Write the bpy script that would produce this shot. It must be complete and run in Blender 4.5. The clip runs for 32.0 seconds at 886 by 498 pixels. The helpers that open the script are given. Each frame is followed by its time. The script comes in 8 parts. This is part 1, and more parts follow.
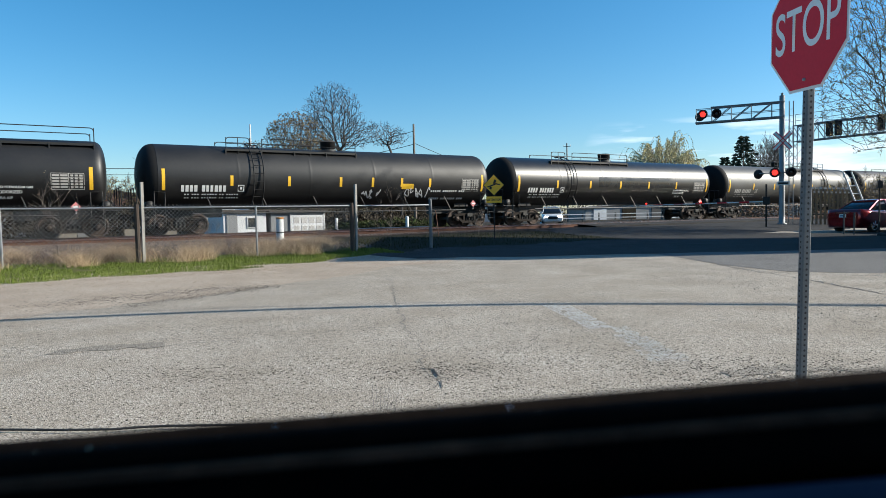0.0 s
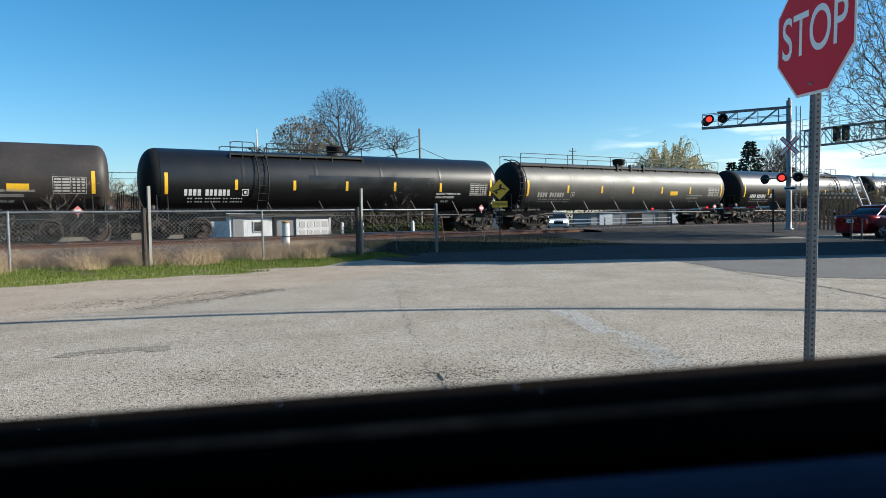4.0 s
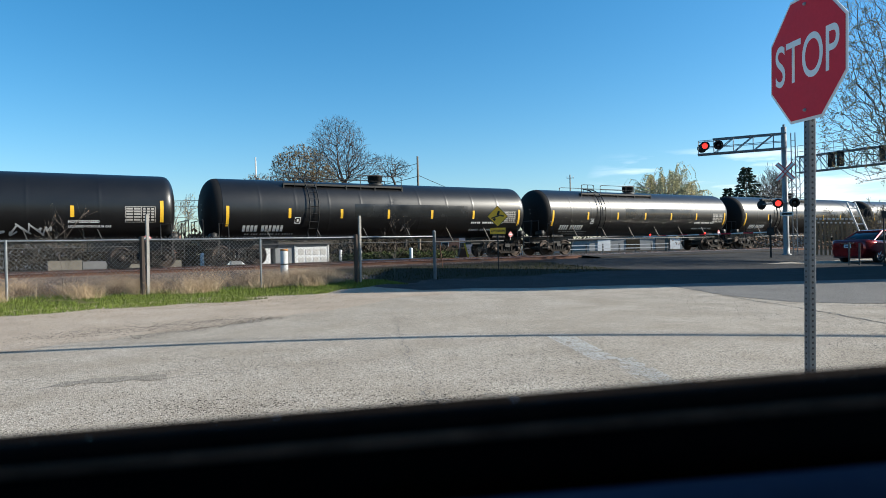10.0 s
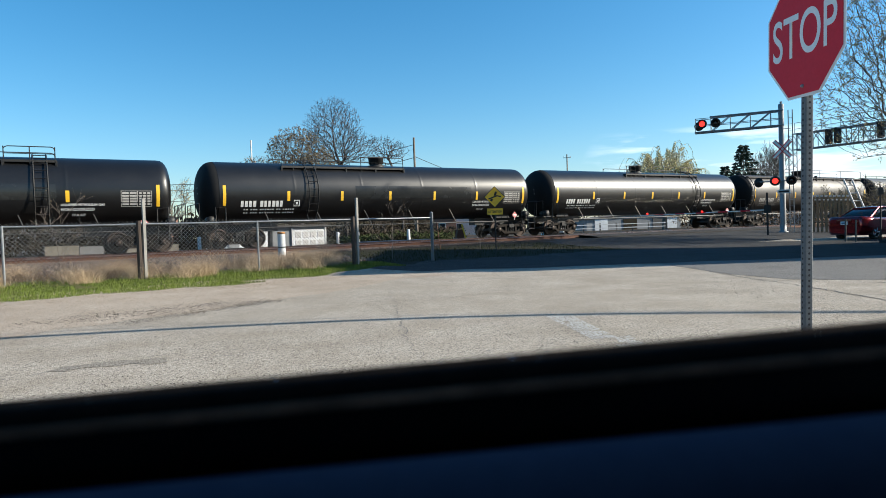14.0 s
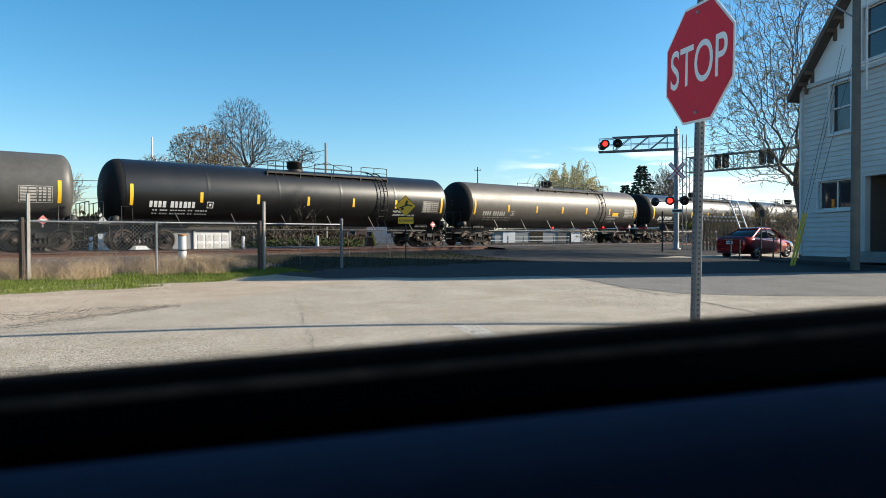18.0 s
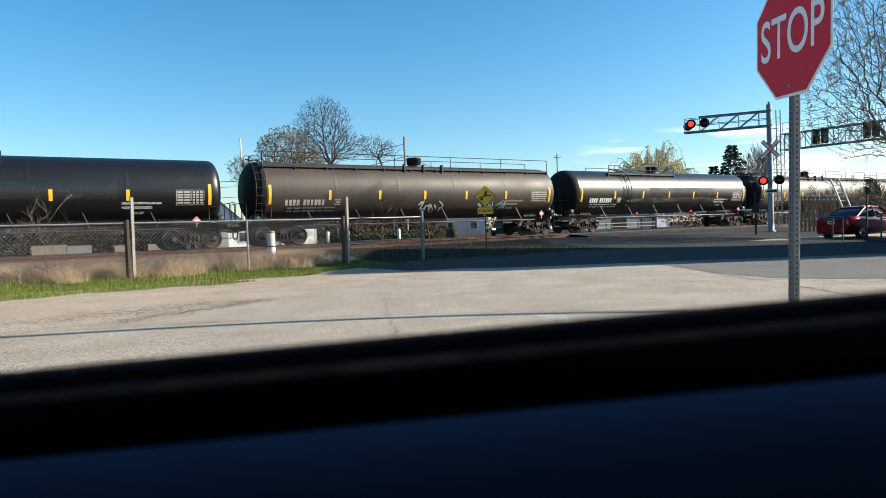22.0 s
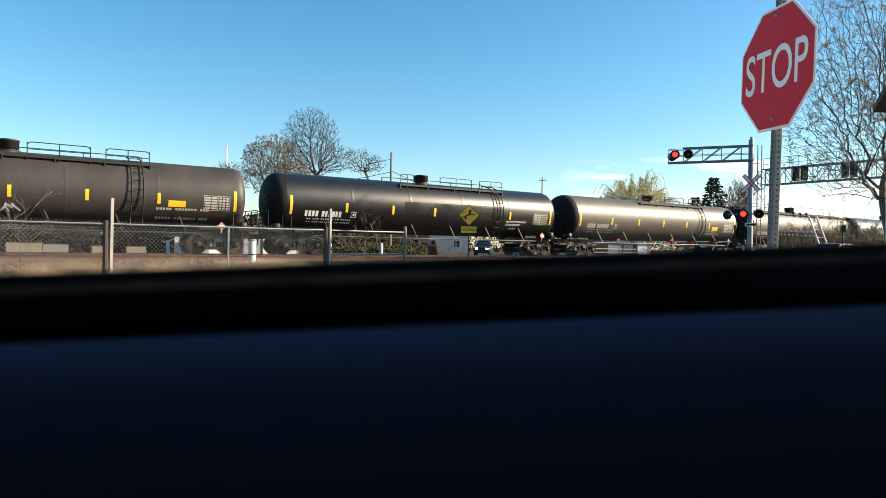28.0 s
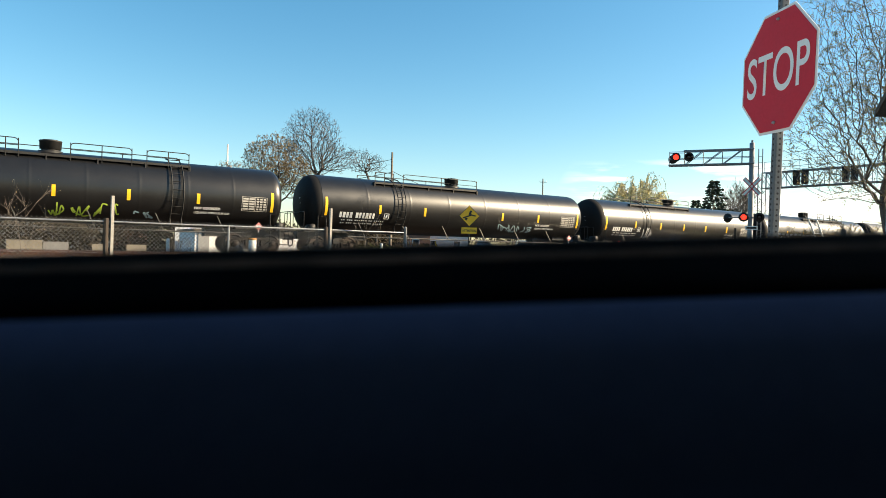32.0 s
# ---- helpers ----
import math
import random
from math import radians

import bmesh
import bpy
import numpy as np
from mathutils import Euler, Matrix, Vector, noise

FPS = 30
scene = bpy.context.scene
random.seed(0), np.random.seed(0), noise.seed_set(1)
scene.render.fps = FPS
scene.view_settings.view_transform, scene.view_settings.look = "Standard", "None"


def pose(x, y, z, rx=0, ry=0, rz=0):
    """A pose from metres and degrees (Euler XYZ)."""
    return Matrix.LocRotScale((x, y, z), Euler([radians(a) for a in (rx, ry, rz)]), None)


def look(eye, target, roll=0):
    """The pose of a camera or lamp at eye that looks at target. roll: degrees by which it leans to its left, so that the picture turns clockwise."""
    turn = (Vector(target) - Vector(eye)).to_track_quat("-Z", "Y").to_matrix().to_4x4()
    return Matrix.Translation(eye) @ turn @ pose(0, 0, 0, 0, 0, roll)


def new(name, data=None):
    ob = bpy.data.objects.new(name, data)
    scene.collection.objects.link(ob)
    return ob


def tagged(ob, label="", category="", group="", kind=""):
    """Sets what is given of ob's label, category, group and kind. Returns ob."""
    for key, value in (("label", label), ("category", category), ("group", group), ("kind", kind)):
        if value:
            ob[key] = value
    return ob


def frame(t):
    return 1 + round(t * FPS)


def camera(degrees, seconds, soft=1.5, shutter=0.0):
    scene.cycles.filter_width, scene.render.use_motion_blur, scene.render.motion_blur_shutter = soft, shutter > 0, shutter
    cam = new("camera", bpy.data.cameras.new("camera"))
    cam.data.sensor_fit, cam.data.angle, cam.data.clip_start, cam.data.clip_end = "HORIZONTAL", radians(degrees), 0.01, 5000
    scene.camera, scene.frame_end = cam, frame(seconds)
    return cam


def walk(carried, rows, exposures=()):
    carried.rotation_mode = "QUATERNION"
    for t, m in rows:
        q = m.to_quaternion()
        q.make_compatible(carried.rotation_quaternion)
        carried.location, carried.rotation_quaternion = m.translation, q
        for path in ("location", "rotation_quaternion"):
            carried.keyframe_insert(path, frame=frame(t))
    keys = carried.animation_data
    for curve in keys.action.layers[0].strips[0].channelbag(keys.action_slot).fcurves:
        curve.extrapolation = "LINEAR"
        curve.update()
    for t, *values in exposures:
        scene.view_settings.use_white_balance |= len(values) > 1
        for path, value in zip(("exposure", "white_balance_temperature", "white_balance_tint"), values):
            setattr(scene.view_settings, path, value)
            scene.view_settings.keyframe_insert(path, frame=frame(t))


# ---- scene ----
EYE_LENS = 68.13
PATH = [
    (0, 0, 0, 1.1204, 87.281, 1.255, -0.131),
    (0.5, 0, 0, 1.1201, 87.479, 1.302, 0.226),
    (1, 0, 0, 1.1193, 88.056, 1.426, 0.249),
    (1.5, 0, 0, 1.1184, 88.068, 1.254, 0.431),
    (2, 0, 0, 1.1176, 87.767, 1.244, 0.317),
    (2.5, 0, 0, 1.1168, 87.756, 1.294, 0.310),
    (3, 0, 0, 1.1159, 87.704, 1.218, 0.334),
    (3.5, 0, 0, 1.1161, 87.712, 1.105, 0.371),
    (5.5, 0, 0, 1.1163, 87.556, 1.257, 0.272),
    (6, 0, 0, 1.1164, 87.551, 1.247, 0.286),
    (6.5, 0, 0, 1.1155, 88.059, 1.436, 0.224),
    (7, 0, 0, 1.1156, 88.068, 1.257, 0.236),
    (7.5, 0, 0, 1.1154, 88.492, 1.220, 0.297),
    (8, 0, 0, 1.1151, 88.516, 1.278, 0.212),
    (8.5, 0, 0, 1.1153, 88.828, 1.467, 0.253),
    (9, 0, 0, 1.1143, 89.284, 1.198, 0.194),
    (9.5, 0, 0, 1.1147, 89.707, 1.367, 0.178),
    (10, 0, 0, 1.1138, 90.043, 1.388, 0.212),
    (10.5, 0, 0, 1.1134, 90.089, 1.313, 0.264),
    (11, 0, 0, 1.1132, 90.157, 1.374, 0.222),
    (11.5, 0, 0, 1.1129, 90.383, 1.370, 0.250),
    (12, 0, 0, 1.1124, 90.691, 1.317, 0.305),
    (12.5, 0, 0, 1.1121, 90.188, 1.378, 0.088),
    (13, 0, 0, 1.1116, 89.628, 1.628, 0.128),
    (13.5, 0, 0, 1.1119, 88.476, 2.087, -0.176),
    (15.5, 0, 0, 1.1028, 88.298, -1.117, 4.836),
    (16, 0, 0, 1.1040, 89.313, -1.574, 8.591),
    (16.1, 0, 0, 1.1044, 89.150, -1.670, 8.500),
    (16.2, 0, 0, 1.1046, 88.990, -1.080, 7.030),
    (16.3, 0, 0, 1.1052, 88.740, 0.630, 4.890),
    (16.4, 0, 0, 1.1059, 88.860, 0.030, 0.420),
    (16.5, 0, 0, 1.1063, 90.760, -1.880, -4.290),
    (16.6, 0, 0, 1.1068, 92.850, -2.020, -7.620),
    (16.7, 0, 0, 1.1072, 92.970, -2.580, -9.300),
    (16.8, 0, 0, 1.1068, 92.770, -3.020, -9.480),
    (16.9, 0, 0, 1.1063, 90.800, -1.340, -8.620),
    (17, 0, 0, 1.1064, 89.610, -0.799, -8.355),
    (17.5, 0, 0, 1.1062, 88.930, -0.372, -8.560),
    (18, 0, 0, 1.1066, 89.018, 0.266, -7.855),
    (18.5, 0, 0, 1.1072, 89.234, 0.297, -7.206),
    (19, 0, 0, 1.1069, 89.124, 0.653, -6.065),
    (19.5, 0, 0, 1.1074, 88.752, 1.563, -4.450),
    (20, 0, 0, 1.1073, 88.157, 1.744, -3.181),
    (20.5, 0, 0, 1.1062, 87.934, 2.011, -2.168),
    (21, 0, 0, 1.1053, 88.593, 1.978, -1.697),
    (21.5, 0, 0, 1.1052, 88.628, 1.781, -1.296),
    (22, 0, 0, 1.1058, 88.316, 1.989, -0.859),
    (22.5, 0, 0, 1.1077, 88.013, 2.919, -0.008),
    (23, 0, 0, 1.1082, 88.123, 2.665, -0.879),
    (23.5, 0, 0, 1.1051, 88.081, 1.741, -1.852),
    (24, 0, 0, 1.1030, 88.547, 1.457, -2.104),
    (24.5, 0, 0, 1.1005, 89.393, 1.159, -2.007),
    (25, 0, 0, 1.0988, 89.221, 0.514, -2.292),
    (25.5, 0, 0, 1.0964, 89.577, -0.184, -2.326),
    (26, 0, 0, 1.0955, 89.574, -0.191, -2.447),
    (26.5, 0, 0, 1.0949, 89.595, -0.420, -2.393),
    (28.5, 0, 0, 1.0912, 89.862, -0.933, -2.383),
    (29, 0, 0, 1.0915, 89.782, -1.062, -2.356),
    (29.5, 0, 0, 1.0905, 89.572, -1.218, -2.347),
    (30, 0, 0, 1.0897, 89.725, -1.220, -2.382),
    (30.5, 0, 0, 1.0897, 89.783, -0.968, -2.465),
    (31, 0, 0, 1.0902, 89.889, -1.177, -2.449),
    (31.5, 0, 0, 1.0894, 89.854, -1.094, -2.476),
    (32, 0, 0, 1.0892, 89.893, -1.347, -2.367),
]
cam = camera(EYE_LENS, 32.0, soft=0.6)
cam.data.dof.use_dof = True
cam.data.dof.focus_distance = 24.0
cam.data.dof.aperture_fstop = 19.0
EXPOSURES = [(0, 0.77, 6010, 8), (6, 0.82, 6010, 8), (13, 0.88, 6080, 8), (17, 1.02, 6450, 9), (23, 1.08, 6520, 9), (26, 1.19, 6850, 9), (29, 1.32, 7500, 10), (32, 1.36, 7900, 10)]
walk(cam, [(t, pose(x, y, z, rx, ry, rz)) for t, x, y, z, rx, ry, rz in PATH], EXPOSURES)

# ---- daylight ----
SUN_EL, SUN_AZ = 27.5, 90.0  # degrees; azimuth clockwise from +y
sun_dir = Vector((math.sin(radians(SUN_AZ)) * math.cos(radians(SUN_EL)), math.cos(radians(SUN_AZ)) * math.cos(radians(SUN_EL)), math.sin(radians(SUN_EL))))
world = bpy.data.worlds.new("sky")
scene.world = world
world.use_nodes = True
wn, wl = world.node_tree.nodes, world.node_tree.links
wn.clear()
w_out = wn.new("ShaderNodeOutputWorld")
w_bg = wn.new("ShaderNodeBackground")
w_bg.inputs["Strength"].default_value = 0.092
w_sky = wn.new("ShaderNodeTexSky")
w_sky.sky_type = "NISHITA"
w_sky.sun_disc = False
w_sky.sun_elevation, w_sky.sun_rotation = radians(SUN_EL), radians(SUN_AZ)
w_sky.air_density, w_sky.dust_density, w_sky.ozone_density = 1.0, 0.65, 3.0
w_co = wn.new("ShaderNodeTexCoord")
w_map = wn.new("ShaderNodeMapping")
w_map.inputs["Scale"].default_value = (4.2, 4.2, 26.0)
w_map.inputs["Rotation"].default_value = (0, 0, 0.3)
w_noise = wn.new("ShaderNodeTexNoise")
w_noise.inputs["Scale"].default_value, w_noise.inputs["Detail"].default_value = 1.7, 7.0
w_sep = wn.new("ShaderNodeSeparateXYZ")
w_low = wn.new("ShaderNodeMapRange")
w_low.inputs["From Min"].default_value, w_low.inputs["From Max"].default_value = 0.135, 0.118
w_cut = wn.new("ShaderNodeMapRange")
w_cut.inputs["From Min"].default_value, w_cut.inputs["From Max"].default_value = 0.47, 0.66
w_mul = wn.new("ShaderNodeMath")
w_mul.operation = "MULTIPLY"
w_mix = wn.new("ShaderNodeMix")
w_mix.data_type = "RGBA"
w_mix.inputs["B"].default_value = (8.2, 8.6, 9.2, 1)
wl.new(w_co.outputs["Generated"], w_map.inputs["Vector"])
wl.new(w_map.outputs["Vector"], w_noise.inputs["Vector"])
wl.new(w_co.outputs["Generated"], w_sep.inputs["Vector"])
wl.new(w_sep.outputs["Z"], w_low.inputs["Value"])
wl.new(w_noise.outputs["Fac"], w_cut.inputs["Value"])
wl.new(w_low.outputs["Result"], w_mul.inputs[0])
wl.new(w_cut.outputs["Result"], w_mul.inputs[1])
w_dot = wn.new("ShaderNodeVectorMath")
w_dot.operation = "DOT_PRODUCT"
w_dot.inputs[1].default_value = (0.415, 0.91, 0.0)
w_side = wn.new("ShaderNodeMapRange")
w_side.inputs["From Min"].default_value, w_side.inputs["From Max"].default_value = 0.972, 0.990
w_mul2 = wn.new("ShaderNodeMath")
w_mul2.operation = "MULTIPLY"
wl.new(w_co.outputs["Generated"], w_dot.inputs[0])
wl.new(w_dot.outputs["Value"], w_side.inputs["Value"])
wl.new(w_mul.outputs["Value"], w_mul2.inputs[0])
wl.new(w_side.outputs["Result"], w_mul2.inputs[1])
wl.new(w_mul2.outputs["Value"], w_mix.inputs["Factor"])
w_sat = wn.new("ShaderNodeHueSaturation")
w_sat.inputs["Saturation"].default_value = 1.32
w_sat.inputs["Hue"].default_value = 0.490
wl.new(w_sky.outputs["Color"], w_sat.inputs["Color"])
wl.new(w_sat.outputs["Color"], w_mix.inputs["A"])
wl.new(w_mix.outputs["Result"], w_bg.inputs["Color"])
wl.new(w_bg.outputs["Background"], w_out.inputs["Surface"])
sun = new("sun", bpy.data.lights.new("sun", "SUN"))
sun.data.energy, sun.data.angle, sun.data.color = 5.0, radians(0.53), (1.0, 0.90, 0.74)
sun.matrix_world = look(sun_dir * 60, (0, 0, 0))


# ---- materials ----
def material(name, a, b=None, rough=0.7, metal=0.0, scale=6.0, fine=60.0, bump=0.15, bump_scale=None, gloss_var=0.15, contrast=(0.35, 0.65), coat=0.0, vary=0.0, spec=0.5):
    """Two colours mixed by a coarse and a fine noise, with bump and uneven gloss."""
    m = bpy.data.materials.new(name)
    m.use_nodes = True
    nt = m.node_tree
    bs = nt.nodes["Principled BSDF"]
    b = b or tuple(c * 0.72 for c in a)
    co = nt.nodes.new("ShaderNodeTexCoord")
    n1, n2 = nt.nodes.new("ShaderNodeTexNoise"), nt.nodes.new("ShaderNodeTexNoise")
    n1.inputs["Scale"].default_value, n1.inputs["Detail"].default_value = scale, 5
    n2.inputs["Scale"].default_value, n2.inputs["Detail"].default_value = fine, 4
    add = nt.nodes.new("ShaderNodeMath")
    add.operation = "ADD"
    half = nt.nodes.new("ShaderNodeMath")
    half.operation = "MULTIPLY"
    half.inputs[1].default_value = 0.5
    nt.links.new(co.outputs["Object"], n1.inputs["Vector"])
    nt.links.new(co.outputs["Object"], n2.inputs["Vector"])
    nt.links.new(n1.outputs["Fac"], add.inputs[0])
    nt.links.new(n2.outputs["Fac"], add.inputs[1])
    nt.links.new(add.outputs[0], half.inputs[0])
    ramp = nt.nodes.new("ShaderNodeMapRange")
    ramp.inputs["From Min"].default_value, ramp.inputs["From Max"].default_value = contrast
    nt.links.new(half.outputs[0], ramp.inputs["Value"])
    mix = nt.nodes.new("ShaderNodeMix")
    mix.data_type = "RGBA"
    mix.inputs["A"].default_value, mix.inputs["B"].default_value = (*b, 1), (*a, 1)
    nt.links.new(ramp.outputs["Result"], mix.inputs["Factor"])
    col = mix.outputs["Result"]
    if vary:
        info = nt.nodes.new("ShaderNodeObjectInfo")
        hsv = nt.nodes.new("ShaderNodeHueSaturation")
        val = nt.nodes.new("ShaderNodeMapRange")
        val.inputs["To Min"].default_value, val.inputs["To Max"].default_value = 1 - vary, 1 + vary
        nt.links.new(info.outputs["Random"], val.inputs["Value"])
        nt.links.new(val.outputs["Result"], hsv.inputs["Value"])
        nt.links.new(col, hsv.inputs["Color"])
        col = hsv.outputs["Color"]
    nt.links.new(col, bs.inputs["Base Color"])
    rr = nt.nodes.new("ShaderNodeMapRange")
    rr.inputs["To Min"].default_value, rr.inputs["To Max"].default_value = max(0.03, rough - gloss_var), min(1, rough + gloss_var)
    nt.links.new(n1.outputs["Fac"], rr.inputs["Value"])
    nt.links.new(rr.outputs["Result"], bs.inputs["Roughness"])
    bs.inputs["Metallic"].default_value = metal
    bs.inputs["Coat Weight"].default_value = coat
    bs.inputs["Coat Roughness"].default_value = 0.3 if coat < 1 else 0.03
    bs.inputs["Specular IOR Level"].default_value = spec
    if bump:
        nb = n2
        if bump_scale:
            nb = nt.nodes.new("ShaderNodeTexNoise")
            nb.inputs["Scale"].default_value, nb.inputs["Detail"].default_value = bump_scale, 3
            nt.links.new(co.outputs["Object"], nb.inputs["Vector"])
        bp = nt.nodes.new("ShaderNodeBump")
        bp.inputs["Strength"].default_value, bp.inputs["Distance"].default_value = bump, 0.02
        nt.links.new(nb.outputs["Fac"], bp.inputs["Height"])
        nt.links.new(bp.outputs["Normal"], bs.inputs["Normal"])
    return m


def asphalt_material(name, a, b, stone, dark):
    """Old asphalt: exposed light stones in a grey binder, broad worn patches and thin dark cracks."""
    m = material(name, a, b, rough=0.9, scale=0.22, fine=1.1, bump=0, gloss_var=0.06, contrast=(0.30, 0.62), spec=0.1)
    nt = m.node_tree
    bs = nt.nodes["Principled BSDF"]
    base = bs.inputs["Base Color"].links[0].from_socket
    co = nt.nodes.new("ShaderNodeTexCoord")
    vo = nt.nodes.new("ShaderNodeTexVoronoi")
    vo.inputs["Scale"].default_value = 95
    no = nt.nodes.new("ShaderNodeTexNoise")
    no.inputs["Scale"].default_value, no.inputs["Detail"].default_value = 1.1, 6
    nt.links.new(co.outputs["Object"], vo.inputs["Vector"])
    nt.links.new(co.outputs["Object"], no.inputs["Vector"])
    grey = nt.nodes.new("ShaderNodeSeparateColor")
    nt.links.new(vo.outputs["Color"], grey.inputs["Color"])
    k = nt.nodes.new("ShaderNodeMapRange")
    k.inputs["From Min"].default_value, k.inputs["From Max"].default_value = 0.45, 1.0
    nt.links.new(grey.outputs["Red"], k.inputs["Value"])
    amount = nt.nodes.new("ShaderNodeMath")
    amount.operation = "MULTIPLY"
    patch = nt.nodes.new("ShaderNodeMapRange")
    patch.inputs["From Min"].default_value, patch.inputs["From Max"].default_value = 0.35, 0.62
    patch.inputs["To Min"].default_value, patch.inputs["To Max"].default_value = 0.4, 0.85
    nt.links.new(no.outputs["Fac"], patch.inputs["Value"])
    nt.links.new(k.outputs["Result"], amount.inputs[0])
    nt.links.new(patch.outputs["Result"], amount.inputs[1])
    mx = nt.nodes.new("ShaderNodeMix")
    mx.data_type = "RGBA"
    mx.inputs["B"].default_value = (*stone, 1)
    nt.links.new(amount.outputs[0], mx.inputs["Factor"])
    nt.links.new(base, mx.inputs["A"])
    pit = nt.nodes.new("ShaderNodeMapRange")
    pit.inputs["From Min"].default_value, pit.inputs["From Max"].default_value = 0.22, 0.06
    nt.links.new(grey.outputs["Green"], pit.inputs["Value"])
    pm = nt.nodes.new("ShaderNodeMath")
    pm.operation = "MULTIPLY"
    pm.inputs[1].default_value = 0.75
    nt.links.new(pit.outputs["Result"], pm.inputs[0])
    mx2 = nt.nodes.new("ShaderNodeMix")
    mx2.data_type = "RGBA"
    mx2.inputs["B"].default_value = (*dark, 1)
    nt.links.new(pm.outputs[0], mx2.inputs["Factor"])
    nt.links.new(mx.outputs["Result"], mx2.inputs["A"])
    v2 = nt.nodes.new("ShaderNodeTexVoronoi")
    v2.inputs["Scale"].default_value = 42
    nt.links.new(co.outputs["Object"], v2.inputs["Vector"])
    g2 = nt.nodes.new("ShaderNodeSeparateColor")
    nt.links.new(v2.outputs["Color"], g2.inputs["Color"])
    few = nt.nodes.new("ShaderNodeMapRange")
    few.inputs["From Min"].default_value, few.inputs["From Max"].default_value = 0.30, 0.10
    nt.links.new(g2.outputs["Blue"], few.inputs["Value"])
    core = nt.nodes.new("ShaderNodeMapRange")
    core.inputs["From Min"].default_value, core.inputs["From Max"].default_value = 0.42, 0.22
    nt.links.new(v2.outputs["Distance"], core.inputs["Value"])
    zone = nt.nodes.new("ShaderNodeMapRange")
    zone.inputs["From Min"].default_value, zone.inputs["From Max"].default_value = 0.45, 0.62
    zone.inputs["To Min"].default_value, zone.inputs["To Max"].default_value = 0.1, 0.85
    nt.links.new(no.outputs["Fac"], zone.inputs["Value"])
    p1, p2 = nt.nodes.new("ShaderNodeMath"), nt.nodes.new("ShaderNodeMath")
    p1.operation = p2.operation = "MULTIPLY"
    nt.links.new(few.outputs["Result"], p1.inputs[0])
    nt.links.new(core.outputs["Result"], p1.inputs[1])
    nt.links.new(p1.outputs[0], p2.inputs[0])
    nt.links.new(zone.outputs["Result"], p2.inputs[1])
    mx3 = nt.nodes.new("ShaderNodeMix")
    mx3.data_type = "RGBA"
    mx3.inputs["B"].default_value = (*dark, 1)
    nt.links.new(p2.outputs[0], mx3.inputs["Factor"])
    nt.links.new(mx2.outputs["Result"], mx3.inputs["A"])
    nt.links.new(mx3.outputs["Result"], bs.inputs["Base Color"])
    bp = nt.nodes.new("ShaderNodeBump")
    bp.inputs["Strength"].default_value, bp.inputs["Distance"].default_value = 0.55, 0.007
    nt.links.new(vo.outputs["Distance"], bp.inputs["Height"])
    nt.links.new(bp.outputs["Normal"], bs.inputs["Normal"])
    return m


def glow(name, colour, strength):
    m = bpy.data.materials.new(name)
    m.use_nodes = True
    bs = m.node_tree.nodes["Principled BSDF"]
    bs.inputs["Base Color"].default_value = (*colour, 1)
    bs.inputs["Emission Color"].default_value, bs.inputs["Emission Strength"].default_value = (*colour, 1), strength
    return m


def glass_material(name, tint, rough=0.03):
    m = bpy.data.materials.new(name)
    m.use_nodes = True
    bs = m.node_tree.nodes["Principled BSDF"]
    bs.inputs["Base Color"].default_value, bs.inputs["Roughness"].default_value = (*tint, 1), rough
    bs.inputs["Specular IOR Level"].default_value = 0.8
    return m


M_ASPH = asphalt_material("worn_asphalt", (0.325, 0.286, 0.236), (0.245, 0.207, 0.160), (0.60, 0.54, 0.46), (0.028, 0.025, 0.022))
M_ROAD = asphalt_material("road_asphalt", (0.044, 0.043, 0.043), (0.022, 0.021, 0.021), (0.085, 0.083, 0.081), (0.02, 0.02, 0.02))
M_SOIL = material("dry_soil", (0.070, 0.054, 0.038), (0.022, 0.020, 0.014), rough=0.95, scale=0.9, fine=9, bump=0.4, spec=0.08)
M_TURF = material("turf", (0.06, 0.085, 0.02), (0.10, 0.085, 0.04), rough=0.95, scale=1.2, fine=14, bump=0.6, spec=0.08)
M_BALLAST = material("ballast_bed", (0.058, 0.043, 0.035), (0.020, 0.015, 0.013), rough=0.95, scale=2.0, fine=22, bump=1.0, spec=0.08)
M_STONE = material("ballast_stone", (0.21, 0.165, 0.14), (0.03, 0.023, 0.02), rough=0.95, scale=3, fine=12, bump=0.3, spec=0.08)
M_RUST = material("rusty_rail", (0.14, 0.06, 0.035), (0.06, 0.03, 0.02), rough=0.75, metal=0.3, scale=3, fine=40)
M_RAILTOP = material("polished_rail", (0.55, 0.53, 0.5), rough=0.3, metal=1.0, bump=0.02)
M_TIE = material("creosoted_tie", (0.055, 0.04, 0.031), rough=0.9, fine=30)
M_BLACKGLOSS = material("black_tank_paint", (0.0075, 0.0075, 0.008), (0.005, 0.005, 0.0055), rough=0.39, scale=1.2, fine=9, bump=0.03, bump_scale=3.0, gloss_var=0.05, spec=0.42, coat=0.25)
M_BLACKMATT = material("dull_black_paint", (0.011, 0.0108, 0.0108), (0.007, 0.0068, 0.007), rough=0.52, scale=1.0, fine=8, bump=0.03, bump_scale=3.0, gloss_var=0.12)
M_GREY = material("weathered_grey_paint", (0.074, 0.072, 0.066), (0.052, 0.050, 0.046), rough=0.50, scale=0.7, fine=6, bump=0.04, bump_scale=3.0)
M_BROWN = material("sooty_brown_paint", (0.038, 0.030, 0.025), (0.022, 0.018, 0.016), rough=0.56, scale=0.8, fine=7, bump=0.04, bump_scale=3.0)
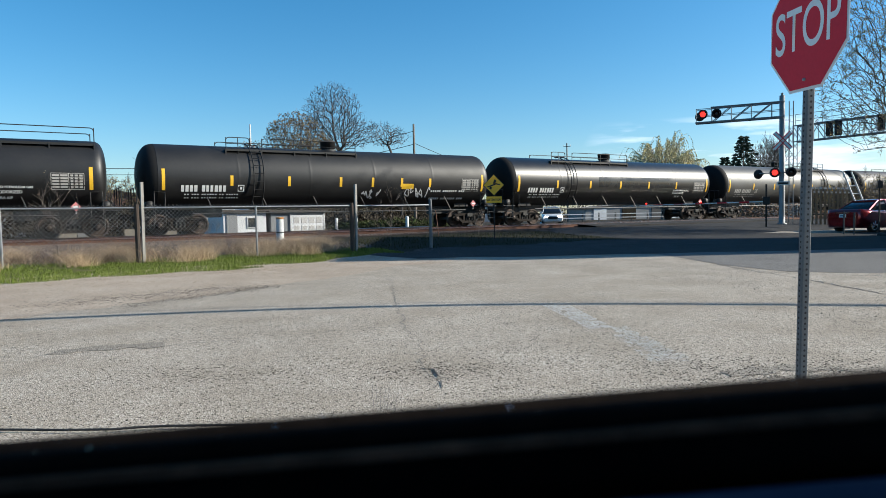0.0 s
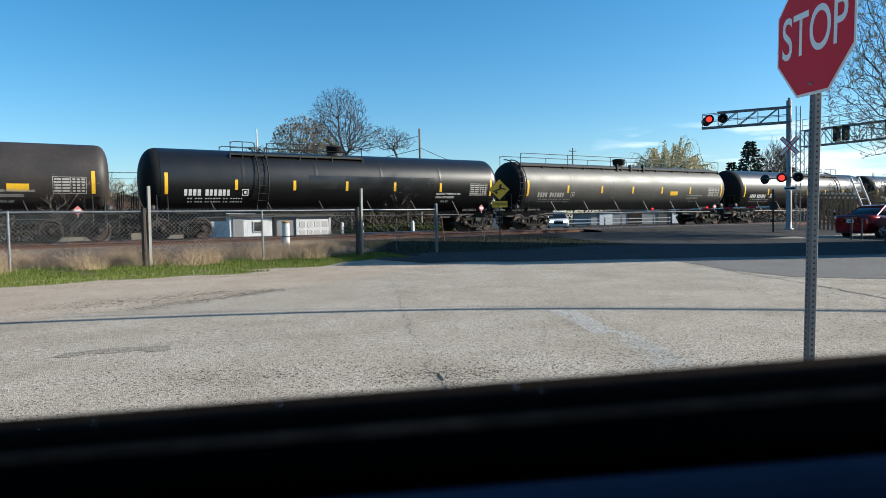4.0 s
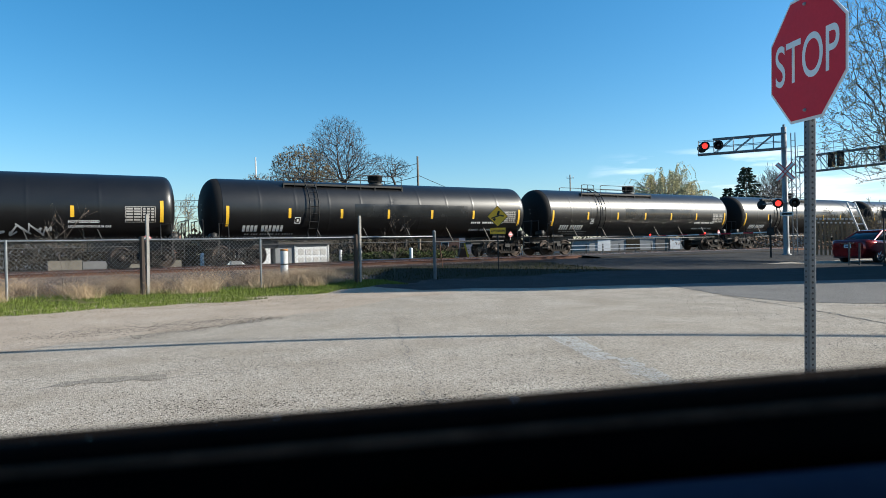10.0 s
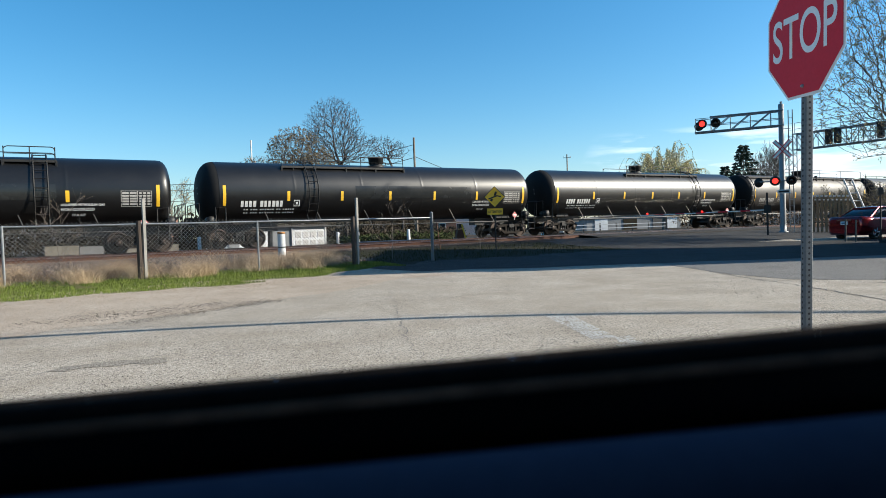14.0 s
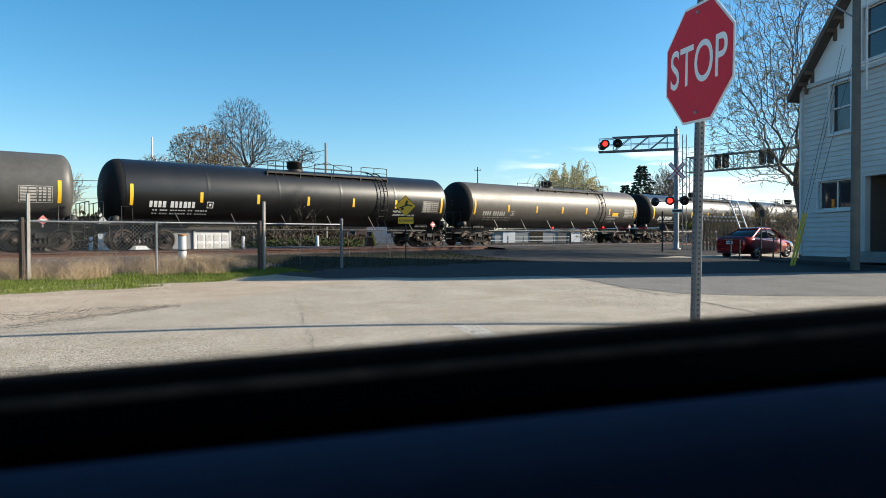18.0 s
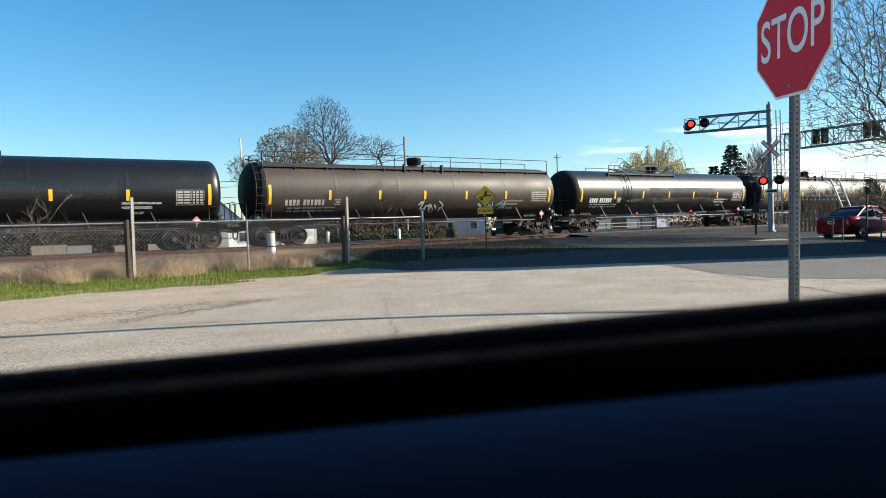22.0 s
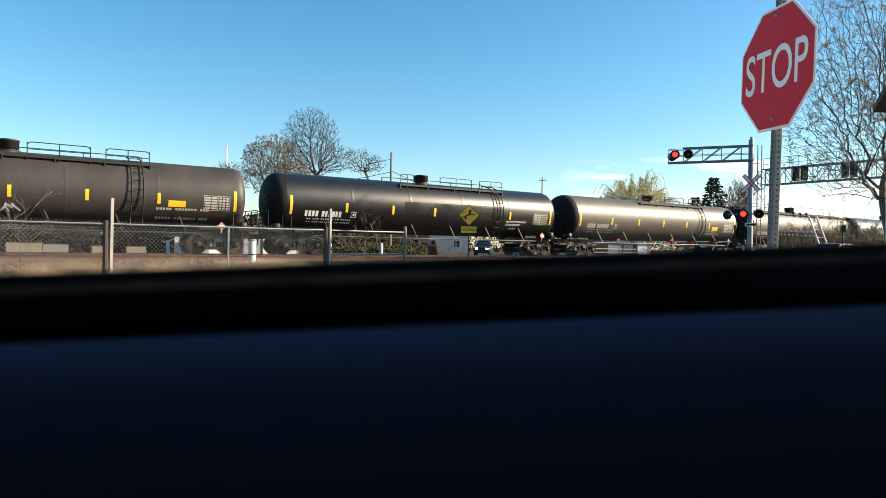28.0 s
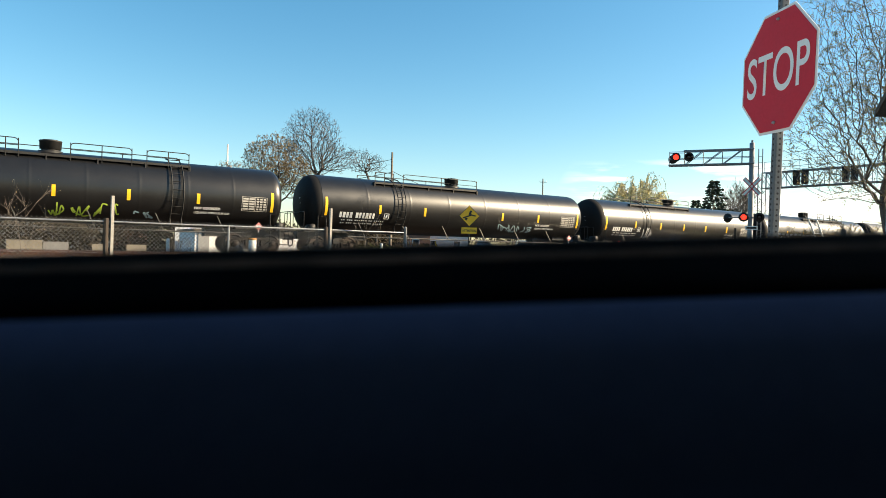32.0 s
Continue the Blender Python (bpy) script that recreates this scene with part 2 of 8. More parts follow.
# near-black for the left tank end, whatever the car's own paint
M_HEADBLACK = material("head_black", (0.011, 0.011, 0.0115), (0.007, 0.007, 0.0075), rough=0.7, scale=1.5, fine=9, bump=0.03, spec=0.2)
M_UMBER = material("dusty_brown_paint", (0.050, 0.037, 0.029), (0.031, 0.024, 0.020), rough=0.55, scale=0.5, fine=6, bump=0.04, bump_scale=3.0)
M_REPAINT = material("glossy_repaint", (0.022, 0.023, 0.023), (0.015, 0.016, 0.016), rough=0.26, scale=1.0, fine=6, bump=0.02, bump_scale=2.0)
M_RUSTGREY = material("rust_stained_grey_paint", (0.074, 0.068, 0.060), (0.050, 0.038, 0.030), rough=0.50, scale=0.22, fine=3, bump=0.04)
M_DARKSTEEL = material("dark_greasy_steel", (0.011, 0.0105, 0.010), (0.005, 0.0047, 0.0047), rough=0.6, scale=5, fine=40)
M_TRUCK = material("dusty_cast_steel", (0.028, 0.021, 0.016), (0.005, 0.004, 0.004), spec=0.2, rough=0.8, scale=4, fine=30)
M_WHEEL = material("worn_wheel_steel", (0.085, 0.058, 0.044), (0.014, 0.011, 0.010), rough=0.55, metal=0.4, scale=5, fine=30)
M_YELLOW = material("reflective_yellow", (0.80, 0.47, 0.02), (0.70, 0.40, 0.02), rough=0.5, scale=4, fine=30, bump=0.02)
M_WHITE = material("white_lettering", (0.72, 0.72, 0.70), (0.55, 0.55, 0.53), rough=0.6, scale=6, fine=40, bump=0)
M_PALEGREY = material("faded_lettering", (0.42, 0.40, 0.37), rough=0.7, scale=6, fine=40, bump=0)
M_RED = material("red_placard", (0.60, 0.20, 0.19), rough=0.5, bump=0)
M_SIDERAIL = material("grimy_grey_steel", (0.065, 0.063, 0.06), (0.025, 0.024, 0.023), rough=0.6, metal=0.2, scale=4, fine=40)
M_GALV = material("galvanised_steel", (0.30, 0.31, 0.32), (0.20, 0.21, 0.22), rough=0.45, metal=0.7, scale=9, fine=70, bump=0.05)
M_WIRE = material("fence_wire", (0.20, 0.196, 0.19), (0.13, 0.127, 0.123), rough=0.55, metal=0.4, bump=0)
M_PAINTGREY = material("silver_grey_paint", (0.26, 0.27, 0.28), (0.18, 0.19, 0.20), rough=0.5, metal=0.2, scale=4, fine=40)
M_POSTWOOD = material("grey_weathered_wood", (0.14, 0.132, 0.12), (0.06, 0.054, 0.048), rough=0.9, scale=3, fine=45, bump=0.4)
M_POLE = material("utility_pole_wood", (0.17, 0.14, 0.11), (0.09, 0.074, 0.058), rough=0.9, scale=2, fine=40, bump=0.4)
M_STOPRED = material("stop_sign_red", (0.60, 0.030, 0.050), (0.54, 0.026, 0.043), rough=0.6, spec=0.2, scale=5, fine=60, bump=0.02, bump_scale=9)
M_SIGNWHITE = material("sign_white", (0.78, 0.78, 0.76), (0.70, 0.70, 0.68), rough=0.45, bump=0.01)
M_SIGNYELLOW = material("sign_yellow", (0.90, 0.46, 0.010), (0.84, 0.41, 0.010), rough=0.45, bump=0.01)
M_BLACK = material("matt_black", (0.018, 0.018, 0.018), rough=0.7, bump=0.05)
M_LENS_ON = glow("lit_red_lens", (1.0, 0.03, 0.02), 1.4)
M_LENS_DIM = material("dark_lens", (0.02, 0.006, 0.006), rough=0.25, bump=0)
M_SIDING = material("white_siding", (0.53, 0.515, 0.495), (0.43, 0.415, 0.40), rough=0.8, scale=1.5, fine=20, vary=0.05)
M_STUCCO = material("white_stucco", (0.78, 0.77, 0.755), (0.68, 0.67, 0.66), rough=0.9, scale=1, fine=40, bump=0.2)
M_TRIM = material("white_trim", (0.62, 0.62, 0.615), rough=0.6, bump=0.05)
M_SHINGLE = material("dark_shingle", (0.09, 0.075, 0.065), (0.05, 0.045, 0.04), rough=0.95, scale=3, fine=20)
M_EAVE = material("brown_eave_wood", (0.13, 0.085, 0.06), rough=0.8, fine=30)
M_PANE = glass_material("window_pane", (0.02, 0.025, 0.03))
M_CONCRETE = material("concrete", (0.24, 0.232, 0.22), (0.15, 0.143, 0.135), rough=0.9, scale=2, fine=30, bump=0.2)
M_BARK = material("grey_bark", (0.18, 0.15, 0.125), (0.085, 0.07, 0.058), rough=0.95, scale=6, fine=40, bump=0.5)
M_BUD = material("spring_buds", (0.46, 0.36, 0.15), (0.28, 0.21, 0.09), rough=0.8, scale=3, fine=20, bump=0, spec=0.08)
M_WILLOW = material("willow_leaf", (0.78, 0.70, 0.40), (0.64, 0.57, 0.32), rough=0.8, bump=0, spec=0.08)
M_SPRUCE = material("spruce_needles", (0.030, 0.050, 0.024), (0.016, 0.028, 0.016), rough=0.9, bump=0)
M_BUSH = material("bush_leaf", (0.05, 0.065, 0.022), (0.02, 0.026, 0.01), rough=0.85, bump=0, spec=0.08)
M_GRASS = material("green_grass", (0.165, 0.205, 0.038), (0.07, 0.095, 0.02), rough=0.8, bump=0, spec=0.08)
M_STRAW = material("dry_weed", (0.68, 0.52, 0.34), (0.34, 0.24, 0.15), rough=0.9, bump=0, spec=0.08)
M_CARRED = material("metallic_red_paint", (0.26, 0.008, 0.014), (0.22, 0.007, 0.011), rough=0.2, metal=0.65, bump=0, gloss_var=0.03, coat=1.0)
M_CARWHITE = material("white_car_paint", (0.75, 0.75, 0.75), rough=0.3, bump=0, coat=1.0, gloss_var=0.03)
M_TYRE = material("tyre_rubber", (0.02, 0.02, 0.02), rough=0.85)
M_CHROME = material("bright_chrome", (0.8, 0.8, 0.8), (0.75, 0.75, 0.75), rough=0.12, metal=1.0, bump=0, gloss_var=0.02)
M_CARGLASS = glass_material("car_glass", (0.012, 0.014, 0.016))
M_TAIL = material("tail_lamp", (0.25, 0.01, 0.012), rough=0.2, bump=0)
M_HEAD = glow("head_lamp", (1.0, 0.97, 0.9), 6.0)
M_SHEDWHITE = material("white_cladding", (0.70, 0.71, 0.72), (0.55, 0.56, 0.57), rough=0.7, scale=1, fine=12)
M_BRICK = material("brown_brick", (0.24, 0.12, 0.08), (0.16, 0.085, 0.06), rough=0.9, scale=2, fine=25)
M_SEAL = material("black_window_seal", (0.0035, 0.0034, 0.0033), (0.002, 0.002, 0.002), rough=0.8, spec=0.02, bump=0.05, scale=20, fine=150)
M_LIP = material("black_rubber_lip", (0.014, 0.0108, 0.009), (0.007, 0.0056, 0.0048), rough=0.85, spec=0.02, bump=0.05, scale=20, fine=150)
M_SEALTOP = material("pale_brown_lip", (0.13, 0.078, 0.05), (0.04, 0.026, 0.018), rough=0.85, spec=0.01, bump=0.05, scale=20, fine=150)
M_DOORCARD = material("navy_door_panel", (0.062, 0.105, 0.19), (0.052, 0.09, 0.165), rough=0.85, spec=0.03, bump=0.02, scale=20, fine=300, bump_scale=600)
M_CABIN = material("grey_cabin_cloth", (0.24, 0.24, 0.25), (0.17, 0.17, 0.18), rough=0.95)
# soil colour with the shade near the crossing put into it
M_SHADESOIL = material("shade_dark_soil", (0.034, 0.031, 0.02), (0.014, 0.014, 0.009), rough=0.95, scale=1.5, fine=14, bump=0.6, spec=0.08)
# weed green darkened to look shaded
M_SHADEWEED = material("shade_green_weed", (0.035, 0.045, 0.016), (0.018, 0.02, 0.009), rough=0.9, bump=0, spec=0.08)
M_HEADLINER = material("dark_headliner", (0.03, 0.03, 0.032), rough=0.95)
M_PAINTLINE = material("worn_road_paint", (0.44, 0.425, 0.395), (0.34, 0.325, 0.295), rough=0.85, scale=3.0, fine=25, bump=0.1, contrast=(0.42, 0.56))
M_PORCH = material("brown_porch_board", (0.11, 0.085, 0.07), (0.07, 0.055, 0.045), rough=0.8)
M_DARKBASE = material("dark_stone_base", (0.10, 0.095, 0.09), (0.06, 0.056, 0.053), rough=0.9, scale=2, fine=20)
M_BARKDARK = material("dark_grey_bark", (0.105, 0.092, 0.082), (0.05, 0.043, 0.038), rough=0.95, scale=6, fine=40, bump=0.5)
M_BROWNBUD = material("brown_buds", (0.25, 0.185, 0.10), (0.14, 0.105, 0.062), rough=0.85, scale=3, fine=20, bump=0, spec=0.08)
M_WHITEPOLE = material("pale_painted_pole", (0.52, 0.52, 0.51), (0.38, 0.38, 0.37), rough=0.7)
M_CAP = material("rusty_orange_cap", (0.45, 0.20, 0.05), (0.28, 0.11, 0.03), rough=0.8)
M_WEED = material("brown_dead_weed", (0.27, 0.18, 0.12), (0.11, 0.075, 0.05), rough=0.9, bump=0, spec=0.08)
M_BRUSH = material("dark_brush", (0.055, 0.045, 0.03), (0.022, 0.018, 0.013), rough=0.9, bump=0, spec=0.08)
M_SIGNPOST = material("dull_steel_post", (0.15, 0.155, 0.16), (0.10, 0.105, 0.11), rough=0.6, metal=0.3, scale=9, fine=80, bump=0.05)
M_GRIT = material("asphalt_grit", (0.30, 0.275, 0.235), (0.11, 0.098, 0.08), rough=0.95, scale=9, fine=60, bump=0, spec=0.08)
# grit colour darkened to carry the small shadows between crumbs
M_SHADOWGRIT = material("dark_grit", (0.085, 0.075, 0.064), (0.045, 0.04, 0.035), rough=0.95, scale=9, fine=60, bump=0, spec=0.08)
M_TANSTONE = material("tan_gravel", (0.36, 0.29, 0.21), (0.15, 0.115, 0.08), rough=0.95, scale=5, fine=40, bump=0, spec=0.08)
M_PATCH = asphalt_material("worn_patch", (0.235, 0.208, 0.172), (0.18, 0.157, 0.126), (0.42, 0.385, 0.335), (0.028, 0.025, 0.022))
M_CRACK = material("tar_crack", (0.12, 0.11, 0.10), rough=0.9, bump=0.2)
M_FARWALL = material("dull_pale_wall", (0.26, 0.265, 0.27), (0.17, 0.175, 0.18), rough=0.8, scale=1, fine=12)
M_CABLE = material("cable_sheath", (0.02, 0.02, 0.02), rough=0.7, bump=0)
M_YGUARD = material("yellow_plastic_guard", (0.60, 0.40, 0.02), rough=0.5, bump=0.02)
M_GRAFFITI_W = material("white_spray_paint", (0.60, 0.60, 0.60), rough=0.7, bump=0)
M_GRAFFITI_G = material("green_spray_paint", (0.45, 0.60, 0.08), rough=0.7, bump=0)
M_GRAFFITI_B = material("pale_blue_spray_paint", (0.35, 0.5, 0.55), rough=0.7, bump=0)


# ---- mesh helpers ----
def box(bm, c, size, m=None):
    vs = [Vector((c[0] + sx * size[0] / 2, c[1] + sy * size[1] / 2, c[2] + sz * size[2] / 2)) for sx in (-1, 1) for sy in (-1, 1) for sz in (-1, 1)]
    if m is not None:
        vs = [m @ v for v in vs]
    v = [bm.verts.new(p) for p in vs]
    for f in ((0, 1, 3, 2), (4, 6, 7, 5), (0, 4, 5, 1), (2, 3, 7, 6), (0, 2, 6, 4), (1, 5, 7, 3)):
        bm.faces.new([v[i] for i in f])


def ring_frame(d):
    d = d.normalized()
    a = Vector((0, 0, 1)) if abs(d.z) < 0.9 else Vector((1, 0, 0))
    e = d.cross(a).normalized()
    return e, d.cross(e)


def tube(bm, pts, r, seg=6, r2=None, cap=True):
    """A round bar along the points; r2: radius at its end."""
    pts = [Vector(p) for p in pts]
    r2 = r if r2 is None else r2
    rings = []
    e = None
    for i, p in enumerate(pts):
        d = (pts[min(i + 1, len(pts) - 1)] - pts[max(i - 1, 0)])
        if d.length < 1e-9:
            d = Vector((0, 0, 1))
        d.normalize()
        if e is None:
            e, f = ring_frame(d)
        else:
            e = (e - d * e.dot(d))
            e = e.normalized() if e.length > 1e-6 else ring_frame(d)[0]
            f = d.cross(e)
        rad = r + (r2 - r) * i / max(1, len(pts) - 1)
        rings.append([bm.verts.new(p + (e * math.cos(2 * math.pi * k / seg) + f * math.sin(2 * math.pi * k / seg)) * rad) for k in range(seg)])
    for a, b in zip(rings, rings[1:]):
        for k in range(seg):
            bm.faces.new((a[k], a[(k + 1) % seg], b[(k + 1) % seg], b[k]))
    if cap:
        bm.faces.new(rings[0][::-1])
        bm.faces.new(rings[-1])


def lathe(bm, profile, seg=24, axis="x", at=(0, 0, 0), smooth=True):
    """A body turned about an axis; profile: (along, radius)."""
    at = Vector(at)
    rings = []
    for a, r in profile:
        ring = []
        for k in range(seg if r > 1e-5 else 1):
            c, s = r * math.cos(2 * math.pi * k / seg), r * math.sin(2 * math.pi * k / seg)
            p = {"x": (a, c, s), "y": (s, a, c), "z": (c, s, a)}[axis]
            ring.append(bm.verts.new(at + Vector(p)))
        rings.append(ring)
    for a, b in zip(rings, rings[1:]):
        for k in range(seg):
            q = [a[k % len(a)], a[(k + 1) % len(a)], b[(k + 1) % len(b)], b[k % len(b)]]
            q = list(dict.fromkeys(q))
            if len(q) > 2:
                f = bm.faces.new(q)
                f.smooth = smooth


def prism(bm, outline, y0, y1, m=None):
    """An outline in (x, z) drawn out from y0 to y1."""
    a = [Vector((x, y0, z)) for x, z in outline]
    b = [Vector((x, y1, z)) for x, z in outline]
    if m is not None:
        a, b = [m @ p for p in a], [m @ p for p in b]
    a, b = [bm.verts.new(p) for p in a], [bm.verts.new(p) for p in b]
    bm.faces.new(a)
    bm.faces.new(b[::-1])
    for i in range(len(a)):
        j = (i + 1) % len(a)
        bm.faces.new((a[j], a[i], b[i], b[j]))


def mesh_of(bm, name, mat):
    bmesh.ops.recalc_face_normals(bm, faces=bm.faces)
    me = bpy.data.meshes.new(name)
    bm.to_mesh(me)
    bm.free()
    if mat is not None:
        me.materials.append(mat)
    return me


def part(name, bm, mat, parent=None, label=""):
    """One mesh object; bm may be a bmesh or a finished mesh that is shared."""
    me = bm if isinstance(bm, bpy.types.Mesh) else mesh_of(bm, name, mat)
    ob = new(name, me)
    if parent is not None:
        ob.parent = parent
    if label:
        ob["label"] = label
    return ob


def thing(name, m, label, category, group="", kind=""):
    ob = new(name)
    ob.empty_display_size = 0.2
    ob.matrix_world = m
    return tagged(ob, label, category, group, kind)


def bevelled(bm, w, seg=1):
    bmesh.ops.bevel(bm, geom=bm.edges[:], offset=w, segments=seg, affect="EDGES", clamp_overlap=True)
    return bm


def polar(az, dist, z=0.0):
    return Vector((dist * math.sin(radians(az)), dist * math.cos(radians(az)), z))


# ---- plan of the place: s runs along the track, d is the distance from the train's track towards the car park ----
TRACK_TURN = 31.94
RAIL_Z, TRACK_D = 0.61, 32.4
U = Vector((math.cos(radians(TRACK_TURN)), math.sin(radians(TRACK_TURN)), 0))
N = Vector((-U.y, U.x, 0))


def sd(p):
    return p.x * U.x + p.y * U.y, TRACK_D - (p.x * N.x + p.y * N.y)


def smooth(a, b, x):
    x = min(1, max(0, (x - a) / (b - a)))
    return x * x * (3 - 2 * x)


def ground_z(s, d):
    bed = 0.42 * smooth(17, 6.8, d) if d > 0 else 0.42 * smooth(-14, -3.5, d) + 0.22 * smooth(-3.5, -14, d)
    lump = 0.03 * noise.noise(Vector((s * 0.15, d * 0.15, 0))) * smooth(3, 9, abs(d - 2))
    return bed + lump


def place(s, d, z=0.0, on_ground=True):
    p = U * s + N * (TRACK_D - d)
    p.z = z + (ground_z(s, d) if on_ground else 0.0)
    return p


def steps(a, b, n):
    return [a + (b - a) * i / n for i in range(n + 1)]


def sheet(name, ss, ds, lift, mat, edge=0.0, label="", hole=None):
    """A skin over the ground between the given lines along and across the track, with an uneven rim."""
    bm = bmesh.new()
    grid = []
    for i, s in enumerate(ss):
        row = []
        for j, d in enumerate(ds):
            dd, s2 = d, s
            if edge and j in (0, len(ds) - 1):
                dd += edge * noise.noise(Vector((s * 0.9, d, 3.3))) * 1.6 + edge * 0.5 * noise.noise(Vector((s * 3.7, d, 1.3)))
            if edge and i in (0, len(ss) - 1):
                s2 += edge * noise.noise(Vector((s, d * 0.9, 7.3))) * 1.6
            row.append(bm.verts.new(place(s2, dd, lift)))
        grid.append(row)
    for i in range(len(ss) - 1):
        for j in range(len(ds) - 1):
            if hole and hole((ss[i] + ss[i + 1]) / 2, (ds[j] + ds[j + 1]) / 2):
                continue
            f = bm.faces.new((grid[i][j], grid[i + 1][j], grid[i + 1][j + 1], grid[i][j + 1]))
            f.smooth = True
    return tagged(part(name, bm, mat), label, name.replace("_", " "), kind="structure")


def far_steps(a, b, fine0, fine1, n):
    """Even steps inside, long strides out to the ends."""
    out = steps(fine0, fine1, n)
    k, left = 1.0, []
    while fine0 - k > a:
        left.append(fine0 - k)
        k *= 1.7
    right, k = [], 1.0
    while fine1 + k < b:
        right.append(fine1 + k)
        k *= 1.7
    return [a] + left[::-1] + out + right + [b]


SS = far_steps(-2500, 2500, -40, 90, 90)
sheet("ground", SS, far_steps(-2500, 2500, -20, 40, 60), -0.014, M_SOIL, label="dry earth and sparse turf reaching to the horizon")
sheet("car_park", steps(-60, 120, 220), steps(14.2, 75, 64), 0.0, M_ASPH, edge=0.5, label="worn grey asphalt with loose stones and cracks")
M_SAND = asphalt_material("sandy_asphalt", (0.355, 0.290, 0.228), (0.275, 0.217, 0.163), (0.58, 0.51, 0.42), (0.03, 0.026, 0.022))
bm = bmesh.new()
rows = []
for s in steps(-30, 9.4, 160):
    far = 22.7 - 0.57 * max(0.0, s - 0.8) + 0.8 * noise.noise(Vector((s * 0.5, 2.0, 8.0))) + 0.3 * noise.noise(Vector((s * 2.1, 5.0, 8.0)))
    rows.append([bm.verts.new(place(s, d, 0.0035)) for d in steps(14.3, far, 10)])
for a, b in zip(rows, rows[1:]):
    for j in range(10):
        bm.faces.new((a[j], b[j], b[j + 1], a[j + 1])).smooth = True
tagged(part("sandy_margin", bm, M_SAND), "sandy tan margin of the asphalt along the grass", "car park", kind="structure")
sheet("road", steps(17.5, 53, 50), steps(1.2, 14.3, 24), 0.004, M_ROAD, edge=0.3, label="dark asphalt road leading up to the level crossing")
sheet("far_road", steps(28, 45, 20), steps(-80, -1.6, 60), 0.004, M_ROAD, edge=0.3, label="dark asphalt road beyond the level crossing")
sheet("grass_verge", steps(-60, 7.0, 90), steps(12.6, 15.3, 6), 0.012, M_TURF, edge=0.45, label="green grass strip along the fence")
sheet("ballast", far_steps(-900, 900, -60, 90, 150), steps(-3.6, 11.6, 20), 0.02, M_BALLAST, edge=0.3, label="grey and brown crushed stone under the tracks", hole=lambda s, d: 22 < s < 48 and d > 1.0 or s > 9 and d > 8.0)


def street(name, xs, ys, lift, mat, label):
    """A skin over the ground laid out east and north, with an uneven near rim."""
    bm = bmesh.new()
    grid = []
    for x in xs:
        row = []
        for j, y in enumerate(ys):
            # the left end is sheared to follow the tip of the house shadow
            q = Vector((x - 1.1 * max(0.0, 1 - (x - xs[0]) / 6) * min(y - ys[0], 2.6) + (0.5 * noise.noise(Vector((y * 0.8, 2.0, 5.0))) if x == xs[0] else 0), y + (0.35 * noise.noise(Vector((x * 0.6, 1.0, 4.0))) if j == 0 else 0), 0))
            q.z = ground_z(*sd(q)) + lift
            row.append(bm.verts.new(q))
        grid.append(row)
    for a, b in zip(grid, grid[1:]):
        for j in range(len(ys) - 1):
            bm.faces.new((a[j], b[j], b[j + 1], a[j + 1])).smooth = True
    return tagged(part(name, bm, mat), label, "road", kind="structure")


# dark skin standing in for shade on the soil by the crossing
sheet("damp_soil", steps(9.6, 20.5, 24), steps(7.6, 13.9, 14), 0.012, M_SHADESOIL, edge=0.6, label="soil between the fence and the crossing, coloured dark as shade")
M_APRON = asphalt_material("street_asphalt", (0.165, 0.157, 0.147), (0.125, 0.118, 0.11), (0.27, 0.26, 0.245), (0.028, 0.026, 0.025))


def apron_edge(x):
    knots = ((5.9, 17.0), (6.0, 13.7), (6.35, 12.1), (7.1, 11.5), (8.5, 10.9), (12.0, 10.3), (45.0, 9.6))
    for (x0, y0), (x1, y1) in zip(knots, knots[1:]):
        if x <= x1:
            return y0 + (y1 - y0) * max(0.0, x - x0) / (x1 - x0)
    return knots[-1][1]


bm = bmesh.new()
rows = []
for x in [5.9 + 0.05 * i for i in range(30)] + [7.4 + 0.4 * i for i in range(94)]:
    y0 = apron_edge(x) + 0.06 * noise.noise(Vector((x * 3, 4.0, 1.0)))
    row = []
    for y in steps(y0, 18.6, 8):
        q = Vector((x, y, 0))
        q.z = ground_z(*sd(q)) + 0.005
        row.append(bm.verts.new(q))
    rows.append(row)
for a, b in zip(rows, rows[1:]):
    for j in range(8):
        bm.faces.new((a[j], b[j], b[j + 1], a[j + 1]))
tagged(part("street_apron", bm, M_APRON), "smoother grey asphalt of the street beside the house", "road", kind="structure")
# street in dark road colour, laid out to deepen the house shadow
street("side_street", steps(-0.8, 22.0, 46), steps(18.1, 30.5, 28), 0.009, M_ROAD, "street asphalt before the house, darkened where the house shadow falls")

# ---- tracks ----
RAIL_OUT = [(-0.066, -0.17), (0.066, -0.17), (0.066, -0.155), (0.012, -0.135), (0.012, -0.045), (0.036, -0.03), (0.036, -0.004), (-0.036, -0.004), (-0.036, -0.03), (-0.012, -0.045), (-0.012, -0.135), (-0.066, -0.155)]


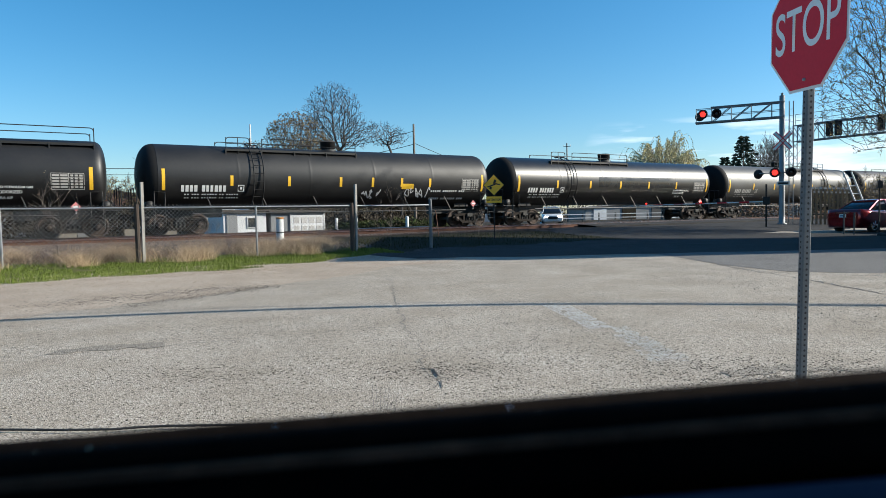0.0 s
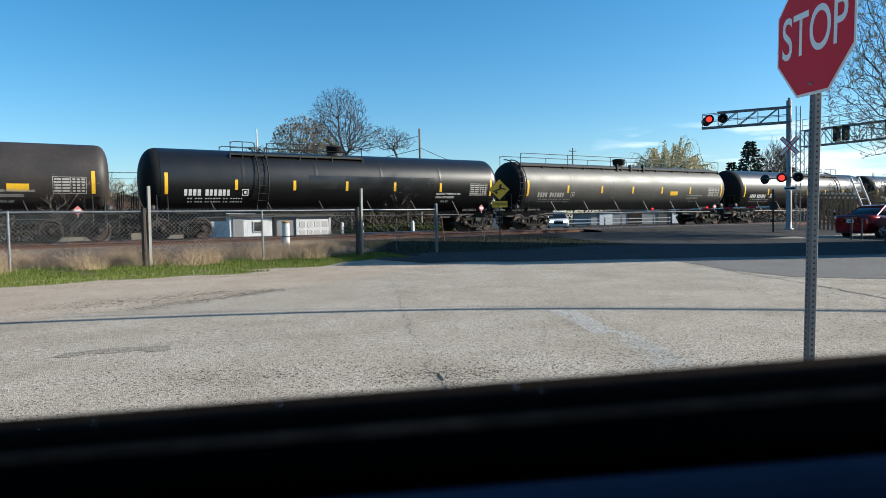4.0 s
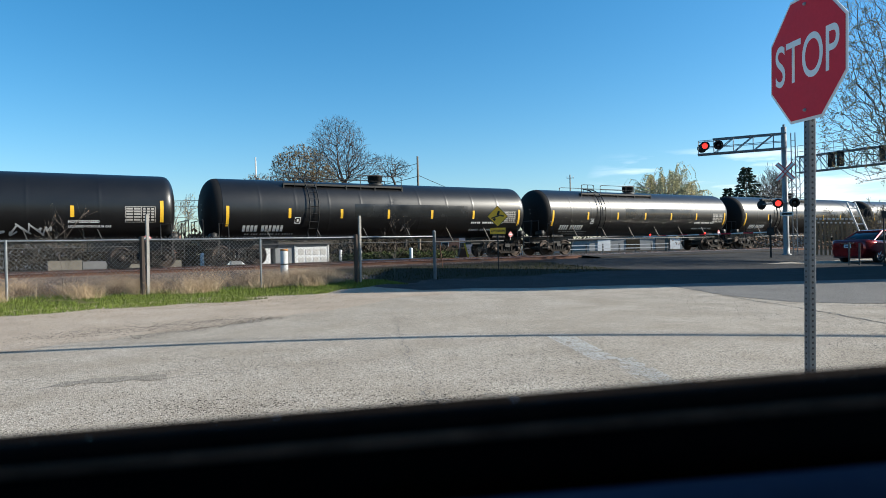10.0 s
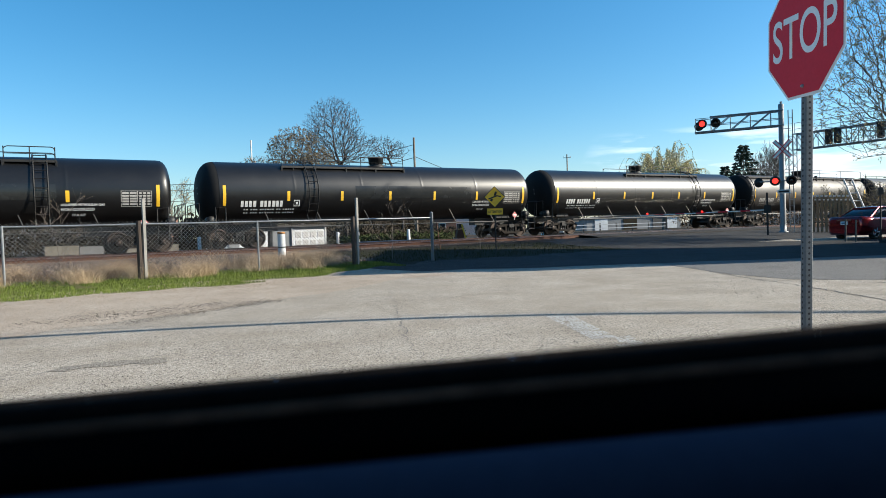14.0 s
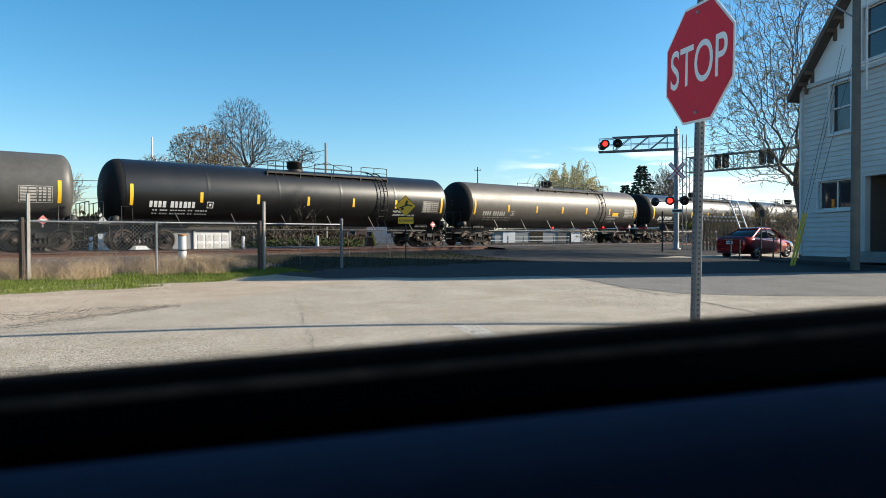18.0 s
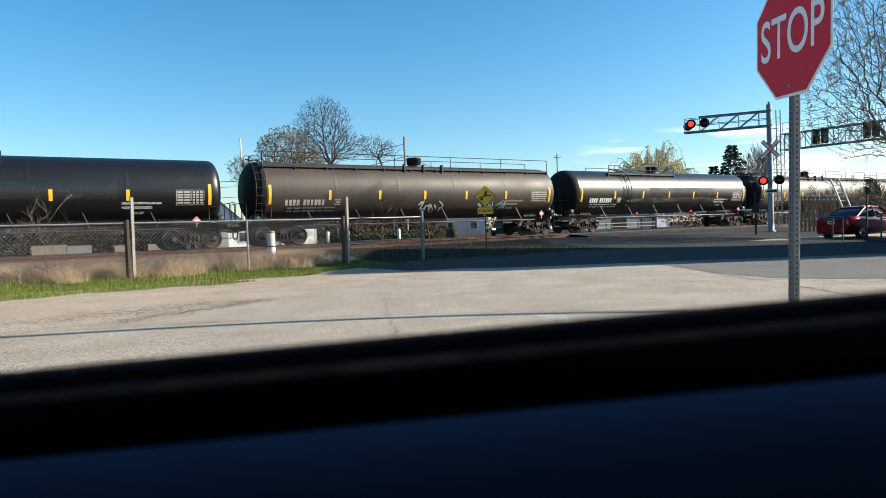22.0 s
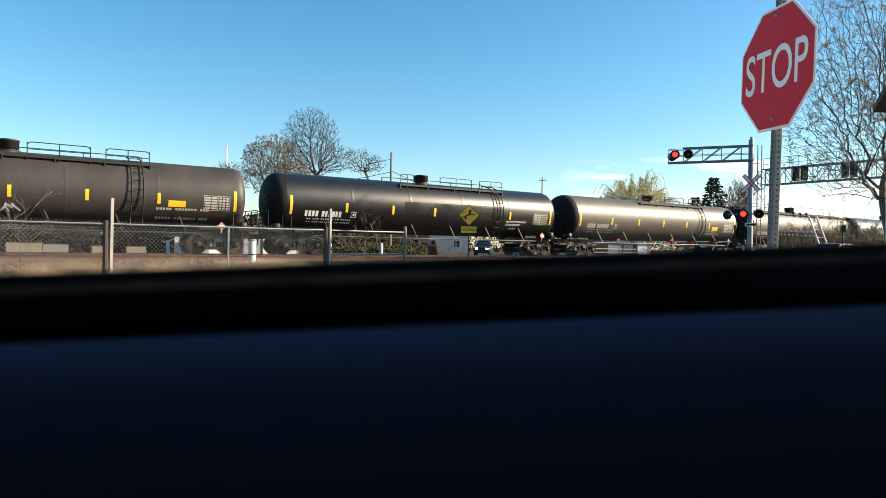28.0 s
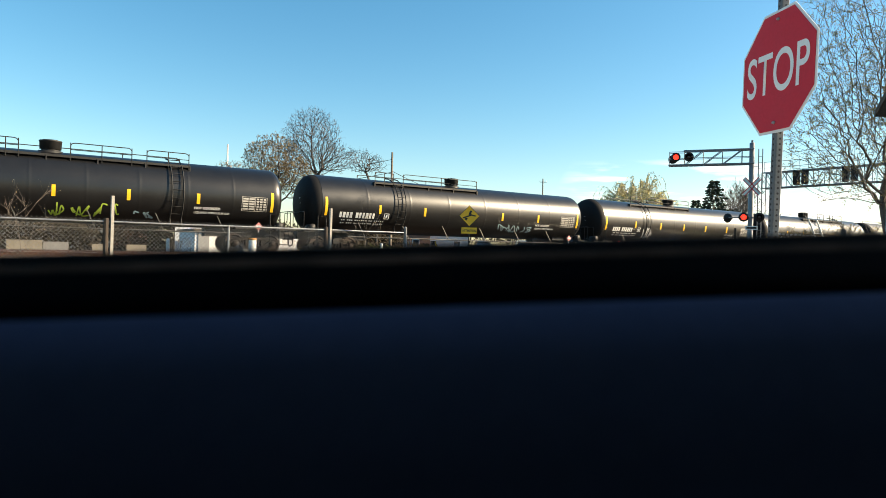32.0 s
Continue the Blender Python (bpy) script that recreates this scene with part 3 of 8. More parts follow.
def build_track(d, name, label):
    tr = thing(name, Matrix.Identity(4), label, "railway track", "tracks", "structure")
    cuts = steps(-900, 900, 60)
    for side in (-0.7525, 0.7525):
        bm, head = bmesh.new(), bmesh.new()
        rings, hr = [], []
        for s in cuts:
            c = place(s, d + side, RAIL_Z, False)
            rings.append([bm.verts.new(c - N * x + Vector((0, 0, z))) for x, z in RAIL_OUT])
            hr.append([head.verts.new(c - N * x + Vector((0, 0, z))) for x, z in ((-0.033, -0.004), (-0.028, 0.0), (0.028, 0.0), (0.033, -0.004))])
        for a, b in zip(rings, rings[1:]):
            for k in range(len(a)):
                bm.faces.new((a[k], a[(k + 1) % len(a)], b[(k + 1) % len(a)], b[k]))
        for a, b in zip(hr, hr[1:]):
            for k in range(3):
                head.faces.new((a[k], a[k + 1], b[k + 1], b[k]))
        ra = part("rail", bm, M_RUST, tr, "rusty steel rail")
        part("railhead", head, M_RAILTOP, ra, "bright worn running surface")
    tie = bmesh.new()
    box(tie, (0, 0, -0.25), (0.23, 2.6, 0.18))
    tie_me = mesh_of(bevelled(tie, 0.02), "tie", M_TIE)
    for i in range(100):
        s = -24 + i * 0.6
        if 21 < s < 49:
            continue
        t = part("tie", tie_me, None, tr)
        t.matrix_basis = Matrix.Translation(place(s, d, RAIL_Z, False)) @ pose(0, 0, random.uniform(-0.02, 0.0), 0, 0, TRACK_TURN + random.uniform(-1, 1))
    return tr


build_track(0.0, "far_track", "main railway track with rusty rails and dark ties")
build_track(4.3, "near_track", "second railway track with rusty rails, empty")
# timber and asphalt panels of the level crossing
crossing = thing("level_crossing", Matrix.Identity(4), "asphalt and timber panels between the rails of the crossing", "level crossing", "", "structure")
for d0, d1 in ((-1.55, -0.86), (-0.66, 0.66), (0.86, 3.42), (3.64, 4.96), (5.16, 6.6)):
    bm = bmesh.new()
    n = 22
    top = [[bm.verts.new(place(26.0 + 19.0 * i / n, d, RAIL_Z - 0.012 - (0.1 * smooth(5.2, 6.6, d)), False)) for d in (d0, d1)] for i in range(n + 1)]
    low = [[bm.verts.new(place(26.0 + 19.0 * i / n, d, RAIL_Z - 0.3, False)) for d in (d0, d1)] for i in range(n + 1)]
    for i in range(n):
        bm.faces.new((top[i][0], top[i + 1][0], top[i + 1][1], top[i][1]))
        for j in (0, 1):
            bm.faces.new((top[i][j], top[i + 1][j], low[i + 1][j], low[i][j]))
    part("panel", bm, M_ROAD, crossing)

# loose ballast stones on the near shoulder
verts, faces = [], []
for i in range(24000):
    s, d = random.uniform(-26, 20), random.uniform(5.6, 12.6)
    if random.random() < 0.55 * smooth(9.2, 12.6, d) or s > 9.4 and d > 7.4:
        continue
    c = place(s, d, 0.03)
    r = random.uniform(0.025, 0.06)
    a = random.uniform(0, 6.28)
    b = len(verts)
    for k in range(4):
        verts.append(c + Vector((r * math.cos(a + k * 1.57) * random.uniform(0.7, 1.2), r * math.sin(a + k * 1.57) * random.uniform(0.7, 1.2), random.uniform(-0.2, 0.3) * r)))
    verts.append(c + Vector((0, 0, r * 0.8)))
    faces += [(b, b + 1, b + 4), (b + 1, b + 2, b + 4), (b + 2, b + 3, b + 4), (b + 3, b, b + 4)]
me = bpy.data.meshes.new("ballast_stones")
me.from_pydata(verts, [], faces)
me.materials.append(M_STONE)
tagged(new("ballast_stones", me), "loose grey and brown crushed stones on the track shoulder", "ballast", kind="stuff")

# ---- the train ----
TANK_R, TANK_Z, CAR_LEN = 1.50, 2.66, 20.4
SEAM0, SEAM1, HEAD = 1.17, 19.16, 0.50
CACHE = {}


def cached(key, make, mat):
    if key not in CACHE:
        bm = bmesh.new()
        make(bm)
        CACHE[key] = mesh_of(bm, key[0], mat)
    return CACHE[key]


def make_tank(seams):
    def make(bm):
        prof = [(SEAM0, TANK_R - 0.05), (SEAM0, TANK_R), (SEAM0 + 0.015, TANK_R), (SEAM0 + 0.1, TANK_R)]
        for i in range(1, seams):
            x = SEAM0 + (SEAM1 - SEAM0) * i / seams
            prof += [(x - 0.13, TANK_R), (x - 0.05, TANK_R), (x - 0.02, TANK_R + 0.003), (x + 0.02, TANK_R + 0.003), (x + 0.05, TANK_R), (x + 0.13, TANK_R)]
        prof.append((SEAM1 - 0.1, TANK_R))
        for i in range(9):
            a = math.pi / 2 * (8 - i) / 8
            prof.append((SEAM1 + HEAD * math.cos(a) ** 0.75, TANK_R * math.sin(a) ** 0.6))
        lathe(bm, prof, 56, "x", (0, 0, TANK_Z))
    return make


def make_head(bm):
    prof = [(SEAM0 - 0.74 * max(0.0, math.cos(math.pi / 2 * i / 12)) ** 0.9, (TANK_R - 0.004) * math.sin(math.pi / 2 * i / 12) ** 0.8) for i in range(13)]
    lathe(bm, prof, 56, "x", (0, 0, TANK_Z))


def make_head_bars(bm):
    for r, (n, h) in enumerate(((7, 0.1), (9, 0.05), (6, 0.05), (8, 0.05))):
        for i in range(n):
            y = -1.0 + i * 0.09
            z = 0.35 - r * 0.13
            k = min(0.98, math.hypot(y, z) / TANK_R)
            box(bm, (SEAM0 - 0.735 * math.sqrt(1 - k * k), y, TANK_Z + z), (0.035, 0.065, h))


def skin(x, z, lift=0.006):
    """A point of the tank's near side."""
    h = z - TANK_Z
    return Vector((x, -math.sqrt(max(0.0, (TANK_R + lift) ** 2 - h * h)), z))


def patch(bm, x0, x1, z0, z1, lift=0.006, n=4):
    rows = [[bm.verts.new(skin(x, z0 + (z1 - z0) * i / n, lift)) for x in (x0, x1)] for i in range(n + 1)]
    for a, b in zip(rows, rows[1:]):
        bm.faces.new((a[0], a[1], b[1], b[0]))


def words(text, size, bold=0.0):
    """Flat mesh of some words, baseline at the origin."""
    cu = bpy.data.curves.new("words", "FONT")
    cu.body, cu.size, cu.offset = text, size, bold
    ob = new("words", cu)
    bpy.context.view_layer.update()
    me = bpy.data.meshes.new_from_object(ob.evaluated_get(bpy.context.evaluated_depsgraph_get()))
    bpy.data.objects.remove(ob)
    return me


def words_on_tank(text, x, z, size, mat, bold=0.008):
    key = ("lettering", text, x, z, size, mat.name)
    if key not in CACHE:
        me = words(text, size, bold)
        me.name = "lettering"
        for v in me.vertices:
            v.co = skin(x + v.co.x, z + v.co.y, 0.008)
        me.materials.clear()
        me.materials.append(mat)
        CACHE[key] = me
    return CACHE[key]


def blocks(x, z, h, groups, w, gap, seed):
    """Plain bars in the size of characters that are not spelt out."""
    def make(bm):
        rnd = random.Random(seed)
        cx = x
        for g in groups:
            for _ in range(g):
                patch(bm, cx, cx + w * rnd.uniform(0.8, 1.05), z, z + h, 0.008, 2)
                cx += w + gap
            cx += w
    return make


def make_ladder(x):
    def make(bm):
        for dx in (-0.24, 0.24):
            pts = []
            for i in range(15):
                a = radians(88 - i * 9.5)
                pts.append((x + dx, -(TANK_R + 0.12) * math.cos(a), TANK_Z + (TANK_R + 0.12) * math.sin(a)))
            pts.append((x + dx, -(TANK_R - 0.12), 1.15))
            tube(bm, pts, 0.032, 4)
        for i in range(9):
            a = radians(72 - i * 13.5)
            y, z = -(TANK_R + 0.12) * math.cos(a), TANK_Z + (TANK_R + 0.12) * math.sin(a)
            tube(bm, [(x - 0.24, y, z), (x + 0.24, y, z)], 0.018, 4)
    return make


def make_platform(x0, x1):
    def make(bm):
        zt = TANK_Z + TANK_R
        for y in (-0.85, 0.85):
            box(bm, ((x0 + x1) / 2, y, zt - 0.24), (x1 - x0, 0.4, 0.04))
            box(bm, ((x0 + x1) / 2, y - 0.2 * (1 if y < 0 else -1), zt - 0.25), (x1 - x0, 0.02, 0.1))
            n = max(2, int((x1 - x0) / 1.6))
            for i in range(n + 1):
                x = x0 + (x1 - x0) * i / n
                box(bm, (x, y * 1.06, zt - 0.36), (0.05, 0.36, 0.24))
    return make


def make_railing(x0, x1, near=True, top=0.33, bay=2.3, mid=True):
    def make(bm):
        zt = TANK_Z + TANK_R
        y = -1.05 if near else 1.05
        n = max(2, round((x1 - x0) / bay))
        for i in range(n + 1):
            x = x0 + (x1 - x0) * i / n
            tube(bm, [(x, y, zt - 0.42), (x, y, zt + top)], 0.021, 5)
        tube(bm, [(x0, y, zt - 0.05), (x0, y, zt + top - 0.11), (x0 + 0.06, y, zt + top - 0.03), (x0 + 0.15, y, zt + top), (x1 - 0.15, y, zt + top), (x1 - 0.06, y, zt + top - 0.03), (x1, y, zt + top - 0.11), (x1, y, zt - 0.05)], 0.021, 5)
        if mid:
            tube(bm, [(x0, y, zt + 0.04), (x1, y, zt + 0.04)], 0.015, 4)
    return make


def make_dome(x):
    def make(bm):
        zt = TANK_Z + TANK_R
        lathe(bm, [(zt - 0.12, 0.46), (zt + 0.02, 0.46), (zt + 0.03, 0.34), (zt + 0.09, 0.34), (zt + 0.10, 0.40), (zt + 0.40, 0.41), (zt + 0.41, 0.43), (zt + 0.46, 0.42), (zt + 0.49, 0.3), (zt + 0.50, 0.0)], 20, "z", (x, 0, 0))
    return make


def make_side_rail(bm):
    z = 0.94
    tube(bm, [(2.6, -1.42, z), (17.8, -1.42, z)], 0.035, 6)
    for i in range(6):
        x = 3.6 + i * 2.64
        tube(bm, [(x, -1.42, z), (x - 0.28, -1.16, TANK_Z - 0.95)], 0.025, 4)


def make_sill(left):
    def make(bm):
        x0, x1 = (0.35, 4.2) if left else (16.2, 20.05)
        box(bm, ((x0 + x1) / 2, 0, 0.98), (x1 - x0, 0.62, 0.42))
        xs = 2.4 if left else 18.0
        prism(bm, [(xs - 0.5, 1.15), (xs + 0.5, 1.15), (xs + 0.35, 1.6), (xs - 0.35, 1.6)], -0.7, 0.7)
        e0, e1 = (0.3, 1.15) if left else (19.25, 20.1)
        box(bm, ((e0 + e1) / 2, 0, 1.16), (e1 - e0, 2.7, 0.06))
    return make


def make_end_rail(left):
    def make(bm):
        x = 0.28 if left else 20.12
        k = 1 if left else -1
        for y in (-1.32, -0.5, 0.5, 1.32):
            tube(bm, [(x, y, 1.1), (x, y, 2.12)], 0.02, 4)
        tube(bm, [(x, -1.32, 2.12), (x, 1.32, 2.12)], 0.02, 4)
    return make


def make_grab_iron(left):
    def make(bm):
        x = 0.45 if left else 19.95
        k = 1 if left else -1
        tube(bm, [(x + k * 1.0, -1.36, 0.55), (x + k * 1.0, -1.36, 1.9), (x + k * 0.55, -1.36, 1.95), (x + k * 0.55, -1.36, 0.55)], 0.02, 4)
    return make


def make_step(left):
    def make(bm):
        x = 0.45 if left else 19.95
        k = 1 if left else -1
        for z in (0.45, 0.8):
            tube(bm, [(x + k * 0.05, -1.36, z), (x + k * 0.5, -1.36, z)], 0.018, 4)
        tube(bm, [(x + k * 0.05, -1.36, 0.4), (x + k * 0.05, -1.36, 1.2)], 0.018, 4)
        tube(bm, [(x + k * 0.5, -1.36, 0.4), (x + k * 0.5, -1.36, 1.2)], 0.018, 4)
    return make


def make_coupler(left):
    def make(bm):
        x0, x1 = (0.02, 0.6) if left else (19.8, 20.38)
        box(bm, ((x0 + x1) / 2, 0, 0.84), (x1 - x0, 0.16, 0.18))
        xk = 0.12 if left else 20.28
        box(bm, (xk, 0.05, 0.84), (0.24, 0.34, 0.28))
    return make


def make_hose(left):
    def make(bm):
        xk = 0.12 if left else 20.28
        tube(bm, [(xk, -0.3, 0.85), (xk, -0.28, 0.5), ((0 if left else 20.4), -0.2, 0.35)], 0.035, 6)
    return make


def make_cylinder(left):
    def make(bm):
        lathe(bm, [(-0.28, 0.0), (-0.28, 0.2), (0.28, 0.2), (0.28, 0.0)], 10, "y", ((0.85 if left else 19.55), -0.8, 1.35))
    return make


def make_wheelset(bm):
    for sy in (-1, 1):
        y = sy * 0.72
        o = sy
        lathe(bm, [(y - o * 0.03, 0.0), (y - o * 0.03, 0.49), (y - o * 0.005, 0.49), (y + o * 0.015, 0.465), (y + o * 0.10, 0.455), (y + o * 0.10, 0.40), (y + o * 0.05, 0.37), (y + o * 0.06, 0.17), (y + o * 0.12, 0.14), (y + o * 0.12, 0.0)], 28, "y", (0, 0, 0.457), smooth=False)
        lathe(bm, [(y + o * 0.1, 0.09), (y + o * 0.42, 0.10), (y + o * 0.44, 0.07), (y + o * 0.44, 0.0)], 12, "y", (0, 0, 0.457))
    tube(bm, [(0, -0.72, 0.457), (0, 0.72, 0.457)], 0.08, 8)


def make_side_frame(sy):
    def make(bm):
        y0, y1 = sy * 0.93, sy * 1.10
        top = [(-1.16, 0.62), (-1.02, 0.70), (-0.55, 0.76), (0.55, 0.76), (1.02, 0.70), (1.16, 0.62)]
        prism(bm, top + [(1.14, 0.47), (0.98, 0.55), (0.52, 0.62), (-0.52, 0.62), (-0.98, 0.55), (-1.14, 0.47)], y0, y1)
        prism(bm, [(-0.98, 0.58), (-0.86, 0.62), (-0.42, 0.33), (0.42, 0.33), (0.86, 0.62), (0.98, 0.58), (0.5, 0.2), (-0.5, 0.2)], y0, y1)
        for x in (-0.37, 0.37):
            prism(bm, [(x - 0.06, 0.3), (x + 0.06, 0.3), (x + 0.05, 0.66), (x - 0.05, 0.66)], y0, y1)
        for x in (-0.875, 0.875):
            lathe(bm, [(y0 - sy * 0.02, 0.16), (y1 + sy * 0.03, 0.16), (y1 + sy * 0.05, 0.12), (y1 + sy * 0.05, 0.0)], 12, "y", (x, 0, 0.457))
    return make


def make_springs(bm):
    for sy in (-1, 1):
        for x in (-0.18, 0.0, 0.18):
            lathe(bm, [(0.33 + 0.26 * i / 10, 0.075 if i % 2 else 0.055) for i in range(11)], 8, "z", (x, sy * 1.02, 0), smooth=False)
    box(bm, (0, 0, 0.66), (0.36, 2.36, 0.2))
    box(bm, (0, 0, 0.5), (1.5, 0.2, 0.08))


def make_placard(x, z):
    def make(bm):
        c = Vector((x, -1.36, z))
        h = 0.2
        front = [c + Vector((dx, -0.006, dz)) for dx, dz in ((-h, 0), (0, -h), (h, 0), (0, h))]
        back = [p + Vector((0, 0.02, 0)) for p in front]
        f = [bm.verts.new(p) for p in front]
        b = [bm.verts.new(p) for p in back]
        bm.faces.new(f)
        bm.faces.new(b[::-1])
        for i in range(4):
            bm.faces.new((f[i], b[i], b[(i + 1) % 4], f[(i + 1) % 4]))
    return make


def make_band(x, z):
    def make(bm):
        box(bm, (x, -1.375, z), (0.24, 0.008, 0.085))
        box(bm, (x, -1.34, z - 0.12), (0.03, 0.02, 0.36))
    return make


def make_table(x, z):
    """A boxed table of small data: outline, rules and short dashes."""
    def make(bm):
        w, h = 1.2, 0.64
        for a, b, c, d in ((0, w, -0.02, 0.0), (0, w, h, h + 0.02), (0, 0.02, 0, h), (w - 0.02, w, 0, h), (0, w, h * 0.72, h * 0.72 + 0.015), (w * 0.52, w * 0.54, 0, h)):
            patch(bm, x + a, x + b, z + c, z + d, 0.008, 2)
        for r in range(5):
            zz = z + 0.05 + r * 0.118
            for c0, c1 in ((0.05, 0.30), (0.34, 0.60), (0.70, 0.80), (0.85, 0.97), (1.02, 1.14)):
                patch(bm, x + c0, x + c1, zz, zz + 0.078, 0.008, 1)
    return make


def make_scrawl(x0, z0, w, h, seed, loops):
    def make(bm):
        rnd = random.Random(seed)
        for k in range(loops):
            cx = x0 + w * (k + 0.5) / loops
            pts = [(cx + rnd.uniform(-0.5, 0.5) * w / loops * 1.3, z0 + rnd.uniform(0, 1) * h) for _ in range(5)]
            fine = []
            for i in range(len(pts) - 1):
                p0, p1, p2, p3 = pts[max(i - 1, 0)], pts[i], pts[i + 1], pts[min(i + 2, 4)]
                for j in range(6):
                    t = j / 6
                    fine.append(tuple(0.5 * (2 * p1[a] + (p2[a] - p0[a]) * t + (2 * p0[a] - 5 * p1[a] + 4 * p2[a] - p3[a]) * t * t + (3 * p1[a] - p0[a] - 3 * p2[a] + p3[a]) * t ** 3) for a in (0, 1)))
            wd = 0.028
            prev = None
            for i in range(len(fine) - 1):
                a, b = Vector(fine[i]), Vector(fine[i + 1])
                d = b - a
                if d.length < 1e-4:
                    continue
                nn = Vector((-d.y, d.x)).normalized() * wd
                q = [bm.verts.new(skin(p.x, p.y, 0.007 + 0.0005 * k)) for p in (a - nn, b - nn, b + nn, a + nn)]
                bm.faces.new(q)
    return make




def add_truck(car, x):
    tr = part("truck", cached(("truck_bolster",), make_springs, M_DARKSTEEL), None, car, "dusty cast-steel truck with two axles")
    tr.location = (x, 0, 0)
    for dx in (-0.875, 0.875):
        w = part("wheelset", cached(("wheelset",), make_wheelset, M_WHEEL), None, tr, "worn steel wheels on an axle")
        w.location = (dx, 0, 0)
    for sy in (-1, 1):
        part("side_frame", cached(("side_frame", sy), make_side_frame(sy), M_TRUCK), None, tr, "dusty brown cast side frame")
    return tr


COLOUR_WORDS = {M_BLACKGLOSS: "glossy black", M_BLACKMATT: "dull black", M_GREY: "weathered grey", M_BROWN: "sooty brown", M_RUSTGREY: "rust-stained grey", M_UMBER: "dusty brown"}


def build_car(kind, flip, paint, seams=5, note="", marks="full", scrawl=(), low=False, patches=False, placard=False, marks_at=(4.45, 7.25, 10.0, 12.75, 15.6)):
    """One tank car. kind: 'short' platform with one ladder, or 'long' railing from end to end."""
    car = thing("tank_car", Matrix.Identity(4), f"{COLOUR_WORDS[paint]} pressure tank car on the train" + (", " + note if note else ""), "tank car", "cars of the train")
    part("tank", cached(("tank", seams, paint.name), make_tank(seams), paint), None, car)
    part("tank_head", cached(("tank_head",), make_head, M_HEADBLACK), None, car, "black left end of the tank")
    part("stencil", cached(("stencil",), make_head_bars, M_PALEGREY), None, car)["kind"] = "stuff"
    if kind == "short":
        a, b = (7.9, 15.3) if flip else (4.3, 11.1)
        lx = 14.7 if flip else 5.7
        for r0, r1 in ((7.95, 8.8), (10.6, 12.9), (13.5, 15.25)) if flip else ((4.32, 5.45), (6.05, 11.05)):
            part("railing", cached(("railing", r0, r1), make_railing(r0, r1), M_DARKSTEEL), None, car)
        part("ladder", cached(("ladder", lx), make_ladder(lx), M_DARKSTEEL), None, car)
        part("railing", cached(("railing_back", a, b), make_railing(a, b, False), M_DARKSTEEL), None, car)
        part("platform", cached(("platform", a, b), make_platform(a, b), M_DARKSTEEL), None, car)
        dx = 9.95
    else:
        part("railing", cached(("railing", 1.2, 19.2), make_railing(1.2, 19.2, True, 0.45, 3.5, False), M_DARKSTEEL), None, car, "black railing along the whole car")
        part("railing", cached(("railing_back", 1.2, 19.2), make_railing(1.2, 19.2, False, 0.45, 3.5, False), M_DARKSTEEL), None, car)
        part("platform", cached(("platform", 1.2, 19.2), make_platform(1.2, 19.2), M_DARKSTEEL), None, car)
        part("ladder", cached(("ladder", 0.95), make_ladder(0.95), M_DARKSTEEL), None, car)
        dx = 10.2

        for x in (9.0, 10.2, 11.4):
            def brackets(bm):
                prism(bm, [(-0.04, TANK_Z + TANK_R + 0.0), (0.04, TANK_Z + TANK_R + 0.0), (0.04, TANK_Z + TANK_R - 0.5), (-0.04, TANK_Z + TANK_R - 0.5)], -1.12, -0.9, Matrix.Translation((x, 0, 0)))
            part("bracket", cached(("bracket", x), brackets, M_DARKSTEEL), None, car)
    part("valve_housing", cached(("valve_housing", dx), make_dome(dx), M_DARKSTEEL), None, car, "black cylindrical valve housing")
    part("side_rail", cached(("side_rail",), make_side_rail, M_SIDERAIL), None, car)
    for left in (True, False):
        part("stub_sill", cached(("stub_sill", left), make_sill(left), M_DARKSTEEL), None, car)
        part("end_rail", cached(("end_rail", left), make_end_rail(left), M_DARKSTEEL), None, car)
        part("coupler", cached(("coupler", left), make_coupler(left), M_TRUCK), None, car)
        part("grab_iron", cached(("grab_iron", left), make_grab_iron(left), M_SIDERAIL), None, car)
        part("step", cached(("step", left), make_step(left), M_SIDERAIL), None, car)
        part("air_hose", cached(("air_hose", left), make_hose(left), M_BLACK), None, car)
        part("brake_cylinder", cached(("brake_cylinder", left), make_cylinder(left), M_DARKSTEEL), None, car)
    add_truck(car, 2.1)
    add_truck(car, CAR_LEN - 2.1)
    lo = -0.18 if low else 0.0
    for x in (1.40, 19.0):
        part("stripe", cached(("end_stripe", x, lo), lambda bm: patch(bm, x - 0.07, x + 0.07, 2.0 + lo, 2.94 + lo, 0.007, 8), M_YELLOW), None, car, "tall yellow reflective stripe")
    for x in marks_at:
        part("stripe", cached(("stripe", x), lambda bm: patch(bm, x - 0.07, x + 0.07, 2.21, 2.68, 0.007, 4), M_YELLOW), None, car, "yellow reflective stripe")
    letter = M_WHITE if paint in (M_BLACKGLOSS, M_BLACKMATT) else M_PALEGREY
    part("marking", cached(("marking", lo, letter.name), blocks(2.15, 1.94 + lo * 2, 0.28, (4, 6), 0.15, 0.042, 3), letter), None, car)["kind"] = "stuff"
    part("small_marking", cached(("small_marking", lo, letter.name), lambda bm: [blocks(2.3, z + lo * 2, 0.055, (2, 3, 6, 2, 5), 0.085, 0.035, 5)(bm) for z in (1.64, 1.79)], letter), None, car)["kind"] = "stuff"
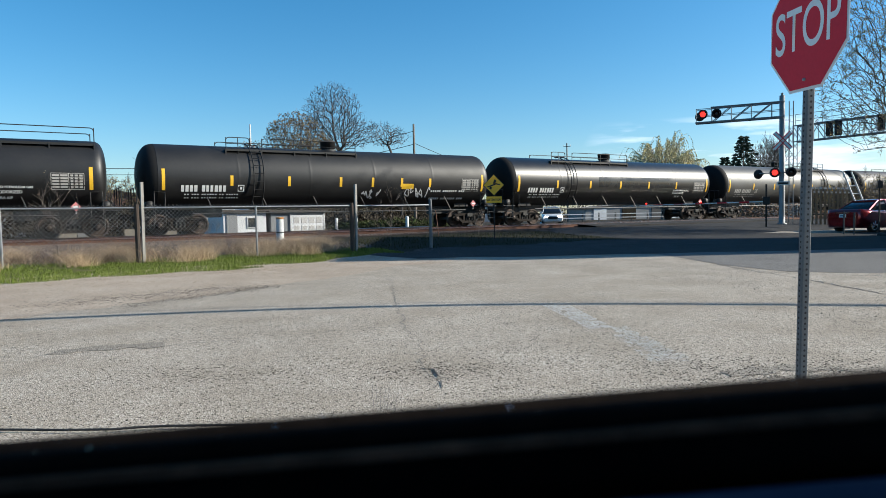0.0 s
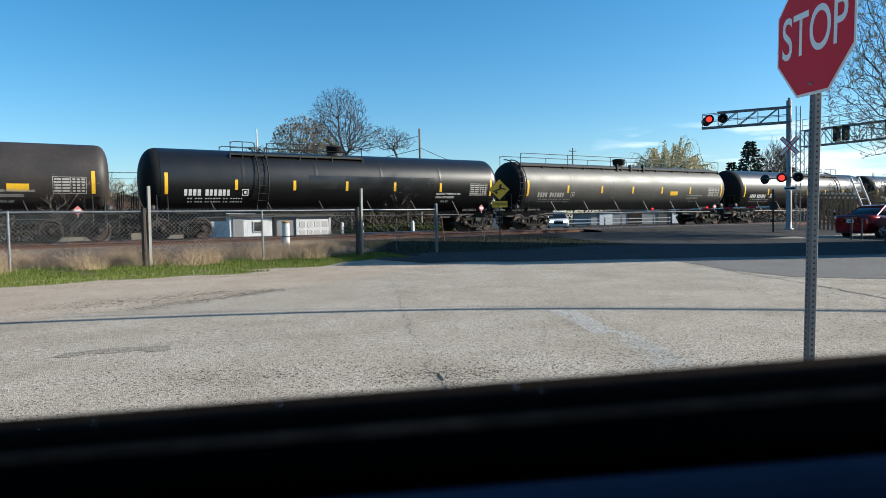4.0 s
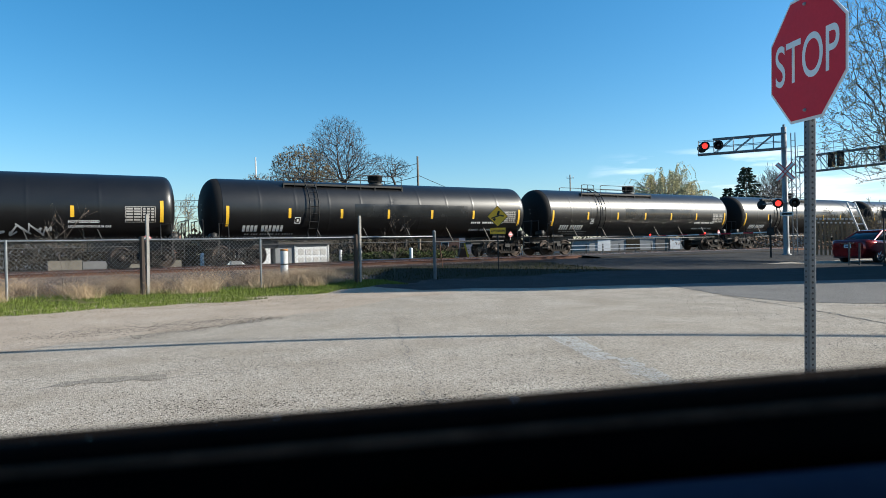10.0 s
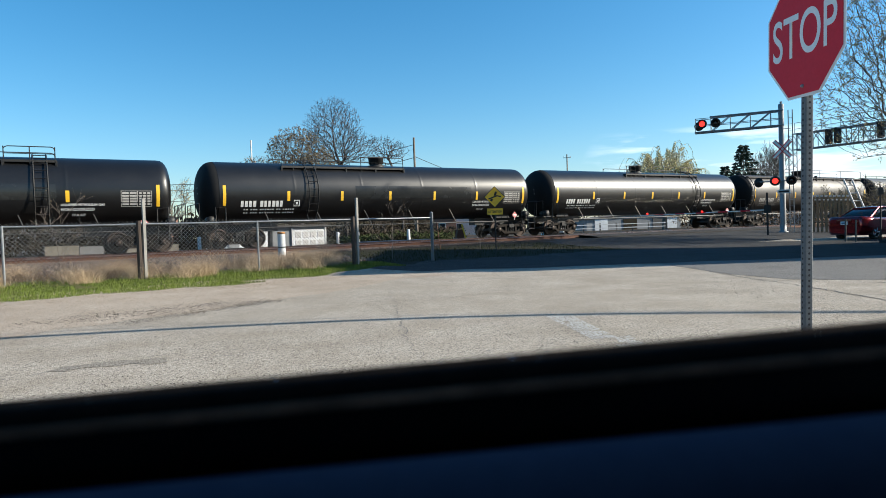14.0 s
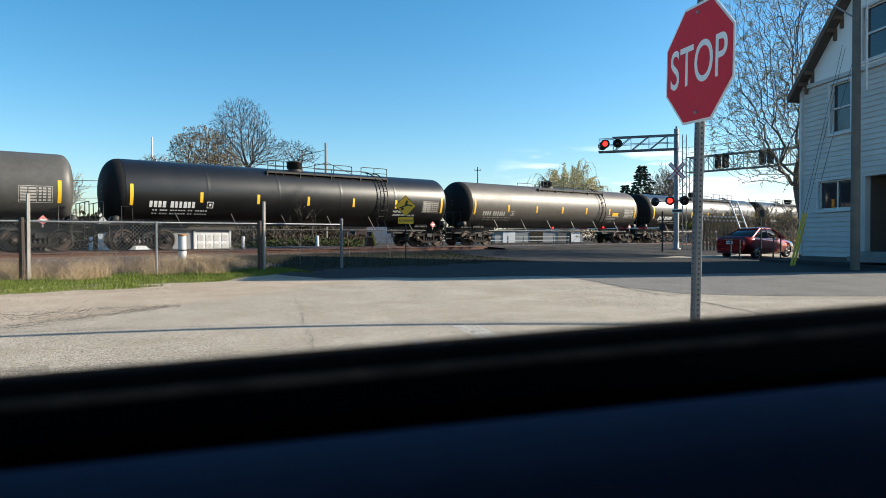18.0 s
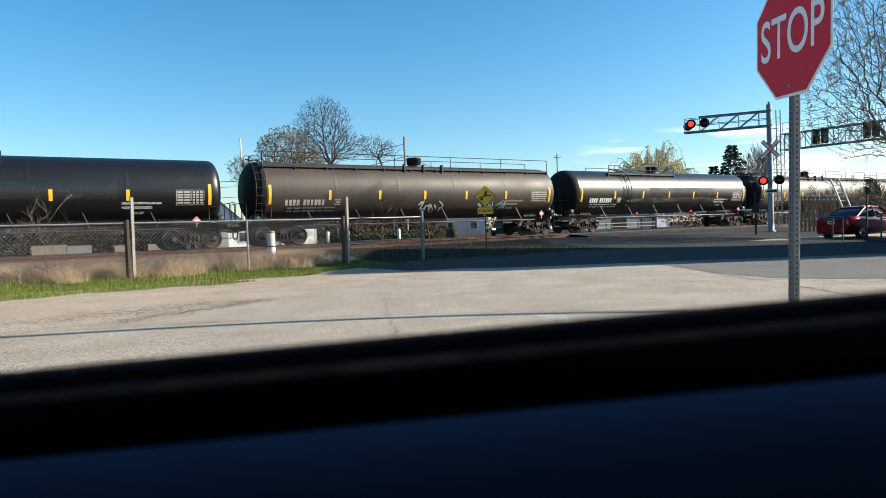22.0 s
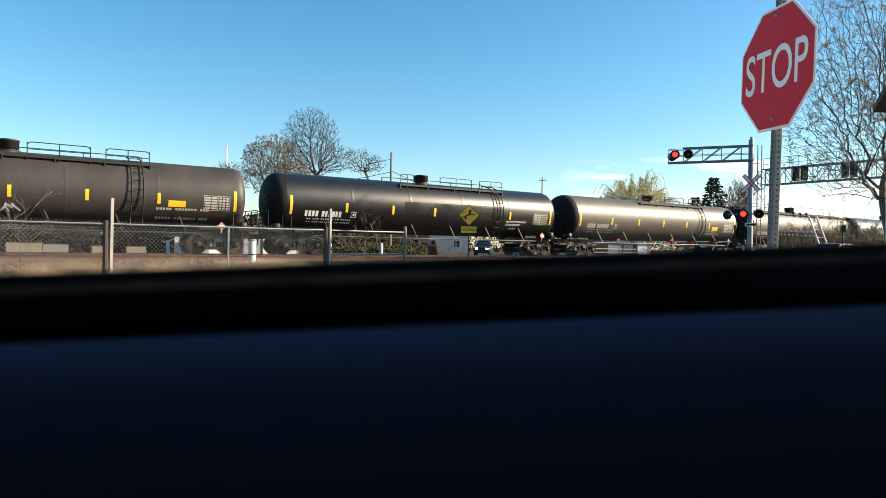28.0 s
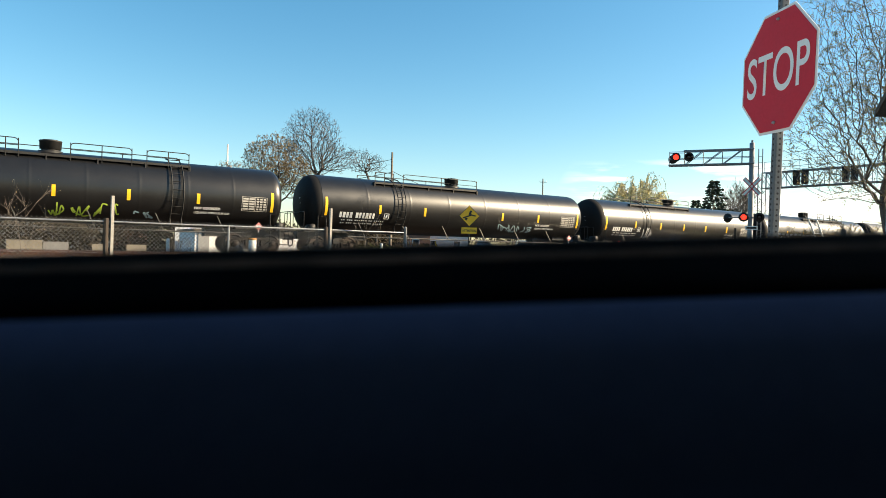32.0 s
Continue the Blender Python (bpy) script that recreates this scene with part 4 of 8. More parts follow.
    part("box_mark", cached(("box_mark", lo, letter.name), lambda bm: [patch(bm, a, b, c, d, 0.008, 1) for a, b, c, d in ((4.72, 4.76, 1.95, 2.25), (4.98, 5.02, 1.95, 2.25), (4.72, 5.02, 1.95, 1.98), (4.72, 5.02, 2.22, 2.25), (4.82, 4.92, 2.04, 2.16))], letter), None, car)
    part("data_table", cached(("data_table",), make_table(17.55, 2.02), M_PALEGREY), None, car, "white table of small test data")["kind"] = "stuff"
    if marks == "full":
        part("lettering", words_on_tank("LIQUEFIED PETROLEUM GAS", 15.35, 2.06, 0.125, letter, 0.004), None, car)
        part("lettering", words_on_tank("NON-ODORIZED", 15.35, 1.86, 0.155, letter, 0.005), None, car)
        part("lettering", words_on_tank("FRA AIP", 15.75, 1.64, 0.14, letter, 0.005), None, car)
    elif marks == "not":
        part("lettering", words_on_tank("NOT ODORIZED", 15.45, 1.98, 0.15, letter, 0.005), None, car)
        part("lettering", words_on_tank("LIQUEFIED PETROLEUM GAS", 15.45, 1.79, 0.125, letter, 0.004), None, car)
    else:
        part("small_marking", cached(("right_bars", letter.name), lambda bm: [blocks(15.5, z, 0.1, (5, 7, 3), 0.11, 0.03, 9)(bm) for z in (1.55, 1.95)], letter), None, car)["kind"] = "stuff"
    part("placard", cached(("placard",), make_placard(18.4, 1.30), M_RED), None, car, "red and white diamond hazard placard")
    part("placard", cached(("placard_band",), make_band(18.4, 1.30), M_WHITE), None, car, "white band of the placard")
    if placard:
        part("notice", cached(("notice", flip), lambda bm: patch(bm, 16.0 if flip else 13.6, 16.75 if flip else 14.35, 2.1, 2.38, 0.008, 3), M_YELLOW), None, car, "yellow notice plate")
    if patches:
        part("repaint", cached(("repaint", patches), lambda bm: patch(bm, 8.0, 15.2, 2.3, 2.95, 0.004, 8), M_REPAINT), None, car, "glossier repainted panel")
    for i, (x, z, w, h, loops, mat, seed) in enumerate(scrawl):
        part("scrawl", cached(("scrawl", seed), make_scrawl(x, z, w, h, seed, loops), mat), None, car, "sprayed graffiti lines")["kind"] = "stuff"
    return car


G, GB, GG, GW = M_GREY, M_GRAFFITI_B, M_GRAFFITI_G, M_GRAFFITI_W
SPEC = {
    0: dict(kind="long", flip=False, paint=M_BLACKMATT, marks="full", placard=True),
    1: dict(kind="short", flip=False, paint=M_BLACKMATT, marks="bars", placard=True, marks_at=(4.43, 7.24, 10.0, 11.84, 13.6, 15.4), scrawl=((11.2, 1.62, 1.1, 0.45, 4, GW, 11), (13.9, 1.66, 1.5, 0.55, 5, GW, 12)), note="with white graffiti"),
    2: dict(kind="short", flip=False, paint=M_BLACKGLOSS, marks="full", patches=True),
    3: dict(kind="short", flip=True, paint=G, marks="full", placard=True),
    4: dict(kind="short", flip=True, paint=M_BROWN, marks="full", placard=True, scrawl=((10.3, 1.5, 3.6, 0.6, 9, GB, 13), (8.2, 1.5, 1.2, 0.4, 3, GW, 14)), note="with pale blue graffiti"),
    5: dict(kind="short", flip=False, paint=M_BLACKGLOSS, marks="full", patches=True),
    6: dict(kind="long", flip=False, paint=G, marks="full", placard=True),
    7: dict(kind="short", flip=True, paint=M_BLACKGLOSS, marks="full", patches=True),
    8: dict(kind="short", flip=True, paint=M_BLACKGLOSS, marks="not", seams=7),
    9: dict(kind="short", flip=False, paint=G, marks="full", placard=True),
    10: dict(kind="short", flip=False, paint=M_BLACKGLOSS, marks="not", seams=7, scrawl=((10.6, 1.45, 4.4, 0.55, 10, GW, 15),), note="with thin white graffiti"),
    11: dict(kind="short", flip=False, paint=M_BLACKGLOSS, marks="bars", seams=10, low=True, patches=True),
    12: dict(kind="short", flip=False, paint=M_BLACKGLOSS, marks="bars", seams=10, low=True, patches=True),
    13: dict(kind="short", flip=False, paint=M_BLACKGLOSS, marks="bars", seams=10, low=True, patches=True),
    14: dict(kind="short", flip=True, paint=M_BLACKGLOSS, marks="full", patches=True),
    15: dict(kind="short", flip=False, paint=M_BLACKGLOSS, marks="full", patches=True),
    16: dict(kind="short", flip=True, paint=M_BLACKGLOSS, marks="full"),
    17: dict(kind="long", flip=False, paint=M_BROWN, marks="full", placard=True, note="with pale bird streaks"),
    18: dict(kind="short", flip=False, paint=G, marks="full", placard=True),
    19: dict(kind="short", flip=True, paint=M_BLACKGLOSS, marks="not"),
    20: dict(kind="short", flip=True, paint=M_RUSTGREY, marks="full", placard=True),
    21: dict(kind="short", flip=True, paint=M_BLACKGLOSS, marks="not", seams=7, scrawl=((6.1, 1.3, 2.4, 0.6, 6, GG, 16), (8.8, 1.5, 1.4, 0.9, 5, GW, 17), (10.9, 1.5, 1.3, 0.9, 5, GW, 18), (12.8, 1.35, 2.2, 0.6, 6, GG, 19)), note="with green graffiti"),
    22: dict(kind="short", flip=False, paint=M_BLACKGLOSS, marks="full", patches=True),
    23: dict(kind="long", flip=False, paint=M_UMBER, marks="full", scrawl=((9.6, 1.45, 1.6, 0.7, 6, GW, 20), (13.6, 1.5, 2.0, 0.6, 6, GB, 21)), note="with small graffiti"),
    24: dict(kind="short", flip=False, paint=M_BLACKGLOSS, marks="full", patches=True),
    25: dict(kind="long", flip=False, paint=G, marks="not", placard=True),
    26: dict(kind="long", flip=False, paint=M_UMBER, marks="bars", placard=True),
    27: dict(kind="short", flip=False, paint=M_BLACKGLOSS, marks="bars", seams=10, low=True, patches=True),
    28: dict(kind="short", flip=True, paint=M_BROWN, marks="bars", placard=True, scrawl=((9.0, 1.5, 1.4, 0.5, 5, GW, 22),)),
    29: dict(kind="short", flip=True, paint=M_BLACKGLOSS, marks="full", patches=True),
    30: dict(kind="short", flip=True, paint=M_RUSTGREY, marks="not", placard=True),
    31: dict(kind="long", flip=False, paint=M_UMBER, marks="not"),
    32: dict(kind="short", flip=True, paint=M_BLACKGLOSS, marks="not", seams=9, scrawl=((9.8, 1.4, 2.6, 0.6, 8, GG, 23), (13.0, 1.45, 0.8, 0.3, 3, GB, 24)), note="with green graffiti"),
    33: dict(kind="short", flip=False, paint=M_BLACKGLOSS, marks="not", seams=7, scrawl=((12.6, 1.5, 2.6, 0.5, 7, GB, 25),)),
    34: dict(kind="short", flip=False, paint=M_BLACKGLOSS, marks="not", seams=7, scrawl=((5.4, 1.5, 1.0, 0.8, 5, GW, 26),)),
    35: dict(kind="short", flip=True, paint=M_BLACKGLOSS, marks="full"),
    36: dict(kind="short", flip=False, paint=G, marks="full"),
    37: dict(kind="long", flip=False, paint=M_BROWN, marks="full"),
    38: dict(kind="short", flip=False, paint=M_BLACKGLOSS, marks="full"),
    39: dict(kind="short", flip=True, paint=M_RUSTGREY, marks="full"),
    40: dict(kind="short", flip=False, paint=M_BLACKGLOSS, marks="full"),
}
FIRST = [4.6, 24.46, 44.97, 65.46, 86.08, 106.36, 127.7, 147.96, 168.22, 189.02, 209.6, 229.34, 249.03, 268.83, 289.51, 309.84, 330.46, 350.2, 370.44, 390.95, 411.33, 432.27, 452.67, 473.31, 493.86, 514.14, 533.89, 553.82, 573.89, 594.07, 614.68, 634.2, 654.91, 675.73]
CARS = []
for k in range(41):
    s0 = (FIRST[k - 1] if 1 <= k <= 34 else (FIRST[0] - 20.4 if k < 1 else FIRST[-1] + 20.4 * (k - 34)))
    pitch = FIRST[k] - FIRST[k - 1] if 1 <= k <= 33 else 20.4
    car = build_car(**SPEC[k])
    car.scale.x = pitch / CAR_LEN
    CARS.append((car, s0 - 1.40 * car.scale.x))
TRAVEL = [(0.0, -0.36), (0.5, 10.42), (1.0, 20.61), (2.0, 40.04), (3.0, 60.84), (5.5, 111.05), (6.0, 121.06), (7.0, 141.75), (8.0, 161.64), (9.0, 181.21), (10.0, 202.11), (11.0, 221.62), (12.0, 242.51), (13.0, 262.11), (13.5, 272.12), (15.5, 312.12), (16.0, 322.73), (17.0, 342.21), (17.5, 352.79), (18.0, 362.48), (18.5, 372.71), (19.0, 381.83), (19.5, 392.77), (20.0, 402.33), (20.5, 412.25), (21.0, 421.96), (21.5, 432.81), (22.0, 442.53), (22.5, 452.15), (23.0, 461.83), (23.5, 472.76), (24.0, 482.46), (24.5, 492.22), (25.0, 502.11), (25.5, 512.54), (26.0, 522.3), (26.5, 531.97), (28.5, 571.89), (29.0, 582.02), (29.5, 592.52), (30.0, 601.97), (30.5, 611.46), (31.0, 621.68), (31.5, 632.09), (32.0, 641.04)]

def motions():
    for car, s0 in CARS:
        rows = []
        for t, v in TRAVEL:
            p = place(s0 - v, 0.0, RAIL_Z, False)
            rows.append((t, pose(p.x, p.y, p.z, 0, 0, TRACK_TURN)))
        walk(car, rows)

# ---- the chain-link fence ----
FENCE_D, BAY = 13.6, 3.05
TALL = {-3, 0, 2}
M_LIGHTPOST = material("pale_weathered_post", (0.30, 0.285, 0.26), (0.19, 0.18, 0.165), rough=0.85, scale=4, fine=50, bump=0.2)
fence = thing("chain_link_fence", Matrix.Identity(4), "grey chain-link fence with tall weathered posts beside the tracks", "fence")
F0, F1 = -7, 3
FENCE_H = 1.50


def fence_point(s, z=0.0):
    p = place(s, FENCE_D, 0.0)
    p.z = 0.09 + z
    return p


for k in range(F0, F1 + 1):
    s = 2.4 + BAY * k - (0.26 if k == F1 else 0.0)
    bm = bmesh.new()
    b = fence_point(s)
    if k in TALL:
        tube(bm, [b - U * 0.07 + Vector((0, 0, -0.2)), b - U * 0.07 + Vector((0, 0, FENCE_H + 0.06))], 0.07, 9, 0.065)
        part("post", bm, M_TIE, fence, "dark stained wooden post")
        bm = bmesh.new()
        tube(bm, [b + U * 0.05 - N * 0.02 + Vector((0, 0, -0.2)), b + U * 0.05 - N * 0.02 + Vector((0.02, 0, FENCE_H + 0.64))], 0.05, 4)
        part("post", bm, M_LIGHTPOST, fence, "tall pale grey post")
    elif k == F1:
        tube(bm, [b + Vector((0, 0, -0.2)), b + Vector((0, 0, FENCE_H + 0.12))], 0.055, 9)
        lathe(bm, [(b.z + FENCE_H + 0.12, 0.06), (b.z + FENCE_H + 0.16, 0.04), (b.z + FENCE_H + 0.18, 0.0)], 9, "z", (b.x, b.y, 0))
        part("post", bm, M_SIGNPOST, fence, "dull blue-grey steel end post")
    else:
        tube(bm, [b + Vector((0, 0, -0.2)), b + Vector((0, 0, FENCE_H))], 0.03, 8)
        part("post", bm, M_GALV, fence, "thin galvanised line post")
for k in range(F0, F1):
    a, b = 2.4 + BAY * k, 2.4 + BAY * (k + 1) - (0.26 if k + 1 == F1 else 0.0)
    bm = bmesh.new()
    tube(bm, [fence_point(a, FENCE_H - 0.03), fence_point((a + b) / 2, FENCE_H - 0.035), fence_point(b, FENCE_H - 0.03)], 0.024, 7)
    part("top_rail", bm, M_GALV, fence)
    if k == F1 - 1:
        continue
    bm = bmesh.new()
    pitch = 0.105
    n = int((BAY + FENCE_H) / pitch)
    for i in range(n):
        for up in (True, False):
            x0 = i * pitch - FENCE_H
            lo, hi = max(0.0, x0), min(BAY, x0 + FENCE_H)
            if hi - lo < 0.05:
                continue
            z0, z1 = lo - x0, hi - x0
            if not up:
                z0, z1 = FENCE_H - z0, FENCE_H - z1
            o = -0.004 if up else 0.004
            tube(bm, [fence_point(a + lo, z0 * 1.02 + 0.02) + N * o, fence_point(a + hi, z1 * 1.02 + 0.02) + N * o], 0.0042, 3, cap=False)
    part("chain_link", bm, M_WIRE, fence, "diamond wire mesh")
bm = bmesh.new()
for k in (F1 - 1,):
    a, b = 2.4 + BAY * k, 2.4 + BAY * (k + 1) - (0.26 if k + 1 == F1 else 0.0)
    tube(bm, [fence_point(a, 0.75), fence_point(b, 0.75)], 0.018, 6)
part("brace", bm, M_GALV, fence)

# ---- stop sign beside the car ----
SIGN_AT = polar(28.94, 3.5, 0.0)
SIGN_TURN = -86.6


def octagon(r, y, n=8):
    return [Vector((r * math.cos(math.pi / 8 + i * math.pi / 4), y, r * math.sin(math.pi / 8 + i * math.pi / 4))) for i in range(n)]


def plate(bm, pts, thick):
    a = [bm.verts.new(p) for p in pts]
    b = [bm.verts.new(p + Vector((0, thick, 0))) for p in pts]
    bm.faces.new(a)
    bm.faces.new(b[::-1])
    for i in range(len(a)):
        j = (i + 1) % len(a)
        bm.faces.new((a[i], b[i], b[j], a[j]))


stop = thing("stop_sign", Matrix.Translation(SIGN_AT) @ pose(0, 0, 0, 0.28, 2.54, SIGN_TURN), "red octagonal stop sign on a perforated steel post", "stop sign")
SIGN_W = 0.567
R8 = SIGN_W / 2 / math.cos(math.pi / 8)
SIGN_Z = 1.945


def sign_part(name, bm, mat, label=""):
    ob = part(name, bm, mat, stop, label)
    ob.location = (0, 0, SIGN_Z)
    return ob


bm = bmesh.new()
plate(bm, octagon(R8, -0.036), 0.003)
sign_part("backing", bm, M_SIGNWHITE, "white-edged aluminium octagon")
bm = bmesh.new()
plate(bm, octagon(R8 * 0.955, -0.0385), 0.0015)
sign_part("face", bm, M_STOPRED, "red reflective face")
me = words("STOP", 0.36, 0.0025)
xs = [v.co.x for v in me.vertices]
ys = [v.co.y for v in me.vertices]
for v in me.vertices:
    v.co = Vector(((v.co.x - (min(xs) + max(xs)) / 2) / (max(xs) - min(xs)) * 0.472, -0.0395, (v.co.y - (min(ys) + max(ys)) / 2) / (max(ys) - min(ys)) * 0.197 + 0.002))
me.name = "lettering"
me.materials.clear()
me.materials.append(M_SIGNWHITE)
sign_part("lettering", me, None, "white capital letters")
for z in (-0.235, 0.24):
    bm = bmesh.new()
    lathe(bm, [(-0.048, 0.0), (-0.048, 0.006), (-0.04, 0.008), (-0.038, 0.008)], 8, "y", (0.0, 0, z))
    sign_part("bolt", bm, M_GALV)
# square post with rows of holes: two flanges with punched dark holes
bm = bmesh.new()
W, PX, PY = 0.038, -0.006, -0.0138
box(bm, (PX, PY, 1.17), (W, W, 2.36))
bm = bevelled(bm, 0.005)
part("post", bm, M_SIGNPOST, stop, "perforated square steel post")
hole = bmesh.new()
for i in range(90):
    z = 0.06 + i * 0.0254
    for face in range(2):
        ring = []
        for k in range(8):
            a = k * math.pi / 4
            c, s = 0.0056 * math.cos(a), 0.0056 * math.sin(a)
            ring.append(hole.verts.new((PX + c, PY - W / 2 - 0.0006, z + s) if face == 0 else (PX + W / 2 + 0.0006, PY + c, z + s)))
        hole.faces.new(ring)
part("perforation", hole, M_BLACK, stop, "punched round holes")["kind"] = "stuff"

# ---- yellow diamond warning sign by the crossing ----
DIA = polar(4.61, 26.0)
DIA.z = ground_z(*sd(DIA))
warn = thing("warning_sign", Matrix.Translation(DIA) @ pose(0, 0, 0, 0, 0, 6.0), "yellow diamond warning sign with black picture and a text plate below", "road sign")
bm = bmesh.new()
tube(bm, [(0, 0.03, -0.1), (0, 0.03, 2.5)], 0.026, 7)
part("post", bm, M_DARKSTEEL, warn, "dark steel post")


def flat(bm, pts, y, thick):
    plate(bm, [Vector((x, y, z)) for x, z in pts], thick)


DZ = 2.15
bm = bmesh.new()
flat(bm, [(-0.425, DZ), (0, DZ - 0.425), (0.425, DZ), (0, DZ + 0.425)], 0.0, 0.004)
part("border", bm, M_BLACK, warn)
bm = bmesh.new()
flat(bm, [(-0.398, DZ), (0, DZ - 0.398), (0.398, DZ), (0, DZ + 0.398)], -0.004, 0.003)
part("face", bm, M_SIGNYELLOW, warn, "yellow reflective face")
bm = bmesh.new()
flat(bm, [(-0.27, DZ - 0.06), (-0.24, DZ - 0.1), (0.1, DZ + 0.02), (0.24, DZ - 0.02), (0.26, DZ + 0.03), (0.08, DZ + 0.07)], -0.007, 0.002)
flat(bm, [(-0.04, DZ + 0.04), (0.06, DZ + 0.06), (0.1, DZ + 0.2), (0.02, DZ + 0.22)], -0.008, 0.002)
flat(bm, [(-0.2, DZ - 0.13), (-0.12, DZ - 0.18), (-0.06, DZ - 0.1), (-0.14, DZ - 0.06)], -0.009, 0.002)
part("picture", bm, M_BLACK, warn, "plain black shapes")
bm = bmesh.new()
flat(bm, [(-0.31, DZ - 0.70), (0.31, DZ - 0.70), (0.31, DZ - 0.45), (-0.31, DZ - 0.45)], 0.0, 0.004)
part("plate", bm, M_SIGNYELLOW, warn, "yellow text plate")
me = words("ATTENTION", 0.12, 0.003)
me.name = "lettering"
xs = [v.co.x for v in me.vertices]
for v in me.vertices:
    v.co = Vector(((v.co.x - max(xs) / 2) * 0.55 / max(xs), -0.004, DZ - 0.62 + v.co.y * 1.0))
me.materials.clear()
me.materials.append(M_BLACK)
part("lettering", me, None, warn, "black capital letters")

# ---- flashing-light mast with cantilever arm ----
MAST = polar(27.45, 40.0)
MAST.z = 0.38
mast = thing("crossing_signal", Matrix.Translation(MAST) @ pose(0, 0, 0, 0, 0, -24.5), "grey level-crossing mast with cantilever arm, crossbuck and red flashing lights", "crossing signal")
bm = bmesh.new()
lathe(bm, [(0, 0.24), (0.05, 0.24), (0.06, 0.16), (0.5, 0.15), (6.9, 0.135), (6.95, 0.0)], 14, "z")
part("mast", bm, M_PAINTGREY, mast)
bm = bmesh.new()
lathe(bm, [(6.9, 0.05), (7.0, 0.05), (7.03, 0.09), (7.06, 0.0)], 8, "z")
part("finial", bm, M_PAINTGREY, mast)
bm = bmesh.new()
AZ0, AZ1 = 5.75, 6.55
for y in (-0.25, 0.25):
    tube(bm, [(0.1, y, AZ1), (-3.55, y, AZ1)], 0.045, 6)
    tube(bm, [(0.1, y, AZ0), (-4.35, y, AZ0)], 0.05, 6)
    for i, x in enumerate((-0.5, -1.5, -2.5, -3.5)):
        tube(bm, [(x, y, AZ0), (x, y, AZ1)], 0.022, 5)
    for x0, x1 in ((-0.5, -1.5), (-2.5, -1.5), (-2.5, -3.5)):
        tube(bm, [(x0, y, AZ1 if x0 > x1 else AZ0), (x1, y, AZ0 if x0 > x1 else AZ1)], 0.025, 5)
    for z in (AZ0 + 0.38, AZ0 + 0.75):
        tube(bm, [(-4.3, y, z), (-3.55 if z > 6.2 else 0.0, y, z)], 0.018, 5)
for x in (-0.5, -1.5, -2.5, -3.5, -4.3):
    tube(bm, [(x, -0.25, AZ0), (x, 0.25, AZ0)], 0.025, 5)
tube(bm, [(-4.3, -0.25, AZ0), (-4.3, -0.25, AZ0 + 0.75)], 0.02, 5)
part("cantilever_arm", bm, M_PAINTGREY, mast, "grey truss arm over the road")


def add_light(parent, x, z, y, on, turn=0.0):
    """A round black backing with a hooded red lens that faces the road."""
    m = Matrix.Translation((x, y, z)) @ pose(0, 0, 0, 0, 0, turn)
    bm = bmesh.new()
    lathe(bm, [(0.0, 0.0), (0.0, 0.26), (0.015, 0.26), (0.02, 0.12), (0.2, 0.1), (0.22, 0.0)], 20, "y")
    bg = part("backing", bm, M_BLACK, parent, "round black light backing")
    bg.matrix_basis = m
    bm = bmesh.new()
    lathe(bm, [(-0.03, 0.0), (-0.028, 0.06), (-0.01, 0.145), (0.0, 0.15)], 18, "y")
    part("lens", bm, M_LENS_ON if on else M_LENS_DIM, bg, "lit red lens" if on else "dim red lens")
    bm = bmesh.new()
    for k in range(10):
        a0, a1 = radians(-10 + k * 20), radians(-10 + (k + 1) * 20)
        for r in (0.16,):
            q = [(r * math.cos(a0), -0.005, r * math.sin(a0)), (r * math.cos(a1), -0.005, r * math.sin(a1)), (r * math.cos(a1), -0.28, r * math.sin(a1)), (r * math.cos(a0), -0.28, r * math.sin(a0))]
            q2 = [(x * 1.05, y, z * 1.05) for x, y, z in q]
            v = [bm.verts.new(p) for p in q + q2]
            for f in ((0, 1, 2, 3), (7, 6, 5, 4), (0, 4, 5, 1), (2, 6, 7, 3)):
                bm.faces.new([v[i] for i in f])
    part("hood", bm, M_BLACK, bg)
    return bg


add_light(mast, -3.95, AZ0 + 0.42, -0.45, True)
add_light(mast, -3.25, AZ0 + 0.42, -0.45, False)
add_light(mast, -4.15, AZ0 + 0.42, 0.45, False, 180)
add_light(mast, -0.36, 2.78, -0.35, True)
add_light(mast, 0.42, 2.78, -0.35, False)
add_light(mast, -1.15, 2.75, 0.1, False, 150)
bm = bmesh.new()
tube(bm, [(-1.2, 0.0, 2.78), (0.45, -0.2, 2.78)], 0.035, 6)
tube(bm, [(-0.36, -0.35, 2.78), (-0.36, 0.0, 2.78)], 0.03, 6)
part("light_bracket", bm, M_PAINTGREY, mast)
for a in (48, -48):
    bm = bmesh.new()
    m = Matrix.Translation((0.02, -0.2, 4.48)) @ pose(0, 0, 0, 0, a, 0)
    box(bm, (0, 0, 0), (1.2, 0.012, 0.2), m)
    x = part("crossbuck_blade", bm, M_SIGNWHITE, mast, "white crossbuck blade with dark edge")
    bm = bmesh.new()
    for z in (-0.088, 0.088):
        box(bm, (0, -0.008, z), (1.2, 0.004, 0.045), m)
    part("edge", bm, M_STOPRED, x)
bm = bmesh.new()
box(bm, (0.05, -0.18, 2.2), (0.62, 0.01, 0.2))
part("track_plate", bm, M_SIGNWHITE, mast, "small white plate")
bm = bmesh.new()
box(bm, (0.05, -0.188, 2.2), (0.5, 0.004, 0.1))
part("plate_bar", bm, M_BLACK, mast)
bm = bmesh.new()
